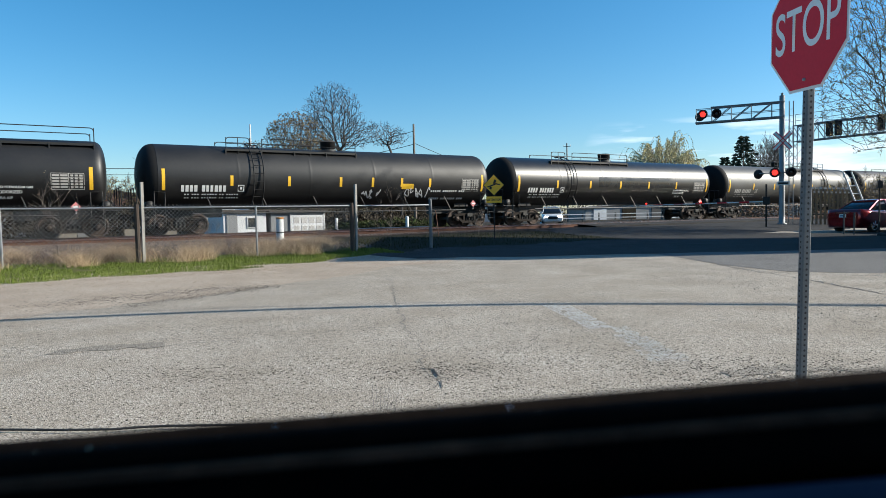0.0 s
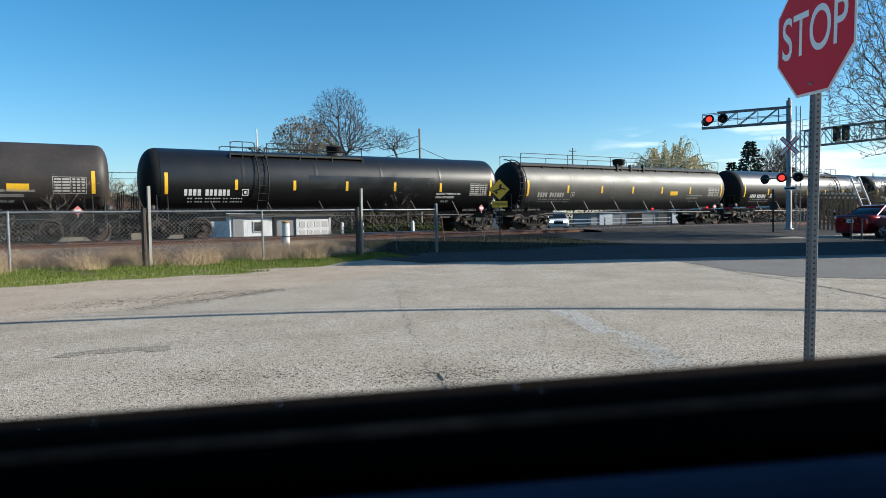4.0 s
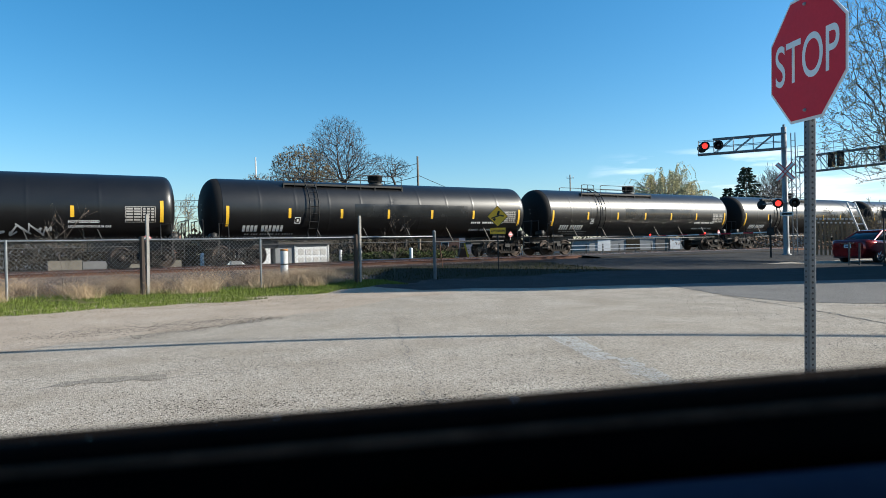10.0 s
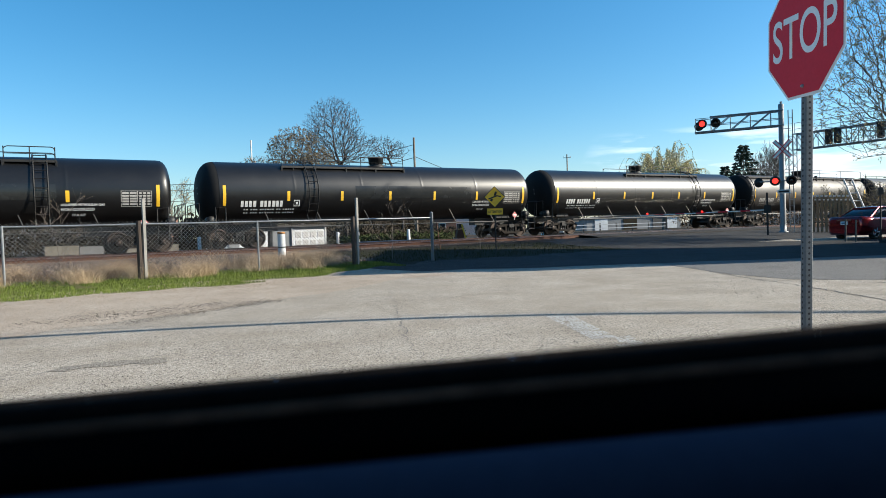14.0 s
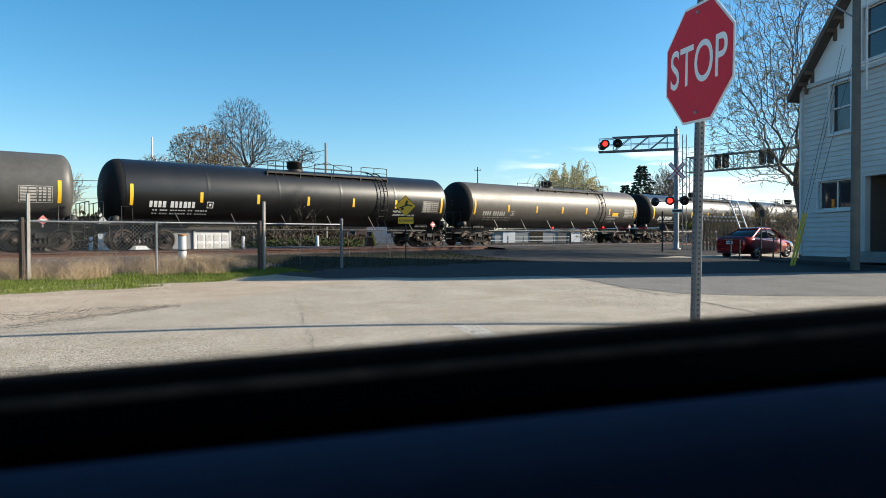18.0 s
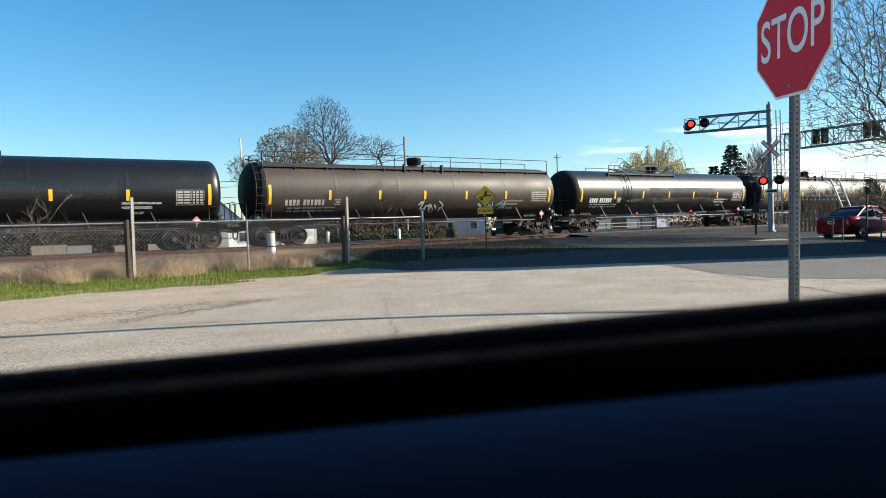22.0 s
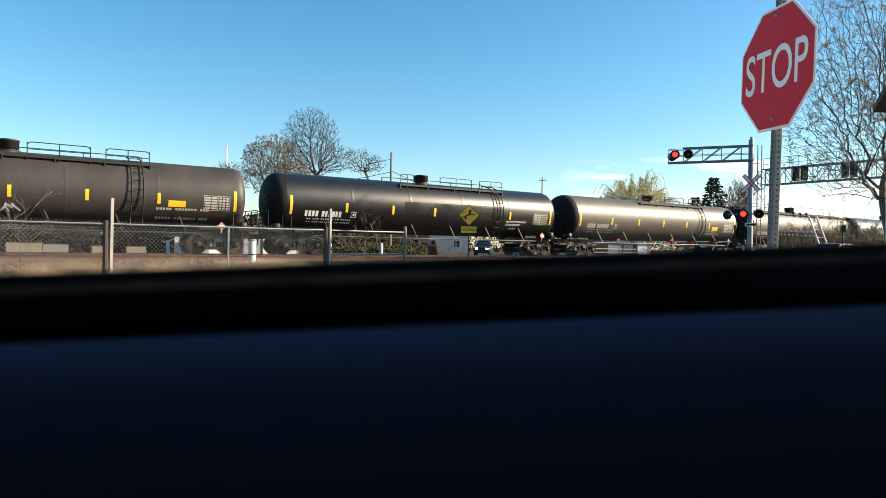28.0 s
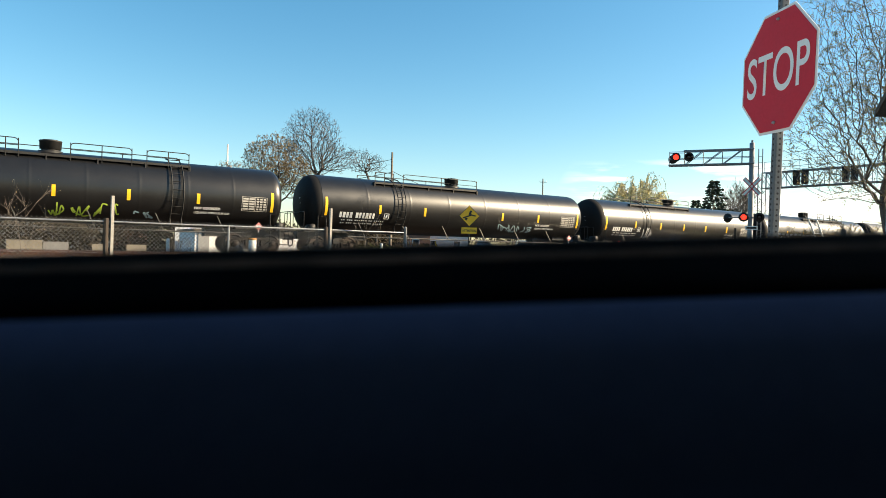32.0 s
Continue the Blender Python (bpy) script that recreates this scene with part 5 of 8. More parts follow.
for x in (0.35, 0.55):
    tube(bm, [(x, 0.25, 0), (x, 0.25, 6.6)], 0.028, 6)
for i in range(18):
    tube(bm, [(0.35, 0.25, 0.4 + i * 0.34), (0.55, 0.25, 0.4 + i * 0.34)], 0.014, 5)
for z in (1.0, 3.2, 5.6):
    tube(bm, [(0, 0.05, z), (0.45, 0.25, z)], 0.02, 5)
part("ladder", bm, M_PAINTGREY, mast)
bm = bmesh.new()
box(bm, (-0.75, 0.3, 1.0), (0.09, 0.09, 2.4))
box(bm, (-0.75, 0.3, 1.3), (0.34, 0.3, 0.42))
part("gate_mechanism", bm, M_DARKSTEEL, mast)
bm = bmesh.new()
tube(bm, [(-0.75, 0.3, 1.25), (-7.5, 0.3, 1.2)], 0.042, 6, 0.03)
part("gate_arm", bm, M_SIGNWHITE, mast, "lowered white gate arm")
for x in (-4.1, -7.1):
    bm = bmesh.new()
    lathe(bm, [(-0.05, 0.0), (-0.05, 0.05), (0.05, 0.05), (0.05, 0.0)], 10, "y", (x, 0.3, 1.31))
    part("gate_lamp", bm, M_LENS_ON, mast, "small red gate lamp")
for i in range(5):
    bm = bmesh.new()
    tube(bm, [(-1.6 - i * 1.15, 0.3, 1.2465 - i * 0.0064), (-2.1 - i * 1.15, 0.3, 1.244 - i * 0.0064)], 0.044 - i * 0.0018, 6)
    part("red_band", bm, M_STOPRED, mast)

# ---- the car from which one looks: sill of the open side window ----
SILL_TURN, SILL_RISE = 2.0, 2.86
door_m = Matrix.Translation((0, 0, 1.0895)) @ pose(0, 0, 0, 0, -SILL_RISE, SILL_TURN)
door = thing("car_door", door_m, "dark car door with black window seal and navy panel", "car door")


def strip(bm, profile, x0=-0.95, x1=0.95, n=40):
    """A profile in (y, z) drawn along the sill."""
    rows = []
    for i in range(n + 1):
        x = x0 + (x1 - x0) * i / n
        rows.append([bm.verts.new((x, y, z)) for y, z in profile])
    for a, b in zip(rows, rows[1:]):
        for k in range(len(profile) - 1):
            f = bm.faces.new((a[k], b[k], b[k + 1], a[k + 1]))
            f.smooth = True


bm = bmesh.new()
strip(bm, [(0.111, -0.05), (0.111, -0.003), (0.1095, -0.001), (0.107, -0.0017), (0.1035, -0.0033), (0.1017, -0.0011), (0.100, 0.0), (0.0978, -0.0003), (0.096, -0.0017)])
part("outer_lip", bm, M_LIP, door, "black rubber lip")
bm = bmesh.new()
strip(bm, [(0.0962, -0.0016), (0.0948, -0.0026), (0.0938, -0.0022)])
strip(bm, [(0.0904, -0.0026), (0.0883, -0.0041), (0.0861, -0.0056), (0.0845, -0.0072), (0.0843, -0.0083)])
part("inner_seal", bm, M_SEAL, door, "black window seal")
# narrow ridge in a paler brown than the rubber on either side
bm = bmesh.new()
strip(bm, [(0.0939, -0.0023), (0.0930, -0.0016), (0.0918, -0.0017), (0.0903, -0.0027)])
part("dusty_ridge", bm, M_SEALTOP, door, "paler brown ridge of the window seal")
bm = bmesh.new()
strip(bm, [(0.0843, -0.0082), (0.0815, -0.009), (0.077, -0.014), (0.072, -0.025), (0.066, -0.05), (0.058, -0.10), (0.05, -0.18), (0.045, -0.30), (0.03, -0.36), (0.03, -0.44), (0.05, -0.70)])
part("door_panel", bm, M_DOORCARD, door, "smooth navy-blue door panel")
bm = bmesh.new()
strip(bm, [(0.111, -0.05), (0.13, -0.1), (0.15, -0.3), (0.12, -0.70), (0.05, -0.70)])
part("outer_skin", bm, M_DOORCARD, door)

bm = bmesh.new()
rnd = random.Random(41)
for i in range(46):
    c, r = Vector((rnd.uniform(-0.13, 0.13), rnd.uniform(0.0965, 0.1085), 0.0001)), rnd.uniform(0.00008, 0.0002)
    v = [bm.verts.new(c + Vector(o) * r) for o in ((1, 0, 0), (0, 1, 0), (-1, 0, 0), (0, -1, 0), (0, 0, 1), (0, 0, -1))]
    for k in range(4):
        bm.faces.new((v[k], v[(k + 1) % 4], v[4]))
        bm.faces.new((v[(k + 1) % 4], v[k], v[5]))
part("dust", bm, M_CHROME, door, "bright grains of dust")["kind"] = "stuff"

cabin = thing("car_cabin", Matrix.Identity(4), "dark closed shell of the parked car round the camera", "car interior", "", "structure")


def slab(name, c, size, mat):
    bm = bmesh.new()
    box(bm, c, size)
    part(name, bm, mat, cabin)


slab("roof", (0, -0.62, 1.52), (2.4, 1.45, 0.05), M_CABIN)
slab("floor", (0, -0.62, 0.27), (2.4, 1.45, 0.05), M_CABIN)
slab("front", (1.18, -0.64, 0.90), (0.05, 1.42, 1.24), M_CABIN)
slab("rear", (-1.18, -0.64, 0.90), (0.05, 1.42, 1.24), M_CABIN)
slab("far_side", (0, -1.33, 0.90), (2.4, 0.05, 1.24), M_CABIN)

# ---- white marker pipe behind the fence ----
pp = polar(-13.85, 23.3)
pp.z = ground_z(*sd(pp))
pipe = thing("marker_pipe", Matrix.Translation(pp), "white upright marker pipe with a rusty cap behind the fence", "marker post")
bm = bmesh.new()
lathe(bm, [(-0.2, 0.13), (0.88, 0.13), (0.9, 0.125), (0.9, 0.0)], 16, "z")
part("pipe", bm, M_TRIM, pipe)
bm = bmesh.new()
lathe(bm, [(0.9, 0.0), (0.9, 0.135), (0.955, 0.135), (0.97, 0.11), (0.97, 0.0)], 16, "z")
part("cap", bm, M_CAP, pipe, "rusty orange cap")
bm = bmesh.new()
lathe(bm, [(0.42, 0.131), (0.42, 0.136), (0.46, 0.136), (0.46, 0.131)], 16, "z")
part("band", bm, M_BLACK, pipe)

# ---- white house with a gable at the roadside ----
HX, HY0, HY1, HZ = 18.5, 17.2, 25.0, 0.30
BELT_Z, EAVE_Z, RIDGE_Z, PITCH = 7.2, 6.9, 12.2, 1.06
RIDGE_Y = 20.3
house = thing("house", Matrix.Identity(4), "two-storey white house with lap siding and a steep gable roof", "house")
WINDOWS = [(22.23, 23.28, 5.08, 6.97), (22.13, 23.93, 2.14, 3.28), (20.58, 21.66, 7.47, 9.37)]
PORCH = (18.2, 21.6, 0.35, 3.28)


def wall_with_holes(name, parent, x, y0, y1, z0, z1, holes, mat, thick=0.22):
    ysx = sorted({y0, y1, *[h[0] for h in holes], *[h[1] for h in holes]})
    zsx = sorted({z0, z1, *[h[2] for h in holes], *[h[3] for h in holes]})
    bm = bmesh.new()
    for a, b in zip(ysx, ysx[1:]):
        for c, d in zip(zsx, zsx[1:]):
            if any(h[0] - 1e-6 <= a and b <= h[1] + 1e-6 and h[2] - 1e-6 <= c and d <= h[3] + 1e-6 for h in holes):
                continue
            box(bm, (x + thick / 2, (a + b) / 2, (c + d) / 2), (thick, b - a, d - c))
    return part(name, bm, mat, parent)


wall = wall_with_holes("front_wall", house, HX + 0.03, HY0, HY1, HZ + 0.3, BELT_Z, [WINDOWS[0], WINDOWS[1], PORCH], M_SIDING)
# gable above the belt
bm = bmesh.new()
gz = lambda y: RIDGE_Z - 0.15 - PITCH * abs(y - RIDGE_Y)
hy0, hy1, hz0, hz1 = WINDOWS[2]
cuts = sorted({HY0, HY1, RIDGE_Y, hy0, hy1, *steps(HY0, HY1, 16)})
for a, b in zip(cuts, cuts[1:]):
    spans = [(BELT_Z, BELT_Z, gz(a), gz(b))]
    if a >= hy0 - 1e-6 and b <= hy1 + 1e-6:
        spans = [(BELT_Z, BELT_Z, hz0, hz0), (hz1, hz1, gz(a), gz(b))]
    for la, lb, ta, tb in spans:
        if max(ta - la, tb - lb) <= 0:
            continue
        v = [bm.verts.new((x, y, z)) for x in (HX, HX + 0.22) for y, z in ((a, la), (b, lb), (b, max(tb, lb)), (a, max(ta, la)))]
        for f in ((0, 1, 2, 3), (7, 6, 5, 4), (0, 4, 5, 1), (3, 2, 6, 7), (0, 3, 7, 4), (1, 5, 6, 2)):
            try:
                bm.faces.new([v[i] for i in f])
            except ValueError:
                pass
bmesh.ops.remove_doubles(bm, verts=bm.verts, dist=0.001)
part("gable_wall", bm, M_STUCCO, house, "smooth white gable")
# lap boards on the front wall
n = 0
z = HZ + 0.0
while z < BELT_Z - 0.2:
    segs = [(HY0, HY1)]
    for h in [WINDOWS[0], WINDOWS[1], PORCH]:
        if z + 0.19 > h[2] - 0.08 and z < h[3] + 0.08:
            out = []
            for a, b in segs:
                if h[0] - 0.1 > a:
                    out.append((a, min(b, h[0] - 0.1)))
                if h[1] + 0.1 < b:
                    out.append((max(a, h[1] + 0.1), b))
            segs = out
    for a, b in segs:
        if b - a < 0.05:
            continue
        bm = bmesh.new()
        prism(bm, [(HX + 0.03, z + 0.19), (HX - 0.004, z), (HX + 0.012, z - 0.002), (HX + 0.035, z + 0.1)], a, b)
        part("board", bm, M_SIDING, wall)
    z += 0.195
bm = bmesh.new()
box(bm, (HX - 0.03, (HY0 + HY1) / 2, BELT_Z), (0.1, HY1 - HY0 + 0.1, 0.16))
part("belt_board", bm, M_SIDING, house)
bm = bmesh.new()
box(bm, (HX - 0.02, HY1 - 0.03, (HZ + BELT_Z) / 2), (0.1, 0.12, BELT_Z - HZ - 0.1))
part("corner_board", bm, M_TRIM, house)
bm = bmesh.new()
box(bm, (HX + 5.0, (HY0 + HY1) / 2, HZ - 0.17), (10.1, HY1 - HY0 + 0.06, 0.32))
part("foundation", bm, M_DARKBASE, house)
bm = bmesh.new()
box(bm, (HX + 5, HY1 - 0.11, (HZ + 0.3 + EAVE_Z) / 2), (9.5, 0.22, EAVE_Z - HZ - 0.3))
box(bm, (HX + 5, HY0 + 0.11, (HZ + 8.7) / 2), (9.5, 0.22, 8.4 - HZ - 0.3))
box(bm, (HX + 9.9, (HY0 + HY1) / 2, (HZ + 0.3 + 7.0) / 2), (0.22, HY1 - HY0 - 0.5, 7.0 - HZ - 0.3))
part("side_wall", bm, M_SIDING, house)
for sgn in (-1, 1):
    bm = bmesh.new()
    run = HY1 + 0.3 - RIDGE_Y if sgn > 0 else RIDGE_Y - HY0 + 0.3
    rise = run * PITCH
    pts = [(RIDGE_Y, RIDGE_Z), (RIDGE_Y + sgn * run, RIDGE_Z - rise), (RIDGE_Y + sgn * run, RIDGE_Z - rise - 0.2), (RIDGE_Y, RIDGE_Z - 0.2)]
    v = [bm.verts.new((x, y, z)) for x in (HX - 0.40, HX + 10.6) for y, z in pts]
    for f in ((0, 1, 2, 3), (7, 6, 5, 4), (0, 4, 5, 1), (1, 5, 6, 2), (2, 6, 7, 3), (3, 7, 4, 0)):
        bm.faces.new([v[i] for i in f])
    roof = part("roof", bm, M_SHINGLE, house, "dark shingled roof slope")
    bm = bmesh.new()
    v = [bm.verts.new((x, y, z)) for x in (HX - 0.45, HX - 0.405) for y, z in [(RIDGE_Y, RIDGE_Z + 0.02), (RIDGE_Y + sgn * run, RIDGE_Z - rise + 0.02), (RIDGE_Y + sgn * run, RIDGE_Z - rise - 0.24), (RIDGE_Y, RIDGE_Z - 0.24)]]
    for f in ((0, 1, 2, 3), (7, 6, 5, 4), (0, 4, 5, 1), (1, 5, 6, 2), (2, 6, 7, 3), (3, 7, 4, 0)):
        bm.faces.new([v[i] for i in f])
    part("bargeboard", bm, M_EAVE, roof)
    for f in (0.48, 0.55, 0.80, 0.87):
        bm = bmesh.new()
        y = RIDGE_Y + sgn * run * f
        zb = RIDGE_Z - rise * f - 0.28
        box(bm, (HX - 0.2, y, zb), (0.4, 0.11, 0.14))
        box(bm, (HX - 0.05, y, zb - 0.22), (0.1, 0.11, 0.34))
        part("bracket", bm, M_EAVE, roof, "brown wooden eave bracket")
for i, (a, b, c, d) in enumerate(WINDOWS):
    bm = bmesh.new()
    t = 0.10
    for yy, zz, w, h in (((a + b) / 2, d + t / 2, b - a + 2 * t, t), ((a + b) / 2, c - t / 2, b - a + 2 * t + 0.06, t), (a - t / 2, (c + d) / 2, t, d - c), (b + t / 2, (c + d) / 2, t, d - c)):
        box(bm, (HX - 0.03, yy, zz), (0.09, w, h))
    fr = part("window", bm, M_TRIM, house, "white-framed sash window")
    bm = bmesh.new()
    if i == 1:
        box(bm, (HX + 0.06, (a + b) / 2 - 0.05, (c + d) / 2), (0.05, 0.07, d - c))
    else:
        box(bm, (HX + 0.06, (a + b) / 2, (c + d) / 2), (0.05, b - a, 0.07))
    for yy, w in ((a + 0.03, 0.06), (b - 0.03, 0.06)):
        box(bm, (HX + 0.06, yy, (c + d) / 2), (0.05, w, d - c))
    for zz in (c + 0.03, d - 0.03):
        box(bm, (HX + 0.055, (a + b) / 2, zz), (0.05, b - a, 0.06))
    part("sash", bm, M_TRIM, fr)
    bm = bmesh.new()
    box(bm, (HX + 0.10, (a + b) / 2, (c + d) / 2), (0.01, b - a - 0.02, d - c - 0.02))
    part("pane", bm, M_PANE, fr)
    bm = bmesh.new()
    box(bm, (HX + 0.24, (a + b) / 2, (c + d) / 2), (0.02, b - a, d - c))
    part("blind", bm, M_HEADLINER, fr)
# unseen mass hidden by the gable, added only to cast shadow
bm = bmesh.new()
prism(bm, [(23.6, 0.3), (31.0, 0.3), (31.0, 12.6), (27.3, 14.6), (23.6, 13.9)], 17.3, 26.8)
part("rear_wing", bm, M_SIDING, house, "unseen taller block behind the gable, added to widen the house shadow")
# low box out of view, added to shade the ground before the red car
bm = bmesh.new()
box(bm, (27.4, 29.2, 1.6), (6.0, 4.8, 3.2))
part("annex", bm, M_SIDING, house, "unseen low block behind the house, added to shade the ground")
# recessed porch
a, b, c, d = PORCH
bm = bmesh.new()
box(bm, (HX + 1.3, (a + b) / 2, (c + d) / 2), (0.1, b - a, d - c))
for yy in (a, b):
    box(bm, (HX + 0.76, yy, (c + d) / 2), (1.0, 0.06, d - c))
box(bm, (HX + 0.76, (a + b) / 2, d), (1.0, b - a, 0.08))
part("porch", bm, M_PORCH, house, "shaded brown recessed entrance")
bm = bmesh.new()
box(bm, (HX + 1.2, 19.6, 1.35), (0.06, 0.95, 2.05))
part("door", bm, M_EAVE, house)
for i in range(2):
    bm = bmesh.new()
    box(bm, (HX - 0.2 - 0.3 * i, (a + b) / 2, 0.45 - 0.17 * i), (0.6, b - a - 0.3, 0.18))
    part("step", bm, M_CONCRETE, house)
bm = bmesh.new()
box(bm, (HX + 2.0, 20.4, 0.05), (6.0, 11.8, 0.11))
# the dark road colour stands in for shade on this pavement
tagged(part("pavement", bm, M_ROAD), "pavement with a low kerb in front of the house, coloured dark as shade", "pavement", kind="structure")

# ---- utility pole with a street lamp ----
POLE = polar(40.03, 24.6)
POLE.z = 0.08
pole = thing("utility_pole", Matrix.Translation(POLE), "brown wooden utility pole with a street lamp arm", "utility pole")
bm = bmesh.new()
lathe(bm, [(-0.1, 0.145), (11.0, 0.105), (11.0, 0.0)], 14, "z")
part("pole", bm, M_POLE, pole)
bm = bmesh.new()
right = Vector((math.cos(radians(40)), -math.sin(radians(40)), 0))
arm = [right * -x + Vector((0, 0, z)) for x, z in ((0.08, 7.95), (0.6, 8.4), (1.2, 8.95), (1.8, 9.4), (2.4, 9.65), (2.8, 9.68))]
tube(bm, arm, 0.028, 7)
part("lamp_arm", bm, M_GALV, pole)
bm = bmesh.new()
lathe(bm, [(-0.35, 0.0), (-0.33, 0.08), (-0.1, 0.13), (0.2, 0.1), (0.3, 0.05), (0.3, 0.0)], 12, "x")
lamp = part("lamp_head", bm, M_PAINTGREY, pole, "grey cobra-head lamp")
lamp.matrix_basis = Matrix.Translation(right * -2.8 + Vector((0, 0, 9.66))) @ pose(0, 0, 0, 0, 6, -40)
bm = bmesh.new()
tube(bm, [right * 0.2 + Vector((0, -0.12, z)) for z in (5.6, 8.4)], 0.035, 6)
part("conduit", bm, M_TRIM, pole)
bm = bmesh.new()
tube(bm, [Vector((0, 0, 7.0)), right * -1.0 + Vector((0, 0, 2.6))], 0.008, 4)
part("guy_wire", bm, M_CABLE, pole)

for k, (ba, bd) in enumerate(((35.84, 25.2), (36.05, 25.6))):
    b0 = polar(ba, bd, 0.1)
    b1 = polar(36.66 + 0.2 * k, bd + 0.3, 1.9)
    g = thing("guy_guard", Matrix.Translation(b0), "yellow plastic guy-wire guard leaning beside the house", "guy guard", "guy guards")
    bm = bmesh.new()
    tube(bm, [(0, 0, 0), b1 - b0], 0.038, 8)
    part("sleeve", bm, M_YGUARD, g)
    bm = bmesh.new()
    tube(bm, [b1 - b0, (b1 - b0) * 4.2], 0.008, 4)
    part("wire", bm, M_CABLE, g)

# ---- cables over the car park ----
for (y0, z0, sag, r) in ((8.32, 7.2, 0.5, 0.082), (8.62, 7.4, 0.4, 0.02)):
    bm = bmesh.new()
    pts = []
    for i in range(91):
        f = i / 90
        x = -45 + 90 * f
        off = min(abs(x - 12.1), 9.0)
        pts.append((x, y0 - 0.021 * off * off - 0.03 * max(0.0, abs(x - 12.1) - 9.0), z0 - sag * (1 - (2 * f - 1) ** 2)))
    tube(bm, pts, r, 6)
    tagged(part("overhead_cable", bm, M_CABLE), "black overhead cable hanging above the car park", "cable", "overhead cables")


# ---- trees ----
class Sticks:
    """Collects tapered twigs and small leaves for one plant."""

    def __init__(self, seed):
        self.v, self.f, self.lv, self.lf, self.rnd = [], [], [], [], random.Random(seed)

    def stick(self, pts, r0, r1, seg):
        base = len(self.v)
        n = len(pts)
        for i, p in enumerate(pts):
            d = (pts[min(i + 1, n - 1)] - pts[max(i - 1, 0)]).normalized()
            e, g = ring_frame(d)
            r = r0 + (r1 - r0) * i / (n - 1)
            for k in range(seg):
                a = 2 * math.pi * k / seg
                self.v.append(p + (e * math.cos(a) + g * math.sin(a)) * r)
        for i in range(n - 1):
            for k in range(seg):
                a, b = base + i * seg + k, base + i * seg + (k + 1) % seg
                self.f.append((a, b, b + seg, a + seg))

    def leaf(self, p, size, d=None):
        rnd = self.rnd
        d = d or Vector((rnd.uniform(-1, 1), rnd.uniform(-1, 1), rnd.uniform(-1, 1)))
        d = d.normalized() if d.length > 1e-3 else Vector((0, 0, 1))
        e, g = ring_frame(d)
        a = rnd.uniform(0, 6.28)
        w = (e * math.cos(a) + g * math.sin(a)) * size * 0.35
        b = len(self.lv)
        self.lv += [p - w * 0.5, p + d * size * 0.5 - w, p + d * size, p + d * size * 0.5 + w]
        self.lf.append((b, b + 1, b + 2, b + 3))

    def grow(self, p, d, length, r, level, cfg):
        rnd = self.rnd
        n = 5 if level == 0 else 4
        pts, q = [p], p.copy()
        for i in range(n):
            wob = cfg["wobble"] * (0.35 if level == 0 else 1.0)
            d = (d + Vector((rnd.uniform(-1, 1), rnd.uniform(-1, 1), rnd.uniform(-0.6, 1))) * wob + Vector((0, 0, cfg["lift"] if level else 0))).normalized()
            q = q + d * (length / n)
            pts.append(q.copy())
        last = level == cfg["levels"]
        r1 = max(cfg["thin"], r * (0.6 if level == 0 else 0.4))
        self.stick(pts, r, r1, 8 if level == 0 else (5 if level < 3 else 3))
        if last or level >= cfg["levels"] - 1:
            for _ in range(cfg["leaves"]):
                i = rnd.randrange(1, len(pts))
                self.leaf(pts[i] + Vector((rnd.uniform(-1, 1), rnd.uniform(-1, 1), rnd.uniform(-1, 1))) * 0.06, cfg["leaf"] * rnd.uniform(0.6, 1.3))
        if last:
            return
        count = cfg["split"][level]
        for i in range(count):
            f = cfg["first"] + (1 - cfg["first"]) * (i + rnd.uniform(0.2, 0.9)) / count if level == 0 else rnd.uniform(0.25, 1.0)
            f = min(f, 0.999) * n
            j = int(f)
            at = pts[j].lerp(pts[j + 1], f - j)
            ang = radians(rnd.uniform(*cfg["angle"])) * (1.0 if level else (1.15 - 0.35 * i / count))
            e, g = ring_frame(d)
            turn = rnd.uniform(0, 6.28) if level else i * 2.4 + rnd.uniform(-0.4, 0.4)
            nd = (d * math.cos(ang) + (e * math.cos(turn) + g * math.sin(turn)) * math.sin(ang)).normalized()
            rr = max(cfg["thin"], (r + (r1 - r) * f / n) * rnd.uniform(0.45, 0.7))
            self.grow(at, nd, length * (cfg["limb"] if level == 0 else rnd.uniform(0.5, 0.72)), rr, level + 1, cfg)

    def mesh(self, name, verts, faces, mat):
        me = bpy.data.meshes.new(name)
        me.from_pydata(verts, [], faces)
        me.materials.append(mat)
        return me


def bare_tree(at, height, seed, label, leaf_mat=M_BUD, name="tree", bark=M_BARK, lean=(0, 0), **kw):
    cfg = dict(levels=4, split=[9, 5, 5, 4], angle=(28, 58), wobble=0.13, lift=0.07, first=0.32, limb=0.55, thin=0.012, leaves=2, leaf=0.14, trunk=0.62, radius=0.03)
    cfg.update(kw)
    st = Sticks(seed)
    st.grow(Vector((0, 0, -0.2)), Vector((lean[0], lean[1], 1)).normalized(), height * cfg["trunk"], height * cfg["radius"], 0, cfg)
    top = max(p.z for p in st.v)
    k = height / top
    st.v = [p * k for p in st.v]
    st.lv = [p * k for p in st.lv]
    t = thing(name, Matrix.Translation(at), label, "tree")
    part("trunk", st.mesh("trunk", st.v, st.f, bark), None, t)
    if st.lv:
        part("crown", st.mesh("crown", st.lv, st.lf, leaf_mat), None, t)["kind"] = "stuff"
    return t


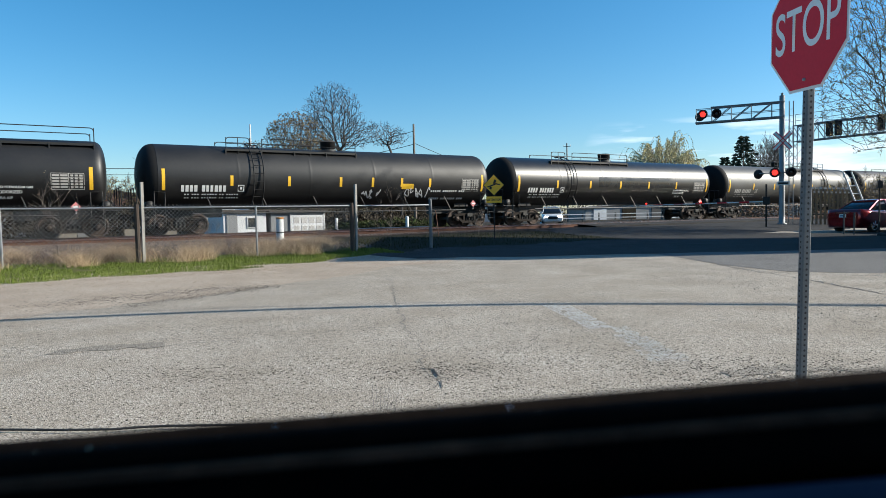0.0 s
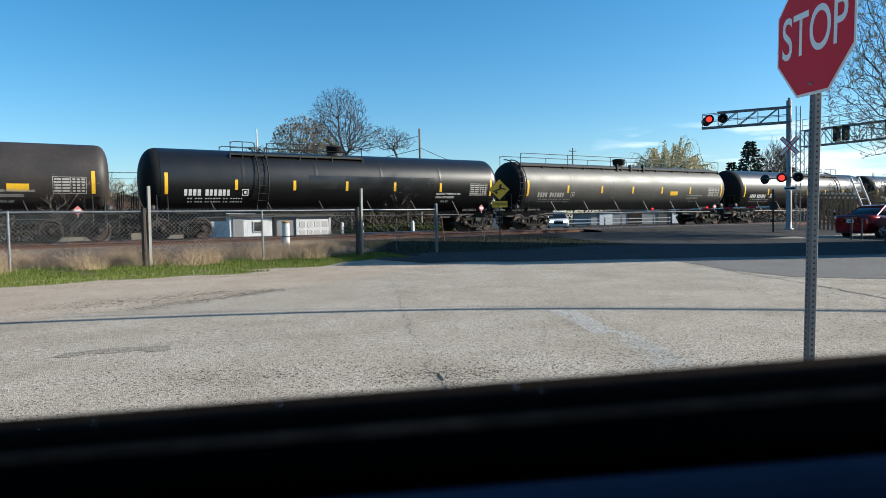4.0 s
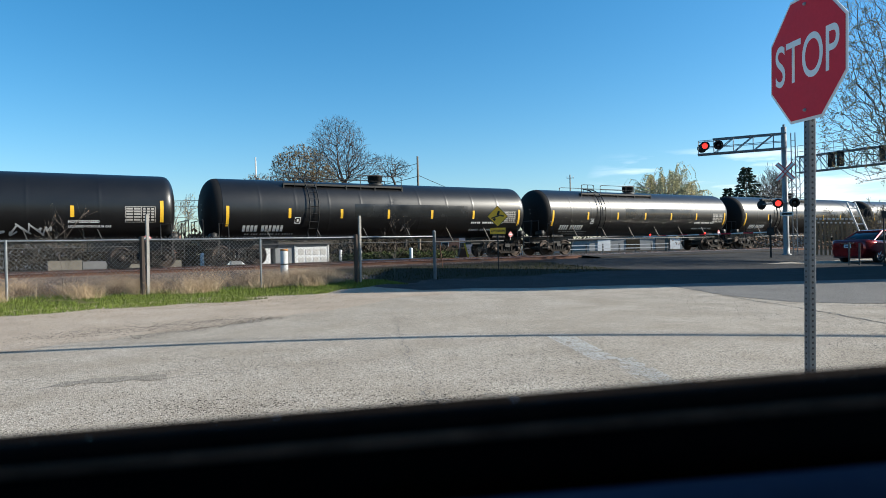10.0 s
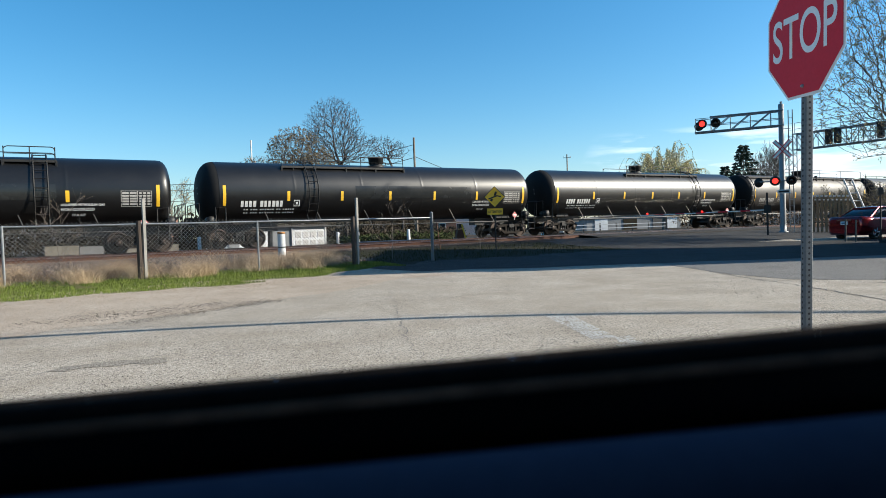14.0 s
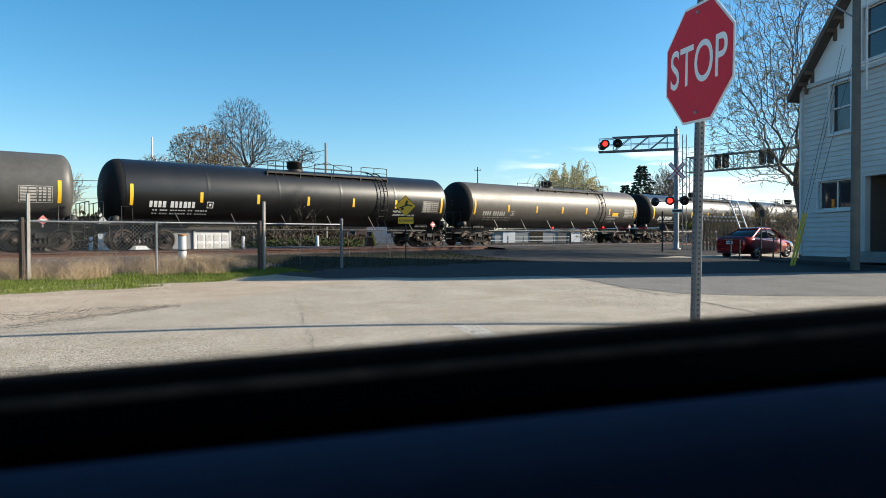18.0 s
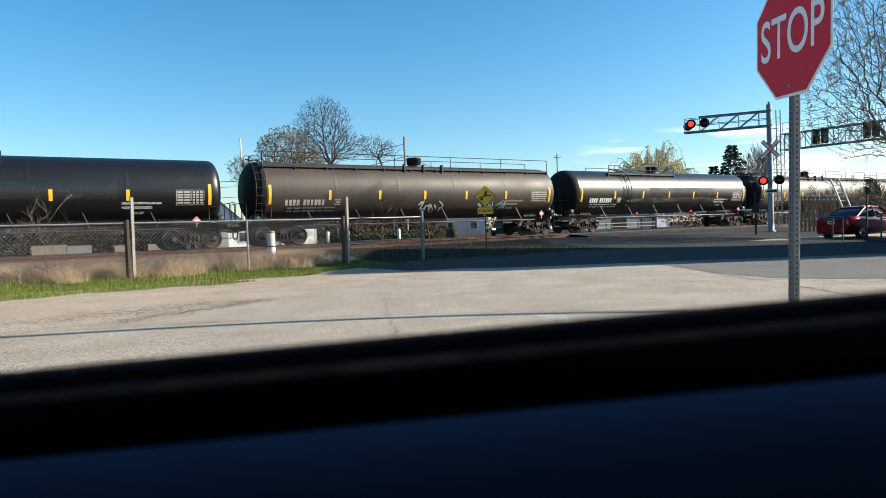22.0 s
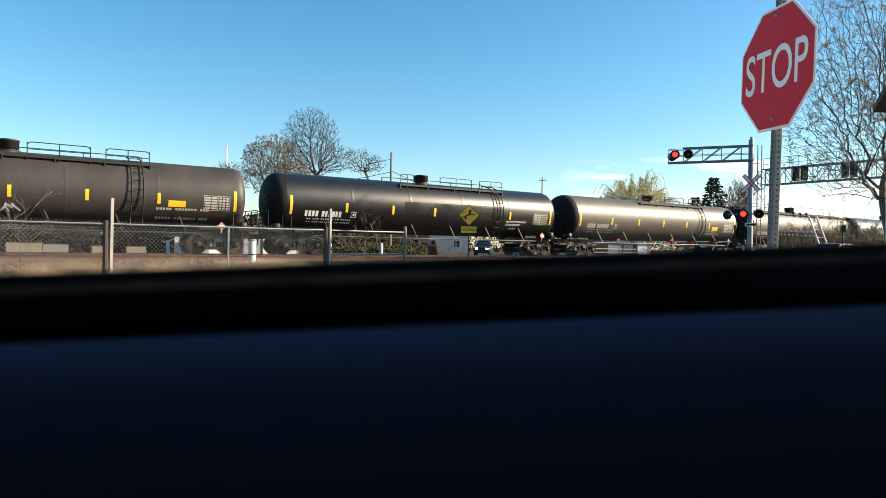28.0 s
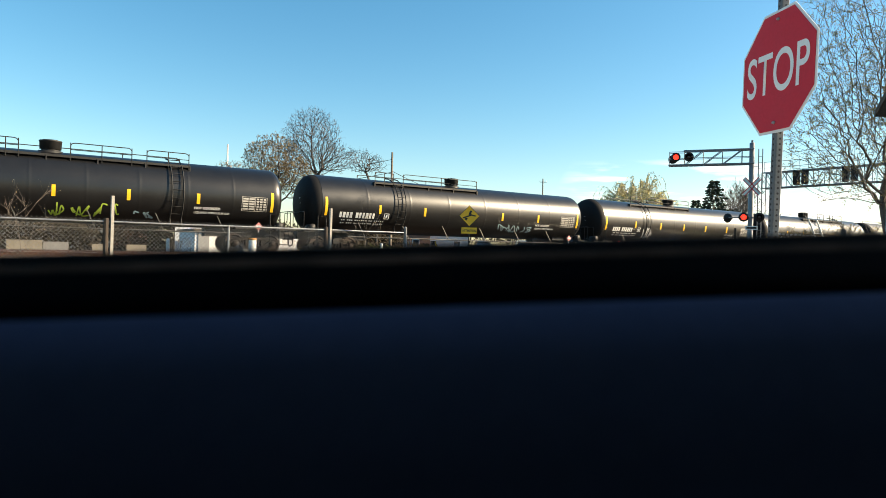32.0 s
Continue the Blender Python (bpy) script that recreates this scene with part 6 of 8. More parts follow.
def crown_tree(at, label, lobes, trunk, n, seed, thin=0.012, bias=0.35, buds=0, bud=0.08, bud_mat=M_BROWNBUD, bark=M_BARKDARK, twigs=3, twig=0.45, gap=0.0):
    """A broad crown: points strewn in egg-shaped lobes (x, z, half width, half height, share) are joined to the trunk by short, direct ways."""
    rnd = random.Random(seed)
    st = Sticks(seed)
    pts = [Vector(p) for p in trunk]
    parent = [i - 1 for i in range(len(pts))]
    way = [0.0]
    for a, b in zip(pts, pts[1:]):
        way.append(way[-1] + (b - a).length)
    total = sum(l[4] for l in lobes)
    cloud = []
    for lx, lz, rx, rz, share in lobes:
        for _ in range(int(n * share / total)):
            while True:
                q = Vector((rnd.uniform(-1, 1), rnd.uniform(-1, 1), rnd.uniform(-1, 1)))
                if gap < q.length < 1:
                    break
            cloud.append((lx + q.x * rx, q.y * rx, lz + q.z * rz))
    c = np.array(cloud)
    best, who = np.full(len(c), 1e9), np.zeros(len(c), int)
    done = np.zeros(len(c), bool)

    def offer(i):
        d = np.sqrt(((c - np.array(pts[i])) ** 2).sum(1)) + bias * way[i]
        better = (d < best) & ~done
        best[better], who[better] = d[better], i

    for i in range(len(pts)):
        offer(i)
    for _ in range(len(c)):
        k = int(np.argmin(np.where(done, 1e12, best)))
        done[k] = True
        p, j = Vector(c[k]), int(who[k])
        way.append(way[j] + (p - pts[j]).length)
        pts.append(p)
        parent.append(j)
        offer(len(pts) - 1)
    tips = [0] * len(pts)
    kids = [0] * len(pts)
    for i in range(len(pts) - 1, 0, -1):
        tips[i] = max(1, tips[i])
        tips[parent[i]] += tips[i]
        kids[parent[i]] += 1
    rad = [thin * max(1, t) ** 0.43 for t in tips]
    for i in range(1, len(pts)):
        j = parent[i]
        if (pts[i] - pts[j]).length < 1e-3:
            continue
        r0 = rad[i] * 1.15 if j >= len(trunk) or i >= len(trunk) else rad[j]
        mid = pts[j].lerp(pts[i], 0.5) + Vector((rnd.uniform(-1, 1), rnd.uniform(-1, 1), rnd.uniform(-1, 1))) * 0.045 * (pts[i] - pts[j]).length
        st.stick([pts[j], mid, pts[i]], r0, rad[i], 6 if rad[i] > 0.05 else 3)
        if kids[i] == 0:
            out = (pts[i] - pts[j]).normalized()
            for _ in range(twigs):
                d = (out + Vector((rnd.uniform(-1, 1), rnd.uniform(-1, 1), rnd.uniform(-0.7, 0.9))) * 0.9).normalized()
                e = pts[i] + d * twig * rnd.uniform(0.4, 1.0)
                st.stick([pts[i], e], thin * 0.8, thin * 0.5, 3)
                for _ in range(buds):
                    st.leaf(pts[i].lerp(e, rnd.uniform(0.2, 1.0)) + Vector((rnd.uniform(-1, 1), rnd.uniform(-1, 1), rnd.uniform(-1, 1))) * 0.05, bud * rnd.uniform(0.6, 1.3))
    t = thing("tree", Matrix.Translation(at), label, "tree")
    part("trunk", st.mesh("trunk", st.v, st.f, bark), None, t)
    if st.lv:
        part("crown", st.mesh("crown", st.lv, st.lf, bud_mat), None, t)["kind"] = "stuff"
    return t


def on(az, dist):
    p = polar(az, dist)
    p.z = ground_z(*sd(p))
    return p


crown_tree(on(-9.15, 62), "tall bare broad-crowned tree behind the tracks", [(0.0, 10.8, 2.6, 2.65, 6), (2.4, 8.9, 1.9, 1.3, 2), (-2.0, 9.4, 1.3, 1.2, 1.2), (0.2, 8.0, 1.6, 1.2, 0.6)], [(1.0, 0, -0.2), (0.95, 0, 3.0), (0.75, 0, 6.0), (0.5, 0, 7.2), (0.25, 0, 8.2), (0.0, 0, 9.2), (-0.05, 0, 10.4)], 2200, 5, thin=0.010, bias=0.5, twigs=4, twig=0.55)
crown_tree(on(-12.35, 59), "rounded tree with brownish spring buds behind the tracks", [(0.0, 7.7, 2.5, 2.6, 5), (1.8, 6.6, 1.8, 1.8, 2)], [(0.3, 0, -0.2), (0.25, 0, 2.0), (0.1, 0, 4.0), (0.0, 0, 5.6)], 2000, 8, thin=0.010, bias=0.5, buds=5, bud=0.10)
crown_tree(on(-15.6, 66), "small budding tree behind the tracks", [(0.0, 7.2, 1.9, 1.4, 1)], [(0, 0, -0.2), (0, 0, 3.0), (0.1, 0, 5.6)], 420, 9, thin=0.012, buds=2, bud=0.1)
crown_tree(on(-4.5, 58), "crooked bare tree leaning beside a wooden pole", [(-0.1, 8.2, 1.5, 1.1, 3), (0.8, 8.0, 1.0, 0.8, 1)], [(1.2, 0, -0.2), (1.1, 0, 3.0), (0.8, 0, 5.4), (0.3, 0, 6.6), (0.0, 0, 7.4)], 380, 12, thin=0.013, bias=0.25, twigs=2)
bare_tree(on(-22.8, 70), 7.6, 14, "thin bare shrub-like tree behind the tracks", leaves=1, split=[7, 6, 5, 4], thin=0.012, trunk=0.5, limb=0.7)
bare_tree(on(-26.5, 72), 6.6, 15, "thin bare shrub-like tree behind the tracks", leaves=1, split=[7, 6, 5, 4], thin=0.012, trunk=0.5, limb=0.7)
bare_tree(on(26.7, 105), 12.6, 17, "grey bare tree beyond the crossing", leaves=0, levels=5, split=[9, 6, 5, 4, 2], angle=(14, 40), thin=0.018, trunk=0.5, limb=0.7, first=0.3, radius=0.018)
crown_tree(on(36.3, 40), "large spreading tree with opening buds behind the house", [(0.0, 11.8, 4.6, 6.0, 5), (-1.4, 6.9, 3.6, 3.2, 2.4), (3.2, 10.5, 4.1, 5.0, 2.4)], [(0.2, 0, -0.2), (0.35, 0, 1.5), (0.1, 0, 2.7), (-0.1, 0, 3.8), (0.1, 0, 5.5), (0.3, 0, 7.3)], 4300, 21, thin=0.0072, bias=0.55, buds=4, bud=0.07, bud_mat=M_BUD, bark=M_BARK, twigs=4, twig=0.6)
for i, (a, d, h) in enumerate(((30.2, 66, 3.6), (31.6, 60, 3.0), (33.2, 70, 4.6), (34.6, 62, 3.6), (29.0, 90, 5.6), (35.8, 58, 3.4))):
    bare_tree(on(a, d), h, 30 + i, "scrubby bare bush beside the tracks", name="bush", leaves=1, leaf=0.12, split=[9, 5, 4, 3], first=0.05, limb=0.9, trunk=0.5, thin=0.014, radius=0.014)
for i, (s, d, h) in enumerate(((0.55, 12.4, 2.45), (-2.3, 12.4, 1.4), (4.6, 12.0, 1.1), (10.45, 12.3, 2.4), (15.5, 10.4, 1.2), (8.2, 11.9, 0.9))):
    bare_tree(place(s, d), h, 50 + i, "leafless sapling among dry weeds by the fence", name="sapling", bark=M_BARK, leaves=1, leaf=0.03, leaf_mat=M_STRAW, split=[6, 4, 3, 2], levels=3, first=0.2, limb=0.6, trunk=0.8, thin=0.004, radius=0.006)


def spruce(at, h, seed):
    rnd = random.Random(seed)
    st = Sticks(seed)
    st.stick([Vector((0, 0, 0)), Vector((0, 0, h * 0.5)), Vector((0, 0, h))], 0.16, 0.02, 6)
    z = 0.9
    while z < h:
        f = 1 - z / h
        reach = (0.3 + 4.3 * f ** 0.85) * rnd.uniform(0.75, 1.1)
        for k in range(8):
            a = k * 0.785 + rnd.uniform(-0.3, 0.3)
            rr = reach * rnd.uniform(0.65, 1.1)
            tip = Vector((math.cos(a) * rr, math.sin(a) * rr, z - rr * 0.22))
            st.stick([Vector((0, 0, z)), Vector((tip.x * 0.6, tip.y * 0.6, z - rr * 0.2)), tip], 0.03, 0.01, 3)
            for j in range(int(10 + 14 * f)):
                t = rnd.uniform(0.2, 1.0)
                p = Vector((tip.x * t, tip.y * t, z - rr * 0.22 * t))
                st.leaf(p, rnd.uniform(0.25, 0.5), Vector((math.cos(a) + rnd.uniform(-0.9, 0.9), math.sin(a) + rnd.uniform(-0.9, 0.9), rnd.uniform(-0.8, 0.1))))
        z += 0.30 + 0.25 * f
    t = thing("spruce", Matrix.Translation(at), "dark green conical spruce beyond the crossing", "conifer")
    part("trunk", st.mesh("trunk", st.v, st.f, M_BARK), None, t)
    part("crown", st.mesh("crown", st.lv, st.lf, M_SPRUCE), None, t)["kind"] = "stuff"


spruce(on(24.74, 92), 10.4, 3)
spruce(on(23.4, 98), 8.4, 4)


def willow(at, h, wide, seed):
    rnd = random.Random(seed)
    st = Sticks(seed)
    st.stick([Vector((0, 0, -0.1)), Vector((0.1, 0, h * 0.22)), Vector((0, 0.1, h * 0.45))], 0.4, 0.25, 8)
    for k in range(34):
        a = rnd.uniform(0, 6.28)
        r = wide * 0.5 * math.sqrt(rnd.uniform(0.05, 1)) * 0.9
        top = Vector((math.cos(a) * r, math.sin(a) * r, h * (1.0 - 0.42 * (r / (wide * 0.5)) ** 2) * rnd.uniform(0.82, 1.0)))
        mid = Vector((top.x * 0.4, top.y * 0.4, h * 0.6))
        st.stick([Vector((0, 0, h * 0.38)), mid, top], 0.1, 0.02, 4)
        for j in range(26):
            f = rnd.uniform(0.35, 1)
            p = mid.lerp(top, f)
            out = Vector((math.cos(a) + rnd.uniform(-1, 1), math.sin(a) + rnd.uniform(-1, 1), 0.2)) * rnd.uniform(0.3, 1.1)
            ln = rnd.uniform(1.2, 3.4)
            strand = [p, p + out * 0.6 + Vector((0, 0, 0.1)), p + out + Vector((0, 0, -ln * 0.45)), p + out * 1.1 + Vector((0, 0, -ln))]
            st.stick(strand, 0.012, 0.008, 3)
            for q in range(20):
                t = rnd.uniform(0, 2.99)
                i = int(t)
                st.leaf(strand[i].lerp(strand[i + 1], t - i), rnd.uniform(0.10, 0.22), Vector((rnd.uniform(-0.7, 0.3), rnd.uniform(-0.5, 0.5), -1)))
    t = thing("willow", Matrix.Translation(at), "pale yellow weeping willow in spring leaf beyond the crossing", "tree")
    part("trunk", st.mesh("trunk", st.v, st.f, M_BARK), None, t)
    part("crown", st.mesh("crown", st.lv, st.lf, M_WILLOW), None, t)["kind"] = "stuff"


willow(on(18.7, 98), 12.9, 12.5, 6)


def hedge(s0, s1, d, h, deep, n, seed, label, mat=M_BUSH, leaf=0.3):
    rnd = random.Random(seed)
    st = Sticks(seed)
    for i in range(n):
        s = rnd.uniform(s0, s1)
        top = h * (0.55 + 0.45 * abs(noise.noise(Vector((s * 0.3, d, 0.5)))) * 2)
        st.leaf(place(s, d + rnd.uniform(-deep, deep), rnd.uniform(0, 1) ** 0.7 * top), leaf * rnd.uniform(0.6, 1.5))
    ob = new("hedge", st.mesh("hedge", st.lv, st.lf, mat))
    return tagged(ob, label, "shrubs", kind="stuff")


hedge(19.4, 30, -14, 1.0, 2.5, 2600, 71, "low tangled green shrubs behind the tracks", M_BUSH, 0.16)
hedge(14.0, 32, -17, 1.5, 2.0, 6000, 77, "dark bare brush behind the tracks", M_BRUSH, 0.2)
hedge(-200, 400, -75, 4.6, 8, 30000, 73, "far belt of bare trees and shrubs", M_BRUSH, 0.55)
hedge(54, 130, -9, 2.0, 3, 12000, 74, "dry scrub along the tracks", M_WEED, 0.18)
hedge(49, 64, 6.6, 0.9, 1.6, 6000, 75, "dry weeds at the trackside", M_WEED, 0.12)


# ---- grass and weeds ----
def blades(name, count, seed, where, tall, wide, mat, label, bend=0.5):
    rnd = random.Random(seed)
    v, f = [], []
    for i in range(count):
        p = where(rnd)
        if p is None:
            continue
        h = rnd.uniform(*tall)
        a = rnd.uniform(0, 6.28)
        side = Vector((math.cos(a), math.sin(a), 0)) * wide
        lean = Vector((rnd.uniform(-1, 1), rnd.uniform(-1, 1), 0)) * h * bend
        b = len(v)
        v += [p - side, p + side, p + lean * 0.4 + side * 0.7 + Vector((0, 0, h * 0.6)), p + lean * 0.4 - side * 0.7 + Vector((0, 0, h * 0.6)), p + lean + Vector((0, 0, h))]
        f += [(b, b + 1, b + 2, b + 3), (b + 3, b + 2, b + 4)]
    me = bpy.data.meshes.new(name)
    me.from_pydata(v, [], f)
    me.materials.append(mat)
    tagged(new(name, me), label, "grass", kind="stuff")


def verge(rnd):
    s = rnd.uniform(-26, 9.6)
    d = rnd.uniform(12.9, 16.85 - 2.2 * smooth(3.5, 9.6, s)) + 0.5 * noise.noise(Vector((s * 0.9, 16.8, 3.3)))
    if noise.noise(Vector((s * 0.7, d * 0.9, 2))) < -0.42:
        return None
    return place(s, d, 0.0)


blades("grass", 125000, 81, verge, (0.02, 0.075), 0.006, M_GRASS, "short fresh green grass along the fence")
blades("tall_grass", 6000, 82, lambda r: place(r.uniform(-24, 9.0), r.gauss(13.6, 0.3), 0.0), (0.06, 0.16), 0.005, M_GRASS, "taller green grass tufts at the foot of the fence")


def weeds(rnd):
    s, d = rnd.uniform(-28, 9), 13.6 - abs(rnd.gauss(0, 1.5))
    if noise.noise(Vector((s * 0.55, d * 0.6, 9))) < 0.1 + 0.35 * smooth(7, 10, s):
        return None
    return place(s, d, 0.0)


blades("dead_weeds", 11000, 85, weeds, (0.12, 0.5), 0.0035, M_WEED, "brown dead weeds along the fence", 0.9)
blades("dry_weeds", 7000, 83, weeds, (0.15, 0.7), 0.003, M_STRAW, "dry straw-coloured weeds along the fence", 1.1)
def clumps(seed, n, s0, s1, d0, d1, spread):
    """Places blades in separate tufts."""
    rnd0 = random.Random(seed)
    tufts = [(rnd0.uniform(s0, s1), d1 - (d1 - d0) * rnd0.random() ** 1.4, rnd0.uniform(0.5, 1.5)) for _ in range(n)]

    def where(rnd):
        s, d, k = rnd.choice(tufts)
        return place(s + rnd.gauss(0, spread * k), d + rnd.gauss(0, spread * 0.7 * k), 0.0)
    return where


blades("straw_tufts", 46000, 86, clumps(5, 95, -27, 8.5, 11.8, 13.9, 0.2), (0.08, 0.52), 0.003, M_STRAW, "pale straw tufts at the fence", 1.5)
blades("scrub_tufts", 12000, 87, clumps(6, 60, -27, 9.5, 10.4, 13.4, 0.28), (0.10, 0.42), 0.0035, M_WEED, "brown scrub tufts behind the fence", 1.8)
# weeds on the shade-coloured soil, their shade painted in too
blades("trackside_weeds", 4000, 84, lambda r: place(r.uniform(7.5, 20), r.uniform(9.0, 13.8), 0.0), (0.03, 0.12), 0.008, M_SHADEWEED, "green weeds near the crossing, coloured dark as shade")

# ---- marks on the asphalt ----
def ribbon(name, pts, width, mat, label, lift=0.006, jag=0.05, seed=0, gaps=0.0):
    rnd = random.Random(seed)
    fine = []
    for (x0, y0), (x1, y1) in zip(pts, pts[1:]):
        n = max(2, int(math.hypot(x1 - x0, y1 - y0) / 0.12))
        for i in range(n):
            fine.append(Vector((x0 + (x1 - x0) * i / n + rnd.uniform(-jag, jag), y0 + (y1 - y0) * i / n + rnd.uniform(-jag, jag), 0)))
    fine.append(Vector((*pts[-1], 0)))
    bm = bmesh.new()
    rows = []
    for i, p in enumerate(fine):
        d = (fine[min(i + 1, len(fine) - 1)] - fine[max(i - 1, 0)]).normalized()
        w = Vector((-d.y, d.x, 0)) * width * rnd.uniform(0.3, 1.0)
        row = []
        for q in (p - w, p + w):
            q.z = ground_z(*sd(q)) + lift
            row.append(bm.verts.new(q))
        rows.append(row)
    for a, b in zip(rows, rows[1:]):
        if rnd.random() >= gaps:
            bm.faces.new((a[0], a[1], b[1], b[0]))
    tagged(part(name, bm, mat), label, "road mark", kind="structure")


ribbon("crack_1", [(-1.14, 13.1), (-0.73, 9.7), (-0.6, 8.3), (-0.38, 6.6), (-0.21, 5.7), (-0.15, 5.0), (-0.08, 4.65), (-0.02, 4.3)], 0.006, M_CRACK, "jagged dark crack in the asphalt", seed=1)
ribbon("crack_2", [(6.1, 16.3), (5.9, 14.0), (5.88, 12.4), (6.35, 11.5), (7.35, 10.8), (9.5, 10.2)], 0.022, M_CRACK, "dark crack in the asphalt", seed=2)
ribbon("crack_3", [(5.88, 12.4), (5.92, 10.7), (5.83, 9.2), (5.77, 8.5), (6.3, 7.6)], 0.022, M_CRACK, "dark crack in the asphalt", seed=3)
ribbon("crack_4", [(-0.27, 4.82), (-0.18, 4.84), (-0.1, 4.84), (-0.05, 4.6)], 0.010, M_CABLE, "broken edge of a small pothole", jag=0.022, seed=4)
ribbon("crack_6", [(-0.06, 4.72), (-0.03, 4.6), (0.02, 4.5)], 0.008, M_CABLE, "broken dark edge of a small pothole", jag=0.02, seed=8)
ribbon("crack_5", [(-2.6, 5.9), (-1.6, 6.4), (-0.6, 6.7)], 0.008, M_CRACK, "thin crack in the asphalt", seed=5)
ribbon("crack_7", [(-5.4, 8.5), (-4.36, 8.82), (-4.13, 9.05), (-4.14, 9.45), (-3.69, 9.68), (-3.52, 10.27), (-3.24, 10.92), (-2.82, 11.66)], 0.012, M_CRACK, "broken edge of the asphalt", jag=0.07, seed=11, gaps=0.5)
ribbon("crack_8", [(-5.9, 10.3), (-5.17, 10.79), (-4.65, 11.1), (-3.94, 11.22), (-3.4, 11.9)], 0.013, M_CRACK, "broken edge of the asphalt", jag=0.10, seed=12, gaps=0.6)
ribbon("crack_9", [(-3.9, 5.2), (-3.62, 5.43), (-3.43, 5.75), (-3.11, 6.1), (-2.52, 6.38), (-2.0, 6.5)], 0.007, M_CRACK, "thin crack in the asphalt", jag=0.03, seed=13, gaps=0.35)
for i in range(7):
    ribbon("scratch", [(-0.50 + 0.033 * i, 4.42 - 0.03 * i), (-0.43 + 0.022 * i, 3.86 - 0.02 * i)], 0.0018, M_CRACK, "fine parallel scratches in the asphalt", jag=0.004, seed=20 + i)
# thin black tube drawn as a wavy line along the ground
dark_line = thing("ground_line", Matrix.Identity(4), "thin black line along the asphalt", "cable")
bm = bmesh.new()
tube(bm, [(-7.0, 3.7, 0.008), (-4.0, 3.62, 0.008), (-2.46, 3.57, 0.008), (-2.13, 3.54, 0.008), (-1.82, 3.53, 0.008), (-1.68, 3.56, 0.008), (-1.52, 3.57, 0.008), (-1.09, 3.56, 0.008), (-0.6, 3.55, 0.008)], 0.007, 5)
part("sheath", bm, M_CABLE, dark_line)
ribbon("patch_1", [(-3.5, 5.75), (-3.1, 5.9), (-2.6, 6.05)], 0.17, M_PATCH, "darker worn patch in the asphalt", jag=0.05, lift=0.004, seed=6)
ribbon("patch_2", [(1.95, 4.5), (2.5, 4.6), (3.1, 4.4)], 0.12, M_PATCH, "darker gritty patch in the asphalt", jag=0.05, lift=0.004, seed=7)


def painted(name, pts, seed, worn):
    """A painted quad worn down to scattered flakes."""
    rnd = random.Random(seed)
    a, b, c, d = [Vector((x, y, 0)) for x, y in pts]
    nv, nu = max(4, int((a - d).length / 0.019)), max(3, int((a - b).length / 0.018))
    bm = bmesh.new()
    for i in range(nv):
        for j in range(nu):
            f, g = (i + 0.5) / nv, (j + 0.5) / nu
            p = a.lerp(b, g).lerp(d.lerp(c, g), f)
            keep = noise.noise(Vector((p.x * 9, p.y * 6, seed))) * 0.5 + 0.5
            edge = min(g, 1 - g, f * 4, (1 - f) * 4)
            if keep < worn + 0.28 * max(0, 0.2 - edge) * 5 * rnd.random() or rnd.random() < 0.25:
                continue
            r, turn = rnd.uniform(0.008, 0.0155), rnd.uniform(0, 1.6)
            q = []
            for k in range(5):
                e = p + Vector((math.cos(turn + k * 1.257), math.sin(turn + k * 1.257), 0)) * r * rnd.uniform(0.7, 1.15)
                e.z = ground_z(*sd(e)) + 0.0025 + 0.0002 * ((i * 7 + j * 3) % 4)
                q.append(bm.verts.new(e))
            bm.faces.new(q)
    tagged(part(name, bm, M_PAINTLINE), "worn white stop line painted on the asphalt", "road marking", kind="structure")


painted("stop_line_1", [(1.23, 8.13), (1.56, 8.06), (1.68, 6.40), (1.42, 6.36)], 1, 0.26)
painted("stop_line_2", [(1.57, 6.52), (1.82, 6.49), (1.90, 4.86), (1.55, 4.90)], 2, 0.36)
painted("paint_fleck", [(1.46, 4.26), (1.54, 4.29), (1.58, 4.19), (1.48, 4.17)], 3, 0.6)

# patches of asphalt crumbs with their shadows put into the colour
verts, faces = [], []
rnd = random.Random(95)
for x0, y0, x1, y1, wide, count in ((-5.8, 9.3, -3.4, 11.3, 0.35, 1500), (-4.4, 8.9, -2.9, 11.4, 0.15, 700), (1.5, 4.55, 3.3, 4.45, 0.28, 1500), (-0.5, 4.75, 0.5, 4.8, 0.14, 600), (-2.6, 4.7, -0.8, 4.9, 0.3, 900)):
    for i in range(count):
        f = rnd.random()
        p = Vector((x0 + (x1 - x0) * f + rnd.gauss(0, wide), y0 + (y1 - y0) * f + rnd.gauss(0, wide), 0))
        p.z = ground_z(*sd(p)) + 0.004
        r = rnd.uniform(0.003, 0.009) * (0.4 + p.y * 0.1)
        b, a = len(verts), rnd.uniform(0, 6.28)
        for k in range(4):
            verts.append(p + Vector((math.cos(a + k * 1.57) * r * rnd.uniform(0.8, 1.7), math.sin(a + k * 1.57) * r, 0)))
        verts.append(p + Vector((0, 0, r * 0.5)))
        faces += [(b, b + 1, b + 4), (b + 1, b + 2, b + 4), (b + 2, b + 3, b + 4), (b + 3, b, b + 4)]
me = bpy.data.meshes.new("dark_grit")
me.from_pydata(verts, [], faces)
me.materials.append(M_SHADOWGRIT)
tagged(new("dark_grit", me), "crumbs of broken asphalt lying in patches, coloured dark for their shadows", "gravel", kind="stuff")

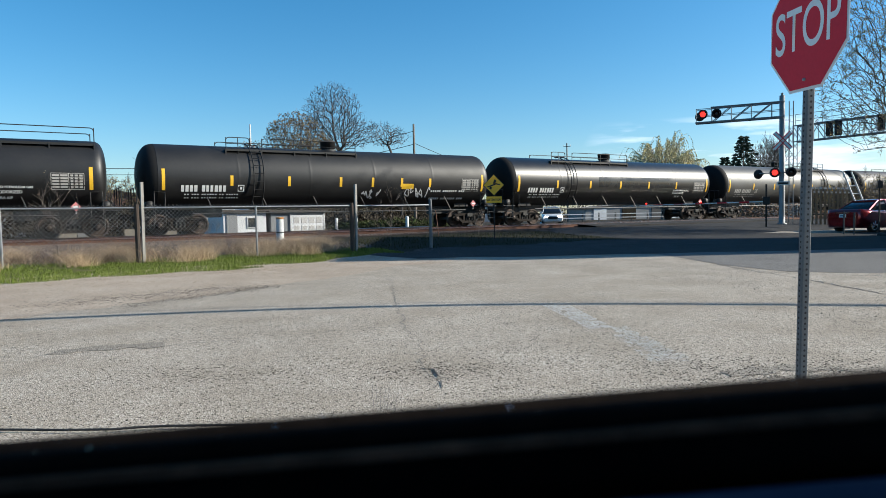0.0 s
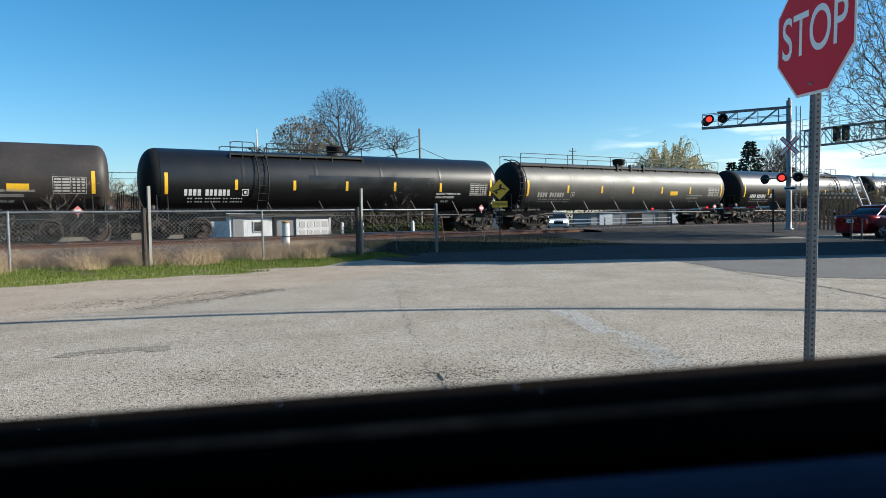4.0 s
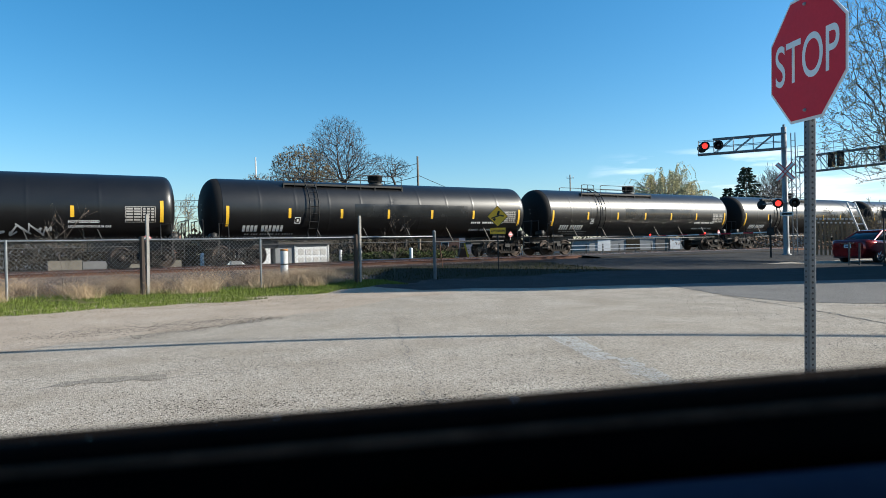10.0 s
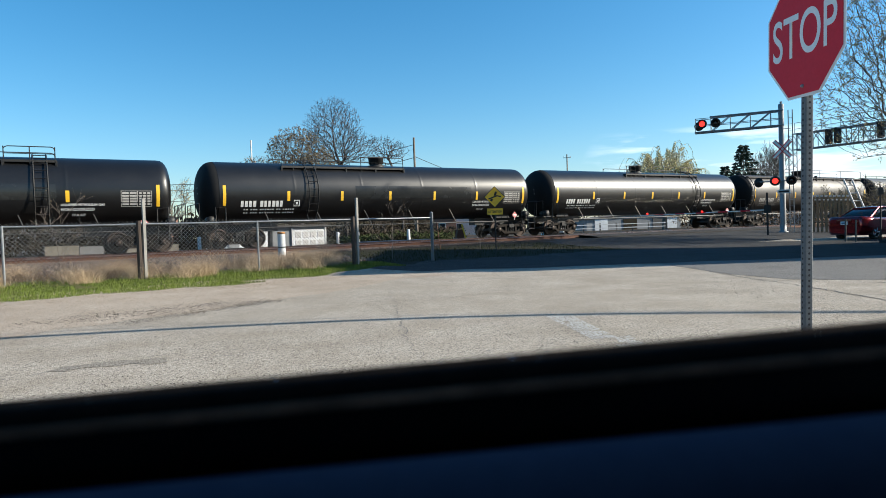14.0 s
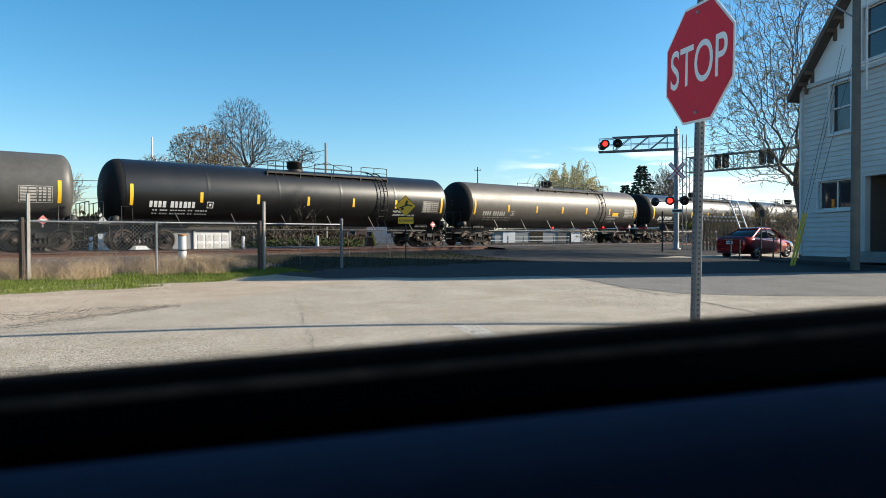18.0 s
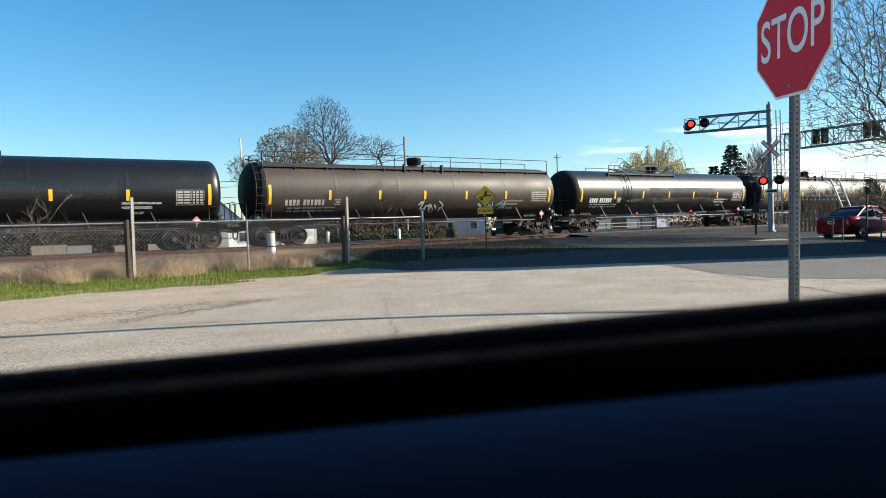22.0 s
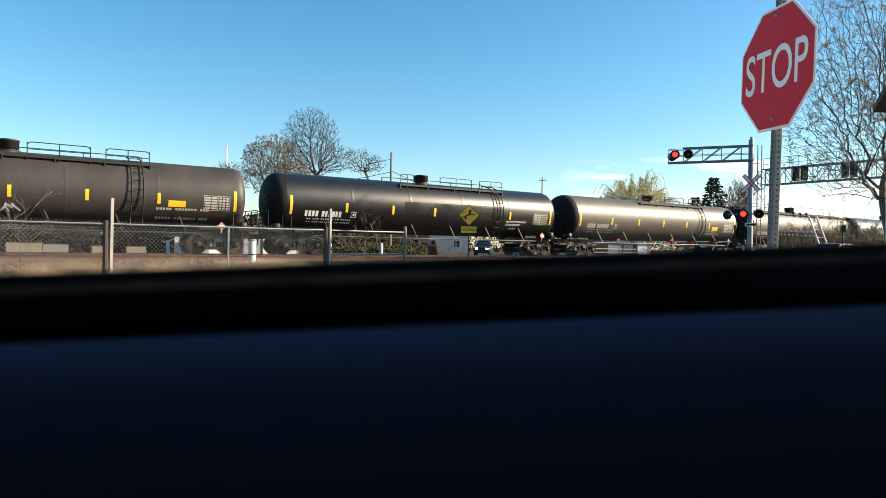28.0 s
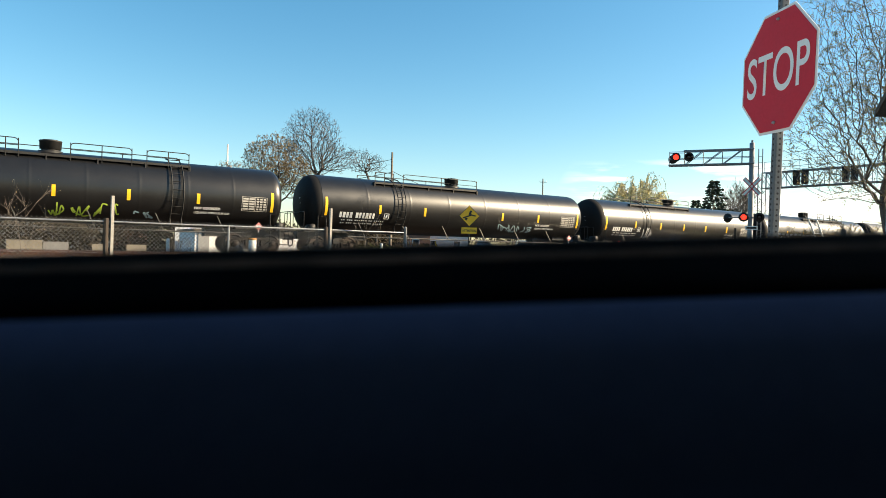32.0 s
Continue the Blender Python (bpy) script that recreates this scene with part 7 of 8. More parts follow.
verts, faces = [], []
rnd = random.Random(91)
for i in range(42000):
    x, y = rnd.uniform(-9, 9), 2.6 + 12 * rnd.random() ** 1.5
    if noise.noise(Vector((x * 0.5, y * 0.5, 5))) < rnd.uniform(-0.3, 0.5):
        continue
    p = Vector((x, y, 0))
    if sd(p)[1] < 17.2:
        continue
    p.z = ground_z(*sd(p)) + 0.002
    r = rnd.uniform(0.003, 0.0085) * (1.5 if rnd.random() < 0.05 else 1)
    b = len(verts)
    a = rnd.uniform(0, 6.28)
    for k in range(4):
        verts.append(p + Vector((math.cos(a + k * 1.57) * r * rnd.uniform(0.7, 1.3), math.sin(a + k * 1.57) * r, 0)))
    verts.append(p + Vector((0, 0, r * 0.9)))
    faces += [(b, b + 1, b + 4), (b + 1, b + 2, b + 4), (b + 2, b + 3, b + 4), (b + 3, b, b + 4)]
me = bpy.data.meshes.new("gravel")
me.from_pydata(verts, [], faces)
me.materials.append(M_GRIT)
tagged(new("gravel", me), "loose grit and pebbles on the asphalt", "gravel", kind="stuff")


verts, faces = [], []
for i in range(34000):
    s = rnd.uniform(-22, 11)
    d = 15.4 - 1.6 * smooth(3.5, 9.6, s) + abs(rnd.gauss(0, 1.5))
    if noise.noise(Vector((s * 0.35, d * 0.8, 8))) < rnd.uniform(-0.5, 0.4):
        continue
    p = place(s, d, 0.002)
    r = rnd.uniform(0.006, 0.02)
    b, a = len(verts), rnd.uniform(0, 6.28)
    for k in range(4):
        verts.append(p + Vector((math.cos(a + k * 1.57) * r * rnd.uniform(0.7, 1.3), math.sin(a + k * 1.57) * r, 0)))
    verts.append(p + Vector((0, 0, r * 0.7)))
    faces += [(b, b + 1, b + 4), (b + 1, b + 2, b + 4), (b + 2, b + 3, b + 4), (b + 3, b, b + 4)]
me = bpy.data.meshes.new("gravel_margin")
me.from_pydata(verts, [], faces)
me.materials.append(M_TANSTONE)
tagged(new("gravel_margin", me), "tan gravel washed out along the grass edge", "gravel", kind="stuff")


# ---- cars ----
def loft(bm, stations, seg_caps=True):
    rings = [[bm.verts.new(p) for p in st] for st in stations]
    for a, b in zip(rings, rings[1:]):
        for k in range(len(a)):
            f = bm.faces.new((a[k], a[(k + 1) % len(a)], b[(k + 1) % len(a)], b[k]))
            f.smooth = True
    bm.faces.new(rings[0][::-1])
    bm.faces.new(rings[-1])


def body_ring(x, w, z0, z1, tuck=0.9):
    """Cross-section of a car body, rounded at the shoulder."""
    half = [(w * 0.86, z0), (w * 0.97, z0 + 0.12), (w, z0 + (z1 - z0) * 0.5), (w * 0.985, z0 + (z1 - z0) * 0.8), (w * tuck, z1 - 0.02), (w * tuck * 0.85, z1)]
    return [Vector((x, y, z)) for y, z in half] + [Vector((x, -y, z)) for y, z in half[::-1]]


def build_vehicle(name, m, paint, label, body, cabin, roof_z, wheel_x, wheel_r, lamps_on=False):
    car = thing(name, m, label, "car")
    bm = bmesh.new()
    loft(bm, [body_ring(*b) for b in body])
    part("body", bm, paint, car)
    bm = bmesh.new()
    (x0, xa, xb, x1), zb, wb, wt = cabin
    ring = lambda x, w, z: [Vector((x, -w, z)), Vector((x, w, z))]
    st = []
    for x, z, w in ((x0, zb, wb), (xa, roof_z - 0.03, wt), ((xa + xb) / 2, roof_z, wt), (xb, roof_z - 0.03, wt), (x1, zb, wb)):
        st.append([Vector((x, -wb, zb - 0.02)), Vector((x, wb, zb - 0.02)), Vector((x, w, z)), Vector((x, w * 0.8, z + 0.03)), Vector((x, -w * 0.8, z + 0.03)), Vector((x, -w, z))])
    loft(bm, st)
    part("glass", bm, M_CARGLASS, car, "dark car windows")
    bm = bmesh.new()
    st = []
    for x, z in ((xa - 0.12, roof_z - 0.045), (xa + 0.15, roof_z), ((xa + xb) / 2, roof_z + 0.02), (xb - 0.15, roof_z), (xb + 0.12, roof_z - 0.05)):
        st.append([Vector((x, -wt - 0.015, z - 0.02)), Vector((x, wt + 0.015, z - 0.02)), Vector((x, wt * 0.82, z + 0.045)), Vector((x, -wt * 0.82, z + 0.045))])
    loft(bm, st)
    part("roof", bm, paint, car)
    for sy in (-1, 1):
        for xt, xl in ((xa, x0), (xb, x1), ((xa + xb) / 2, (xa + xb) / 2 - 0.05)):
            bm = bmesh.new()
            tube(bm, [(xl, sy * (wb + 0.005), zb), (xt, sy * (wt + 0.008), roof_z - 0.01)], 0.035, 5)
            part("pillar", bm, paint, car)
    for x in wheel_x:
        for sy in (-1, 1):
            bm = bmesh.new()
            w = body[1][1]
            lathe(bm, [(-0.1, wheel_r * 0.62), (-0.11, wheel_r * 0.9), (-0.09, wheel_r), (0.09, wheel_r), (0.11, wheel_r * 0.9), (0.1, wheel_r * 0.62)], 24, "y")
            wh = part("wheel", bm, M_TYRE, car)
            wh.location = (x, sy * (w * 0.98 - 0.06), wheel_r)
            bm = bmesh.new()
            lathe(bm, [(sy * 0.06, 0.0), (sy * 0.09, 0.06), (sy * 0.085, wheel_r * 0.2)], 12, "y")
            for k in range(5):
                a = k * 1.2566
                c, s = math.cos(a), math.sin(a)
                tube(bm, [(c * 0.05, sy * 0.085, s * 0.05), (c * wheel_r * 0.64, sy * 0.095, s * wheel_r * 0.64)], 0.035, 5)
            lathe(bm, [(sy * 0.10, wheel_r * 0.6), (sy * 0.105, wheel_r * 0.68)], 24, "y")
            part("rim", bm, M_CHROME, wh, "bright alloy rim")
            bm = bmesh.new()
            lathe(bm, [(sy * 0.03, 0.0), (sy * 0.03, wheel_r * 0.64)], 16, "y")
            part("brake_disc", bm, M_BLACK, wh)
            bm = bmesh.new()
            pts = [Vector((math.cos(radians(a)) * wheel_r * 1.12, 0, math.sin(radians(a)) * wheel_r * 1.12)) for a in range(-15, 196, 15)]
            tube(bm, pts, 0.03, 5)
            arch = part("wheel_arch", bm, M_BLACK, car)
            arch.location = (x, sy * (w * 0.985), wheel_r)
    xr, xf = body[0][0], body[-1][0]
    wr, wf = body[0][1], body[-1][1]
    for sy in (-1, 1):
        bm = bmesh.new()
        box(bm, (xr + 0.02, sy * wr * 0.72, body[1][3] - 0.22), (0.1, wr * 0.42, 0.17))
        part("tail_lamp", bevelled(bm, 0.02), M_TAIL, car, "red tail lamp")
        bm = bmesh.new()
        box(bm, (xf - 0.03, sy * wf * 0.72, body[-2][3] - 0.2), (0.12, wf * 0.4, 0.14))
        part("head_lamp", bevelled(bm, 0.02), M_HEAD if lamps_on else M_CHROME, car, "clear head lamp")
        bm = bmesh.new()
        box(bm, (xb + 0.25, sy * (wb + 0.12), zb + 0.07), (0.12, 0.2, 0.14))
        part("mirror", bevelled(bm, 0.03), paint, car)
    bm = bmesh.new()
    box(bm, (xr - 0.03, 0, body[1][3] - 0.16), (0.02, wr * 0.9, 0.05))
    part("chrome_bar", bm, M_CHROME, car)
    bm = bmesh.new()
    box(bm, (xr - 0.035, 0, body[1][3] - 0.30), (0.012, 0.34, 0.16))
    part("plate", bm, M_SIGNWHITE, car, "white plate with a plain blue bar")
    bm = bmesh.new()
    box(bm, (xr - 0.0425, 0, body[1][3] - 0.30), (0.004, 0.24, 0.06))
    part("plate_bar", bm, M_DOORCARD, car)
    bm = bmesh.new()
    box(bm, (xf + 0.0, 0, body[-2][3] - 0.32), (0.06, wf * 1.0, 0.2))
    part("grille", bm, M_BLACK, car)
    return car


SEDAN = [(-2.40, 0.74, 0.34, 0.98), (-2.30, 0.88, 0.24, 1.10), (-1.6, 0.93, 0.2, 1.07), (-0.6, 0.93, 0.19, 1.03), (0.6, 0.93, 0.19, 0.99), (1.3, 0.92, 0.2, 0.94), (2.0, 0.88, 0.22, 0.82), (2.35, 0.74, 0.3, 0.68)]
red_at = on(33.42, 38.5)
build_vehicle("red_car", Matrix.Translation(red_at) @ pose(0, 0, 0, 0, 0, 26) @ Matrix.Diagonal((1.0, 0.98, 1.0, 1.0)), M_CARRED, "shiny red sedan waiting near the crossing", SEDAN, ((-1.75, -0.72, 0.42, 1.35), 1.0, 0.80, 0.60), 1.50, (-1.42, 1.42), 0.335)
SUV = [(-2.2, 0.74, 0.4, 1.0), (-2.1, 0.88, 0.3, 1.1), (-1.0, 0.93, 0.26, 1.08), (0.5, 0.93, 0.26, 1.06), (1.2, 0.92, 0.28, 1.04), (1.9, 0.9, 0.3, 0.98), (2.2, 0.8, 0.38, 0.85)]
suv_at = on(9.5, 59.5)
build_vehicle("white_suv", Matrix.Translation(suv_at) @ pose(0, 0, 0, 0, 0, -96), M_CARWHITE, "white SUV with lit head lamps waiting beyond the tracks", SUV, ((-1.95, -1.5, 0.3, 1.1), 1.08, 0.82, 0.66), 1.62, (-1.35, 1.38), 0.36, True)
van_at = on(-18.3, 55)
build_vehicle("white_van", Matrix.Translation(van_at) @ pose(0, 0, 0, 0, 0, -72), M_CARWHITE, "white car parked in a yard behind the tracks", SUV, ((-1.95, -1.5, 0.3, 1.1), 1.08, 0.82, 0.66), 1.62, (-1.35, 1.38), 0.36)
dark_at = on(5.9, 72)
build_vehicle("dark_car", Matrix.Translation(dark_at) @ pose(0, 0, 0, 0, 0, -100), M_BLACKGLOSS, "dark car standing in a drive beyond the tracks", SUV, ((-1.95, -1.5, 0.3, 1.1), 1.08, 0.82, 0.66), 1.62, (-1.35, 1.38), 0.36, True)


# ---- buildings beyond the tracks ----
def far_house(at, turn, w, deep, h, ridge, mat, label, windows=2, roof=M_SHINGLE, name="far_house"):
    ho = thing(name, Matrix.Translation(at) @ pose(0, 0, 0, 0, 0, turn), label, "building")
    bm = bmesh.new()
    prism(bm, [(-w / 2, -0.1), (w / 2, -0.1), (w / 2, h), (0, h + ridge), (-w / 2, h)], 0, deep)
    part("wall", bm, mat, ho)
    for sg in (-1, 1):
        bm = bmesh.new()
        o = 0.3
        k = ridge / (w / 2)
        pts = [(0, h + ridge + 0.14), (sg * (w / 2 + o), h - k * o + 0.14), (sg * (w / 2 + o), h - k * o + 0.02), (0, h + ridge + 0.02)]
        prism(bm, pts, -o, deep + o)
        part("roof", bm, roof, ho)
    for i in range(windows):
        x = -w / 2 + w * (i + 0.5) / windows
        bm = bmesh.new()
        box(bm, (x, -0.03, 1.45), (1.1, 0.08, 1.2))
        fr = part("window", bm, M_TRIM, ho, "white-framed window")
        bm = bmesh.new()
        box(bm, (x, -0.075, 1.45), (0.92, 0.02, 1.02))
        part("pane", bm, M_PANE, fr)
    return ho


def wall_block(name, s0, s1, top, mat, label, category):
    """A low building whose front faces the tracks from behind."""
    t = thing(name, Matrix.Translation(place(s0, -12.0)) @ pose(0, 0, 0, 0, 0, TRACK_TURN), label, category)
    bm = bmesh.new()
    box(bm, ((s1 - s0) / 2, 2.2, top / 2 - 0.1), (s1 - s0, 4.4, top + 0.2))
    part("wall", bm, mat, t)
    bm = bmesh.new()
    box(bm, ((s1 - s0) / 2, 2.1, top + 0.05), (s1 - s0 + 0.3, 4.8, 0.1))
    part("roof", bm, M_SHINGLE, t)
    return t


garage = wall_block("garage", 13.9, 17.8, 1.55, M_FARWALL, "low grey garage with a white panelled door behind the tracks", "garage")
bm = bmesh.new()
box(bm, (2.6, -0.04, 0.65), (2.3, 0.08, 1.3))
gd = part("door", bm, M_SHEDWHITE, garage, "white panelled garage door")
for i in range(4):
    for z in (0.35, 0.95):
        bm = bmesh.new()
        box(bm, (1.78 + 0.55 * i, -0.09, z), (0.42, 0.03, 0.42))
        part("panel", bevelled(bm, 0.012), M_SIDING, gd)
for x in (1.38, 3.82):
    bm = bmesh.new()
    box(bm, (x, -0.05, 0.7), (0.12, 0.12, 1.4))
    part("door_post", bm, M_TRIM, garage)
cottage = wall_block("cottage", 10.7, 13.55, 1.6, M_SHEDWHITE, "low white cottage wall with a dark window behind the tracks", "house")
bm = bmesh.new()
box(bm, (1.9, -0.03, 0.85), (0.7, 0.06, 0.75))
wf = part("window", bm, M_TRIM, cottage)
bm = bmesh.new()
box(bm, (1.9, -0.065, 0.85), (0.56, 0.02, 0.6))
part("pane", bm, M_PANE, wf)
bm = bmesh.new()
box(bm, (0.55, -0.03, 0.7), (0.7, 0.06, 1.4))
part("grey_panel", bm, M_FARWALL, cottage)
far_house(on(-18.1, 57), 17, 3.6, 4.0, 2.3, 1.7, M_SHEDWHITE, "white house with a steep gable behind the yards", 1)
hedge(-45, 36, -30, 3.4, 3.0, 80000, 76, "dark low brush round the yards", M_BRUSH, 0.2)
far_house(on(-31.0, 74), 20, 16.0, 8.0, 2.3, 0.8, M_FARWALL, "long white bungalow behind the tracks", 4)
far_house(on(-26.5, 100), 15, 14.0, 8.0, 4.2, 1.4, M_BRICK, "brown brick building behind the tracks", 3)
low_building = far_house(on(16.3, 120), 12, 18.0, 8.0, 1.9, 0.7, M_FARWALL, "long low pale building beyond the road", 0)
for nm, x0, x1, mt, lb in (("garage_door", -7.5, -5.1, M_SHEDWHITE, "white garage door"), ("hedge_panel", -2.1, 0.5, M_BRUSH, "dark climbing plants"), ("stone_panel", 3.5, 5.4, M_DARKBASE, "dark stone panel"), ("garage_door", 6.2, 8.2, M_SHEDWHITE, "white garage door")):
    bm = bmesh.new()
    box(bm, ((x0 + x1) / 2, -0.05, 0.9), (x1 - x0, 0.1, 1.9))
    part(nm, bevelled(bm, 0.02), mt, low_building, lb)
rail_fence = thing("rail_fence", Matrix.Translation(on(13.5, 76)) @ pose(0, 0, 0, 0, 0, 12), "white two-rail fence in front of the low building", "fence")
for i in range(9):
    bm = bmesh.new()
    box(bm, (-8 + 2 * i, 0, 0.5), (0.12, 0.12, 1.2))
    part("post", bm, M_POSTWOOD if i % 3 else M_HEADLINER, rail_fence)
for z in (0.55, 0.95):
    bm = bmesh.new()
    box(bm, (0, -0.08, z), (16.2, 0.05, 0.09))
    part("rail", bm, M_TRIM, rail_fence)
far_house(on(1.5, 110), 0, 12.0, 9.0, 3.0, 1.8, M_SIDING, "pale house beyond the tracks", 3)
far_house(on(31.0, 150), 5, 30.0, 12.0, 4.0, 1.0, M_CONCRETE, "grey flat building far along the tracks", 6)
far_house(on(-2.5, 100), 4, 13.0, 9.0, 2.8, 1.8, M_BRICK, "brown brick bungalow beyond the tracks", 3)
for i, (a, d) in enumerate(((-17.1, 50), (-14.6, 50), (-9.1, 50.5), (-7.4, 51), (-3.0, 50), (-20.4, 50))):
    p = on(a, d)
    b = thing("bollard", Matrix.Translation(p), "white concrete bollard beside the yard", "bollard", "yard bollards")
    bm = bmesh.new()
    lathe(bm, [(-0.1, 0.14), (1.0, 0.12), (1.06, 0.08), (1.06, 0.0)], 10, "z")
    part("post", bm, M_TRIM, b)
yard = thing("yard_wall", Matrix.Identity(4), "low grey and beige wall panels along the yard behind the tracks", "wall")
M_BEIGE = material("beige_render", (0.27, 0.235, 0.18), (0.17, 0.145, 0.11), rough=0.85, scale=2, fine=20)
for az, w, h, mt in ((-30.2, 2.2, 0.8, M_BEIGE), (-28.2, 1.6, 0.7, M_CONCRETE), (-25.4, 0.8, 0.6, M_BEIGE), (-22.7, 1.4, 0.6, M_BEIGE)):
    p = on(az, 56.5)
    bm = bmesh.new()
    box(bm, (0, 0, h / 2 - 0.05), (w, 0.2, h), Matrix.Translation(p) @ pose(0, 0, 0, 0, 0, 25))
    part("panel", bm, mt, yard)
hs = thing("trestle", Matrix.Translation(on(1.4, 52)), "rusty sheet propped with yellow timbers behind the tracks", "trestle")
for x0, x1 in ((-0.5, -0.15), (0.75, 0.4)):
    bm = bmesh.new()
    box(bm, (0, 0, 0.65), (0.12, 0.06, 1.4), Matrix.Translation(((x0 + x1) / 2, 0, 0)) @ pose(0, 0, 0, 0, 14 if x0 < 0 else -14, 0))
    part("timber", bm, M_YGUARD if x0 > 0 else M_POSTWOOD, hs)
bm = bmesh.new()
box(bm, (0.05, 0.1, 0.5), (0.7, 0.05, 0.75))
part("sheet", bm, M_RUST, hs)


# ---- poles and wires ----
def wooden_pole(at, h, label, cross=0.0, mat=M_POLE):
    po = thing("utility_pole", Matrix.Translation(at), label, "utility pole")
    bm = bmesh.new()
    lathe(bm, [(-0.1, 0.13), (h, 0.08), (h, 0.0)], 10, "z")
    part("pole", bm, mat, po)
    if cross:
        bm = bmesh.new()
        box(bm, (0, -0.12, h - 0.5), (cross, 0.07, 0.07))
        part("crossarm", bm, M_POLE, po)
        for x in (-0.45, 0.45):
            bm = bmesh.new()
            lathe(bm, [(h - 0.44, 0.03), (h - 0.4, 0.05), (h - 0.3, 0.05), (h - 0.27, 0.0)], 8, "z", (x * cross, -0.12, 0))
            part("insulator", bm, M_TRIM, po)
    return po


wooden_pole(on(-2.25, 56), 8.9, "bare wooden utility pole behind the tracks")
pale_pole = wooden_pole(on(-16.0, 74), 11.4, "pale painted utility pole with a transformer behind the tracks", 0.0, M_WHITEPOLE)
bm = bmesh.new()
lathe(bm, [(8.3, 0.0), (8.3, 0.2), (9.1, 0.2), (9.15, 0.12), (9.15, 0.0)], 12, "z", (0.3, -0.1, 0))
part("transformer", bm, M_PAINTGREY, pale_pole, "grey can transformer")
wooden_pole(on(10.9, 96), 11.2, "utility pole with a short crossarm beyond the crossing", 1.0)
wooden_pole(on(-43, 74), 10.9, "utility pole behind the yards", 0.9)
for x in (-45, 45):
    wooden_pole(Vector((x, 8.1 if x < 0 else 7.75, 0)), 7.6, "wooden utility pole at the edge of the car park", 1.2)


def wire(a, b, sag, r, label):
    bm = bmesh.new()
    pts = [Vector(a).lerp(Vector(b), i / 24) + Vector((0, 0, -sag * 4 * (i / 24) * (1 - i / 24))) for i in range(25)]
    tube(bm, pts, r, 4)
    tagged(part("wire", bm, M_CABLE), label, "wire", "wires behind the tracks")


pl = on(-16.0, 74)
pw = on(-43, 74)
pc = on(-2.25, 56)
p2 = on(10.9, 96)
for z, r in ((6.9, 0.03), (5.2, 0.025), (6.3, 0.02)):
    wire(pw + Vector((0, 0, z)), pl + Vector((0, 0, z)), 0.5, r, "black wire between poles behind the tracks")
wire(pl + Vector((0, 0, 8.8)), pc + Vector((0, 0, 8.3)), 0.8, 0.02, "black wire between poles behind the tracks")
wire(pc + Vector((0, 0, 7.3)), p2 + Vector((0, 0, 5.2)), 1.0, 0.025, "black wire sagging from a wooden pole")
wire(pl + Vector((0, 0, 7.0)), pc + Vector((0, 0, 7.2)), 0.6, 0.025, "black wire between poles behind the tracks")

# ---- railway signal gantry ----
G0, G1 = polar(28.35, 80), polar(37.2, 74.8)
gdir = (G1 - G0).normalized()
gan = thing("signal_gantry", Matrix.Identity(4), "galvanised signal gantry with black signal heads over the tracks", "signal gantry")
gz0, gz1 = 8.39, 10.06
for off in (-0.5, 0.5):
    side = Vector((-gdir.y, gdir.x, 0)) * off
    bm = bmesh.new()
    for z in (gz0, gz1):
        tube(bm, [G0 + side + Vector((0, 0, z)), G1 + side + Vector((0, 0, z))], 0.075, 6)
    n = 12
    for i in range(n):
        a, b = G0.lerp(G1, i / n) + side, G0.lerp(G1, (i + 1) / n) + side
        lo, hi = Vector((0, 0, gz0)), Vector((0, 0, gz1))
        tube(bm, [a + (lo if i % 2 else hi), b + (hi if i % 2 else lo)], 0.045, 5)
        tube(bm, [a + lo, a + hi], 0.04, 5)
    part("truss", bm, M_GALV, gan, "galvanised truss side")
bm = bmesh.new()
for z in (gz1 + 0.58, gz1 + 1.22):
    tube(bm, [G0 + Vector((0, 0, z)), G1 + Vector((0, 0, z))], 0.028, 5)
for i in range(15):
    p = G0.lerp(G1, i / 14)
    tube(bm, [p + Vector((0, 0, gz1)), p + Vector((0, 0, gz1 + 1.22))], 0.026, 5)
part("handrail", bm, M_GALV, gan)
for p in (G0, G1):
    bm = bmesh.new()
    for dx, dy in ((-0.45, -0.45), (0.45, -0.45), (-0.45, 0.45), (0.45, 0.45)):
        tube(bm, [p + Vector((dx, dy, 0)), p + Vector((dx, dy, gz1 + 0.1))], 0.05, 6)
    for i in range(8):
        z = 0.5 + i * 1.2
        tube(bm, [p + Vector((-0.45, -0.45, z)), p + Vector((0.45, -0.45, z + 1.15))], 0.032, 5)
        tube(bm, [p + Vector((0.45, 0.45, z)), p + Vector((-0.45, 0.45, z + 1.15))], 0.032, 5)
    part("tower", bm, M_GALV, gan, "lattice tower")
for f in (0.235, 0.30, 0.60, 0.66):
    p = G0.lerp(G1, f) + Vector((0, -0.75, 0))
    bm = bmesh.new()
    box(bm, (p.x, p.y, gz0 + 0.95), (0.8, 0.18, 1.6))
    hd = part("signal_head", bevelled(bm, 0.1, 2), M_BLACK, gan, "black signal head")
    for z in (0.45, 0.95, 1.45):
        bm = bmesh.new()
        lathe(bm, [(-0.18, 0.17), (-0.09, 0.17), (-0.09, 0.0)], 12, "y", (p.x, p.y - 0.02, gz0 + z))
        part("lens_hood", bm, M_BLACK, hd)

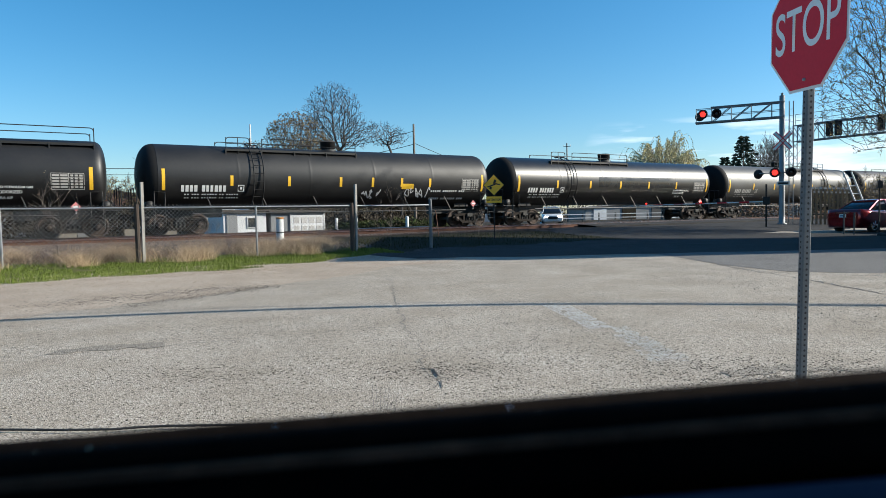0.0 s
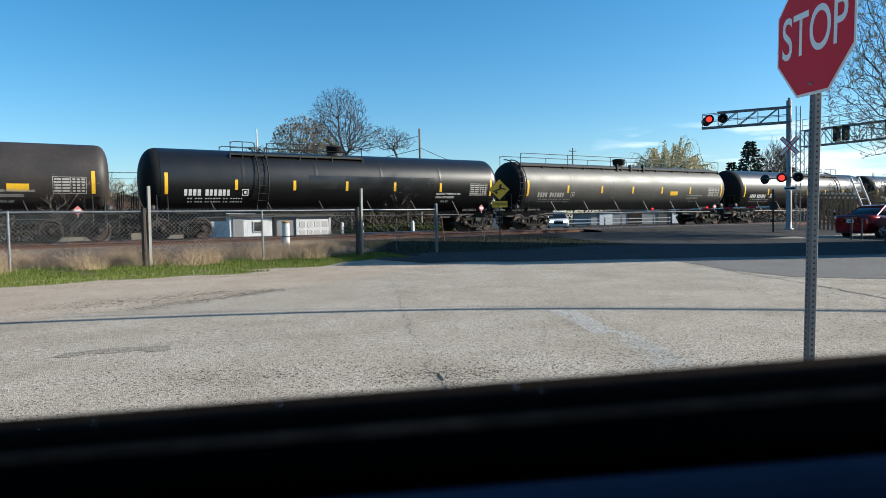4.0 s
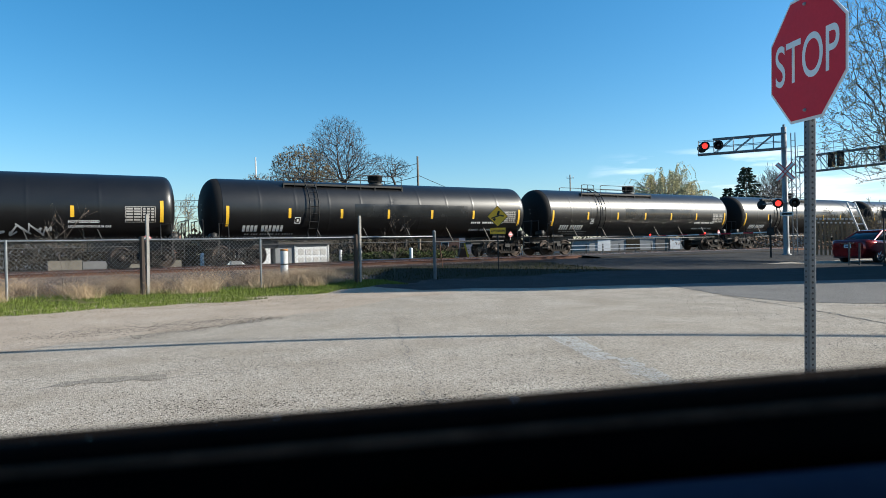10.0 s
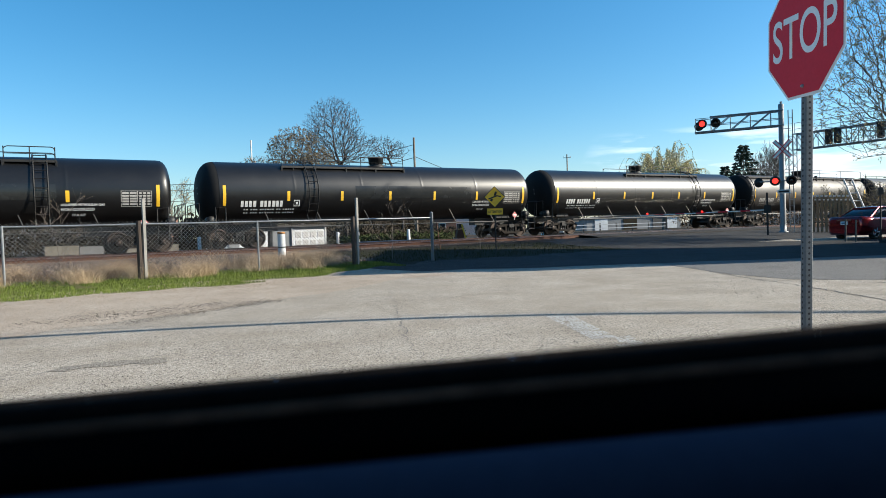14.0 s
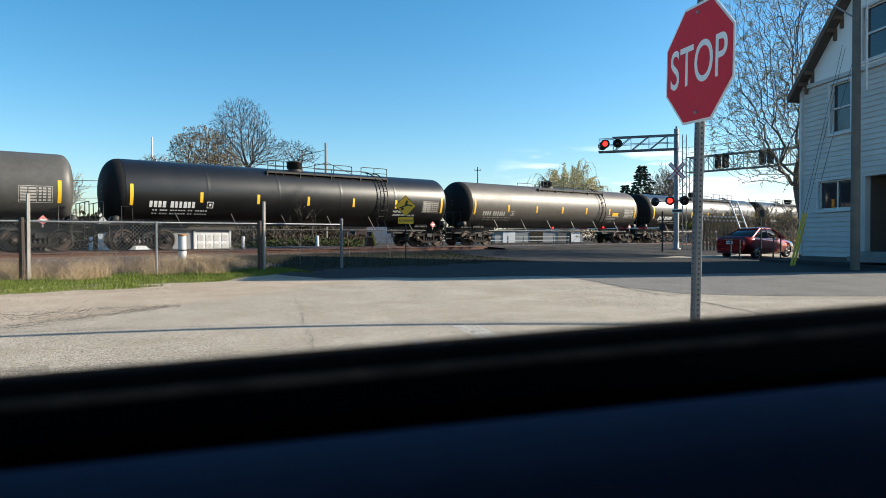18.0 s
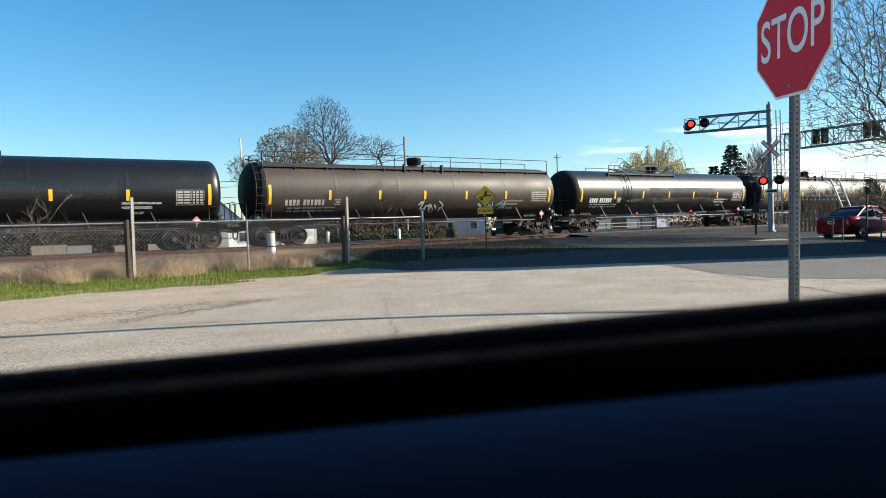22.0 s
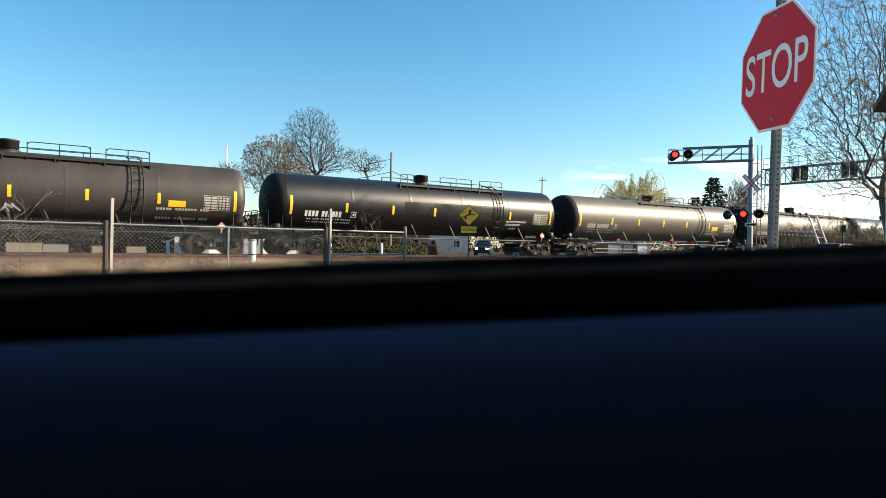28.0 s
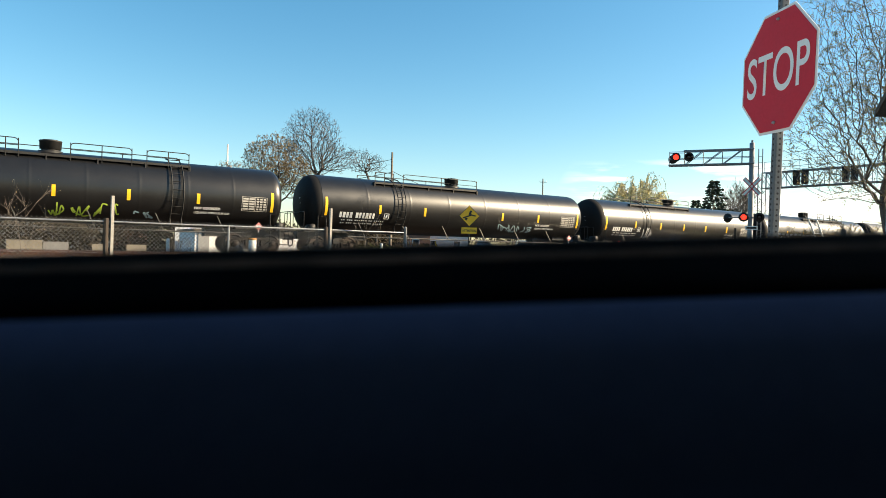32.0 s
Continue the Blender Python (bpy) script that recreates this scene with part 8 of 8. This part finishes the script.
# ---- clutter near the crossing ----
M_TANBOARD = material("tan_board", (0.26, 0.19, 0.12), (0.15, 0.11, 0.07), rough=0.85, scale=2, fine=30, bump=0.2)
pal = thing("picket_fence", Matrix.Identity(4), "row of tall brown pickets with pale tops by the tracks", "fence")
for i in range(9):
    p = on(29.5 + i * 0.28, 45)
    bm = bmesh.new()
    box(bm, (p.x, p.y, p.z + 1.0), (0.11, 0.05, 2.2))
    pk = part("picket", bm, M_TANBOARD, pal)
    bm = bmesh.new()
    box(bm, (p.x, p.y, p.z + 2.14), (0.13, 0.07, 0.1))
    part("cap", bm, M_TRIM, pk, "pale cap")
for z in (0.6, 1.9):
    bm = bmesh.new()
    tube(bm, [on(29.4, 45.1) + Vector((0, 0, z)), on(31.9, 45.1) + Vector((0, 0, z))], 0.05, 4)
    part("rail", bm, M_POSTWOOD if z < 1 else M_TRIM, pal)
lad = thing("ladder", Matrix.Translation(on(32.6, 47)), "white wooden ladder leaning beside the tracks", "ladder")
for x in (-0.25, 0.25):
    bm = bmesh.new()
    tube(bm, [(x - 0.45, 0.6, 3.2), (x + 0.35, -0.2, 0.0)], 0.05, 5)
    part("stile", bm, M_TRIM, lad)
for i in range(6):
    f = 0.12 + i * 0.15
    p = Vector((-0.45, 0.6, 3.2)).lerp(Vector((0.35, -0.2, 0)), f)
    bm = bmesh.new()
    tube(bm, [p + Vector((-0.25, 0, 0)), p + Vector((0.25, 0, 0))], 0.03, 5)
    part("rung", bm, M_TRIM, lad)
for i, (a, d, h) in enumerate(((31.55, 33.5, 1.0), (32.2, 33, 0.95), (34.6, 32.5, 1.1), (35.1, 33, 1.0))):
    b = thing("stake", Matrix.Translation(on(a, d)), "grey weathered post at the road edge", "post", "roadside posts")
    bm = bmesh.new()
    tube(bm, [(0, 0, -0.1), (0.02, 0, h)], 0.035, 7)
    part("post", bm, M_POSTWOOD, b)
sg = thing("small_sign", Matrix.Translation(on(33.75, 32.5)), "small pale sign on a dark post at the road edge", "road sign")
bm = bmesh.new()
tube(bm, [(0, 0, -0.1), (0, 0, 2.3)], 0.03, 6)
part("post", bm, M_DARKSTEEL, sg)
bm = bmesh.new()
box(bm, (0, -0.04, 2.1), (0.22, 0.01, 0.3))
part("plate", bm, M_SIDERAIL, sg)
st = thing("short_stake", Matrix.Translation(on(-0.3, 27)), "thin rusty stake among weeds by the crossing", "post")
bm = bmesh.new()
tube(bm, [(-0.1, 0, 1.1), (0.03, 0, -0.1)], 0.02, 5)
part("post", bm, M_RUST, st)

motions()
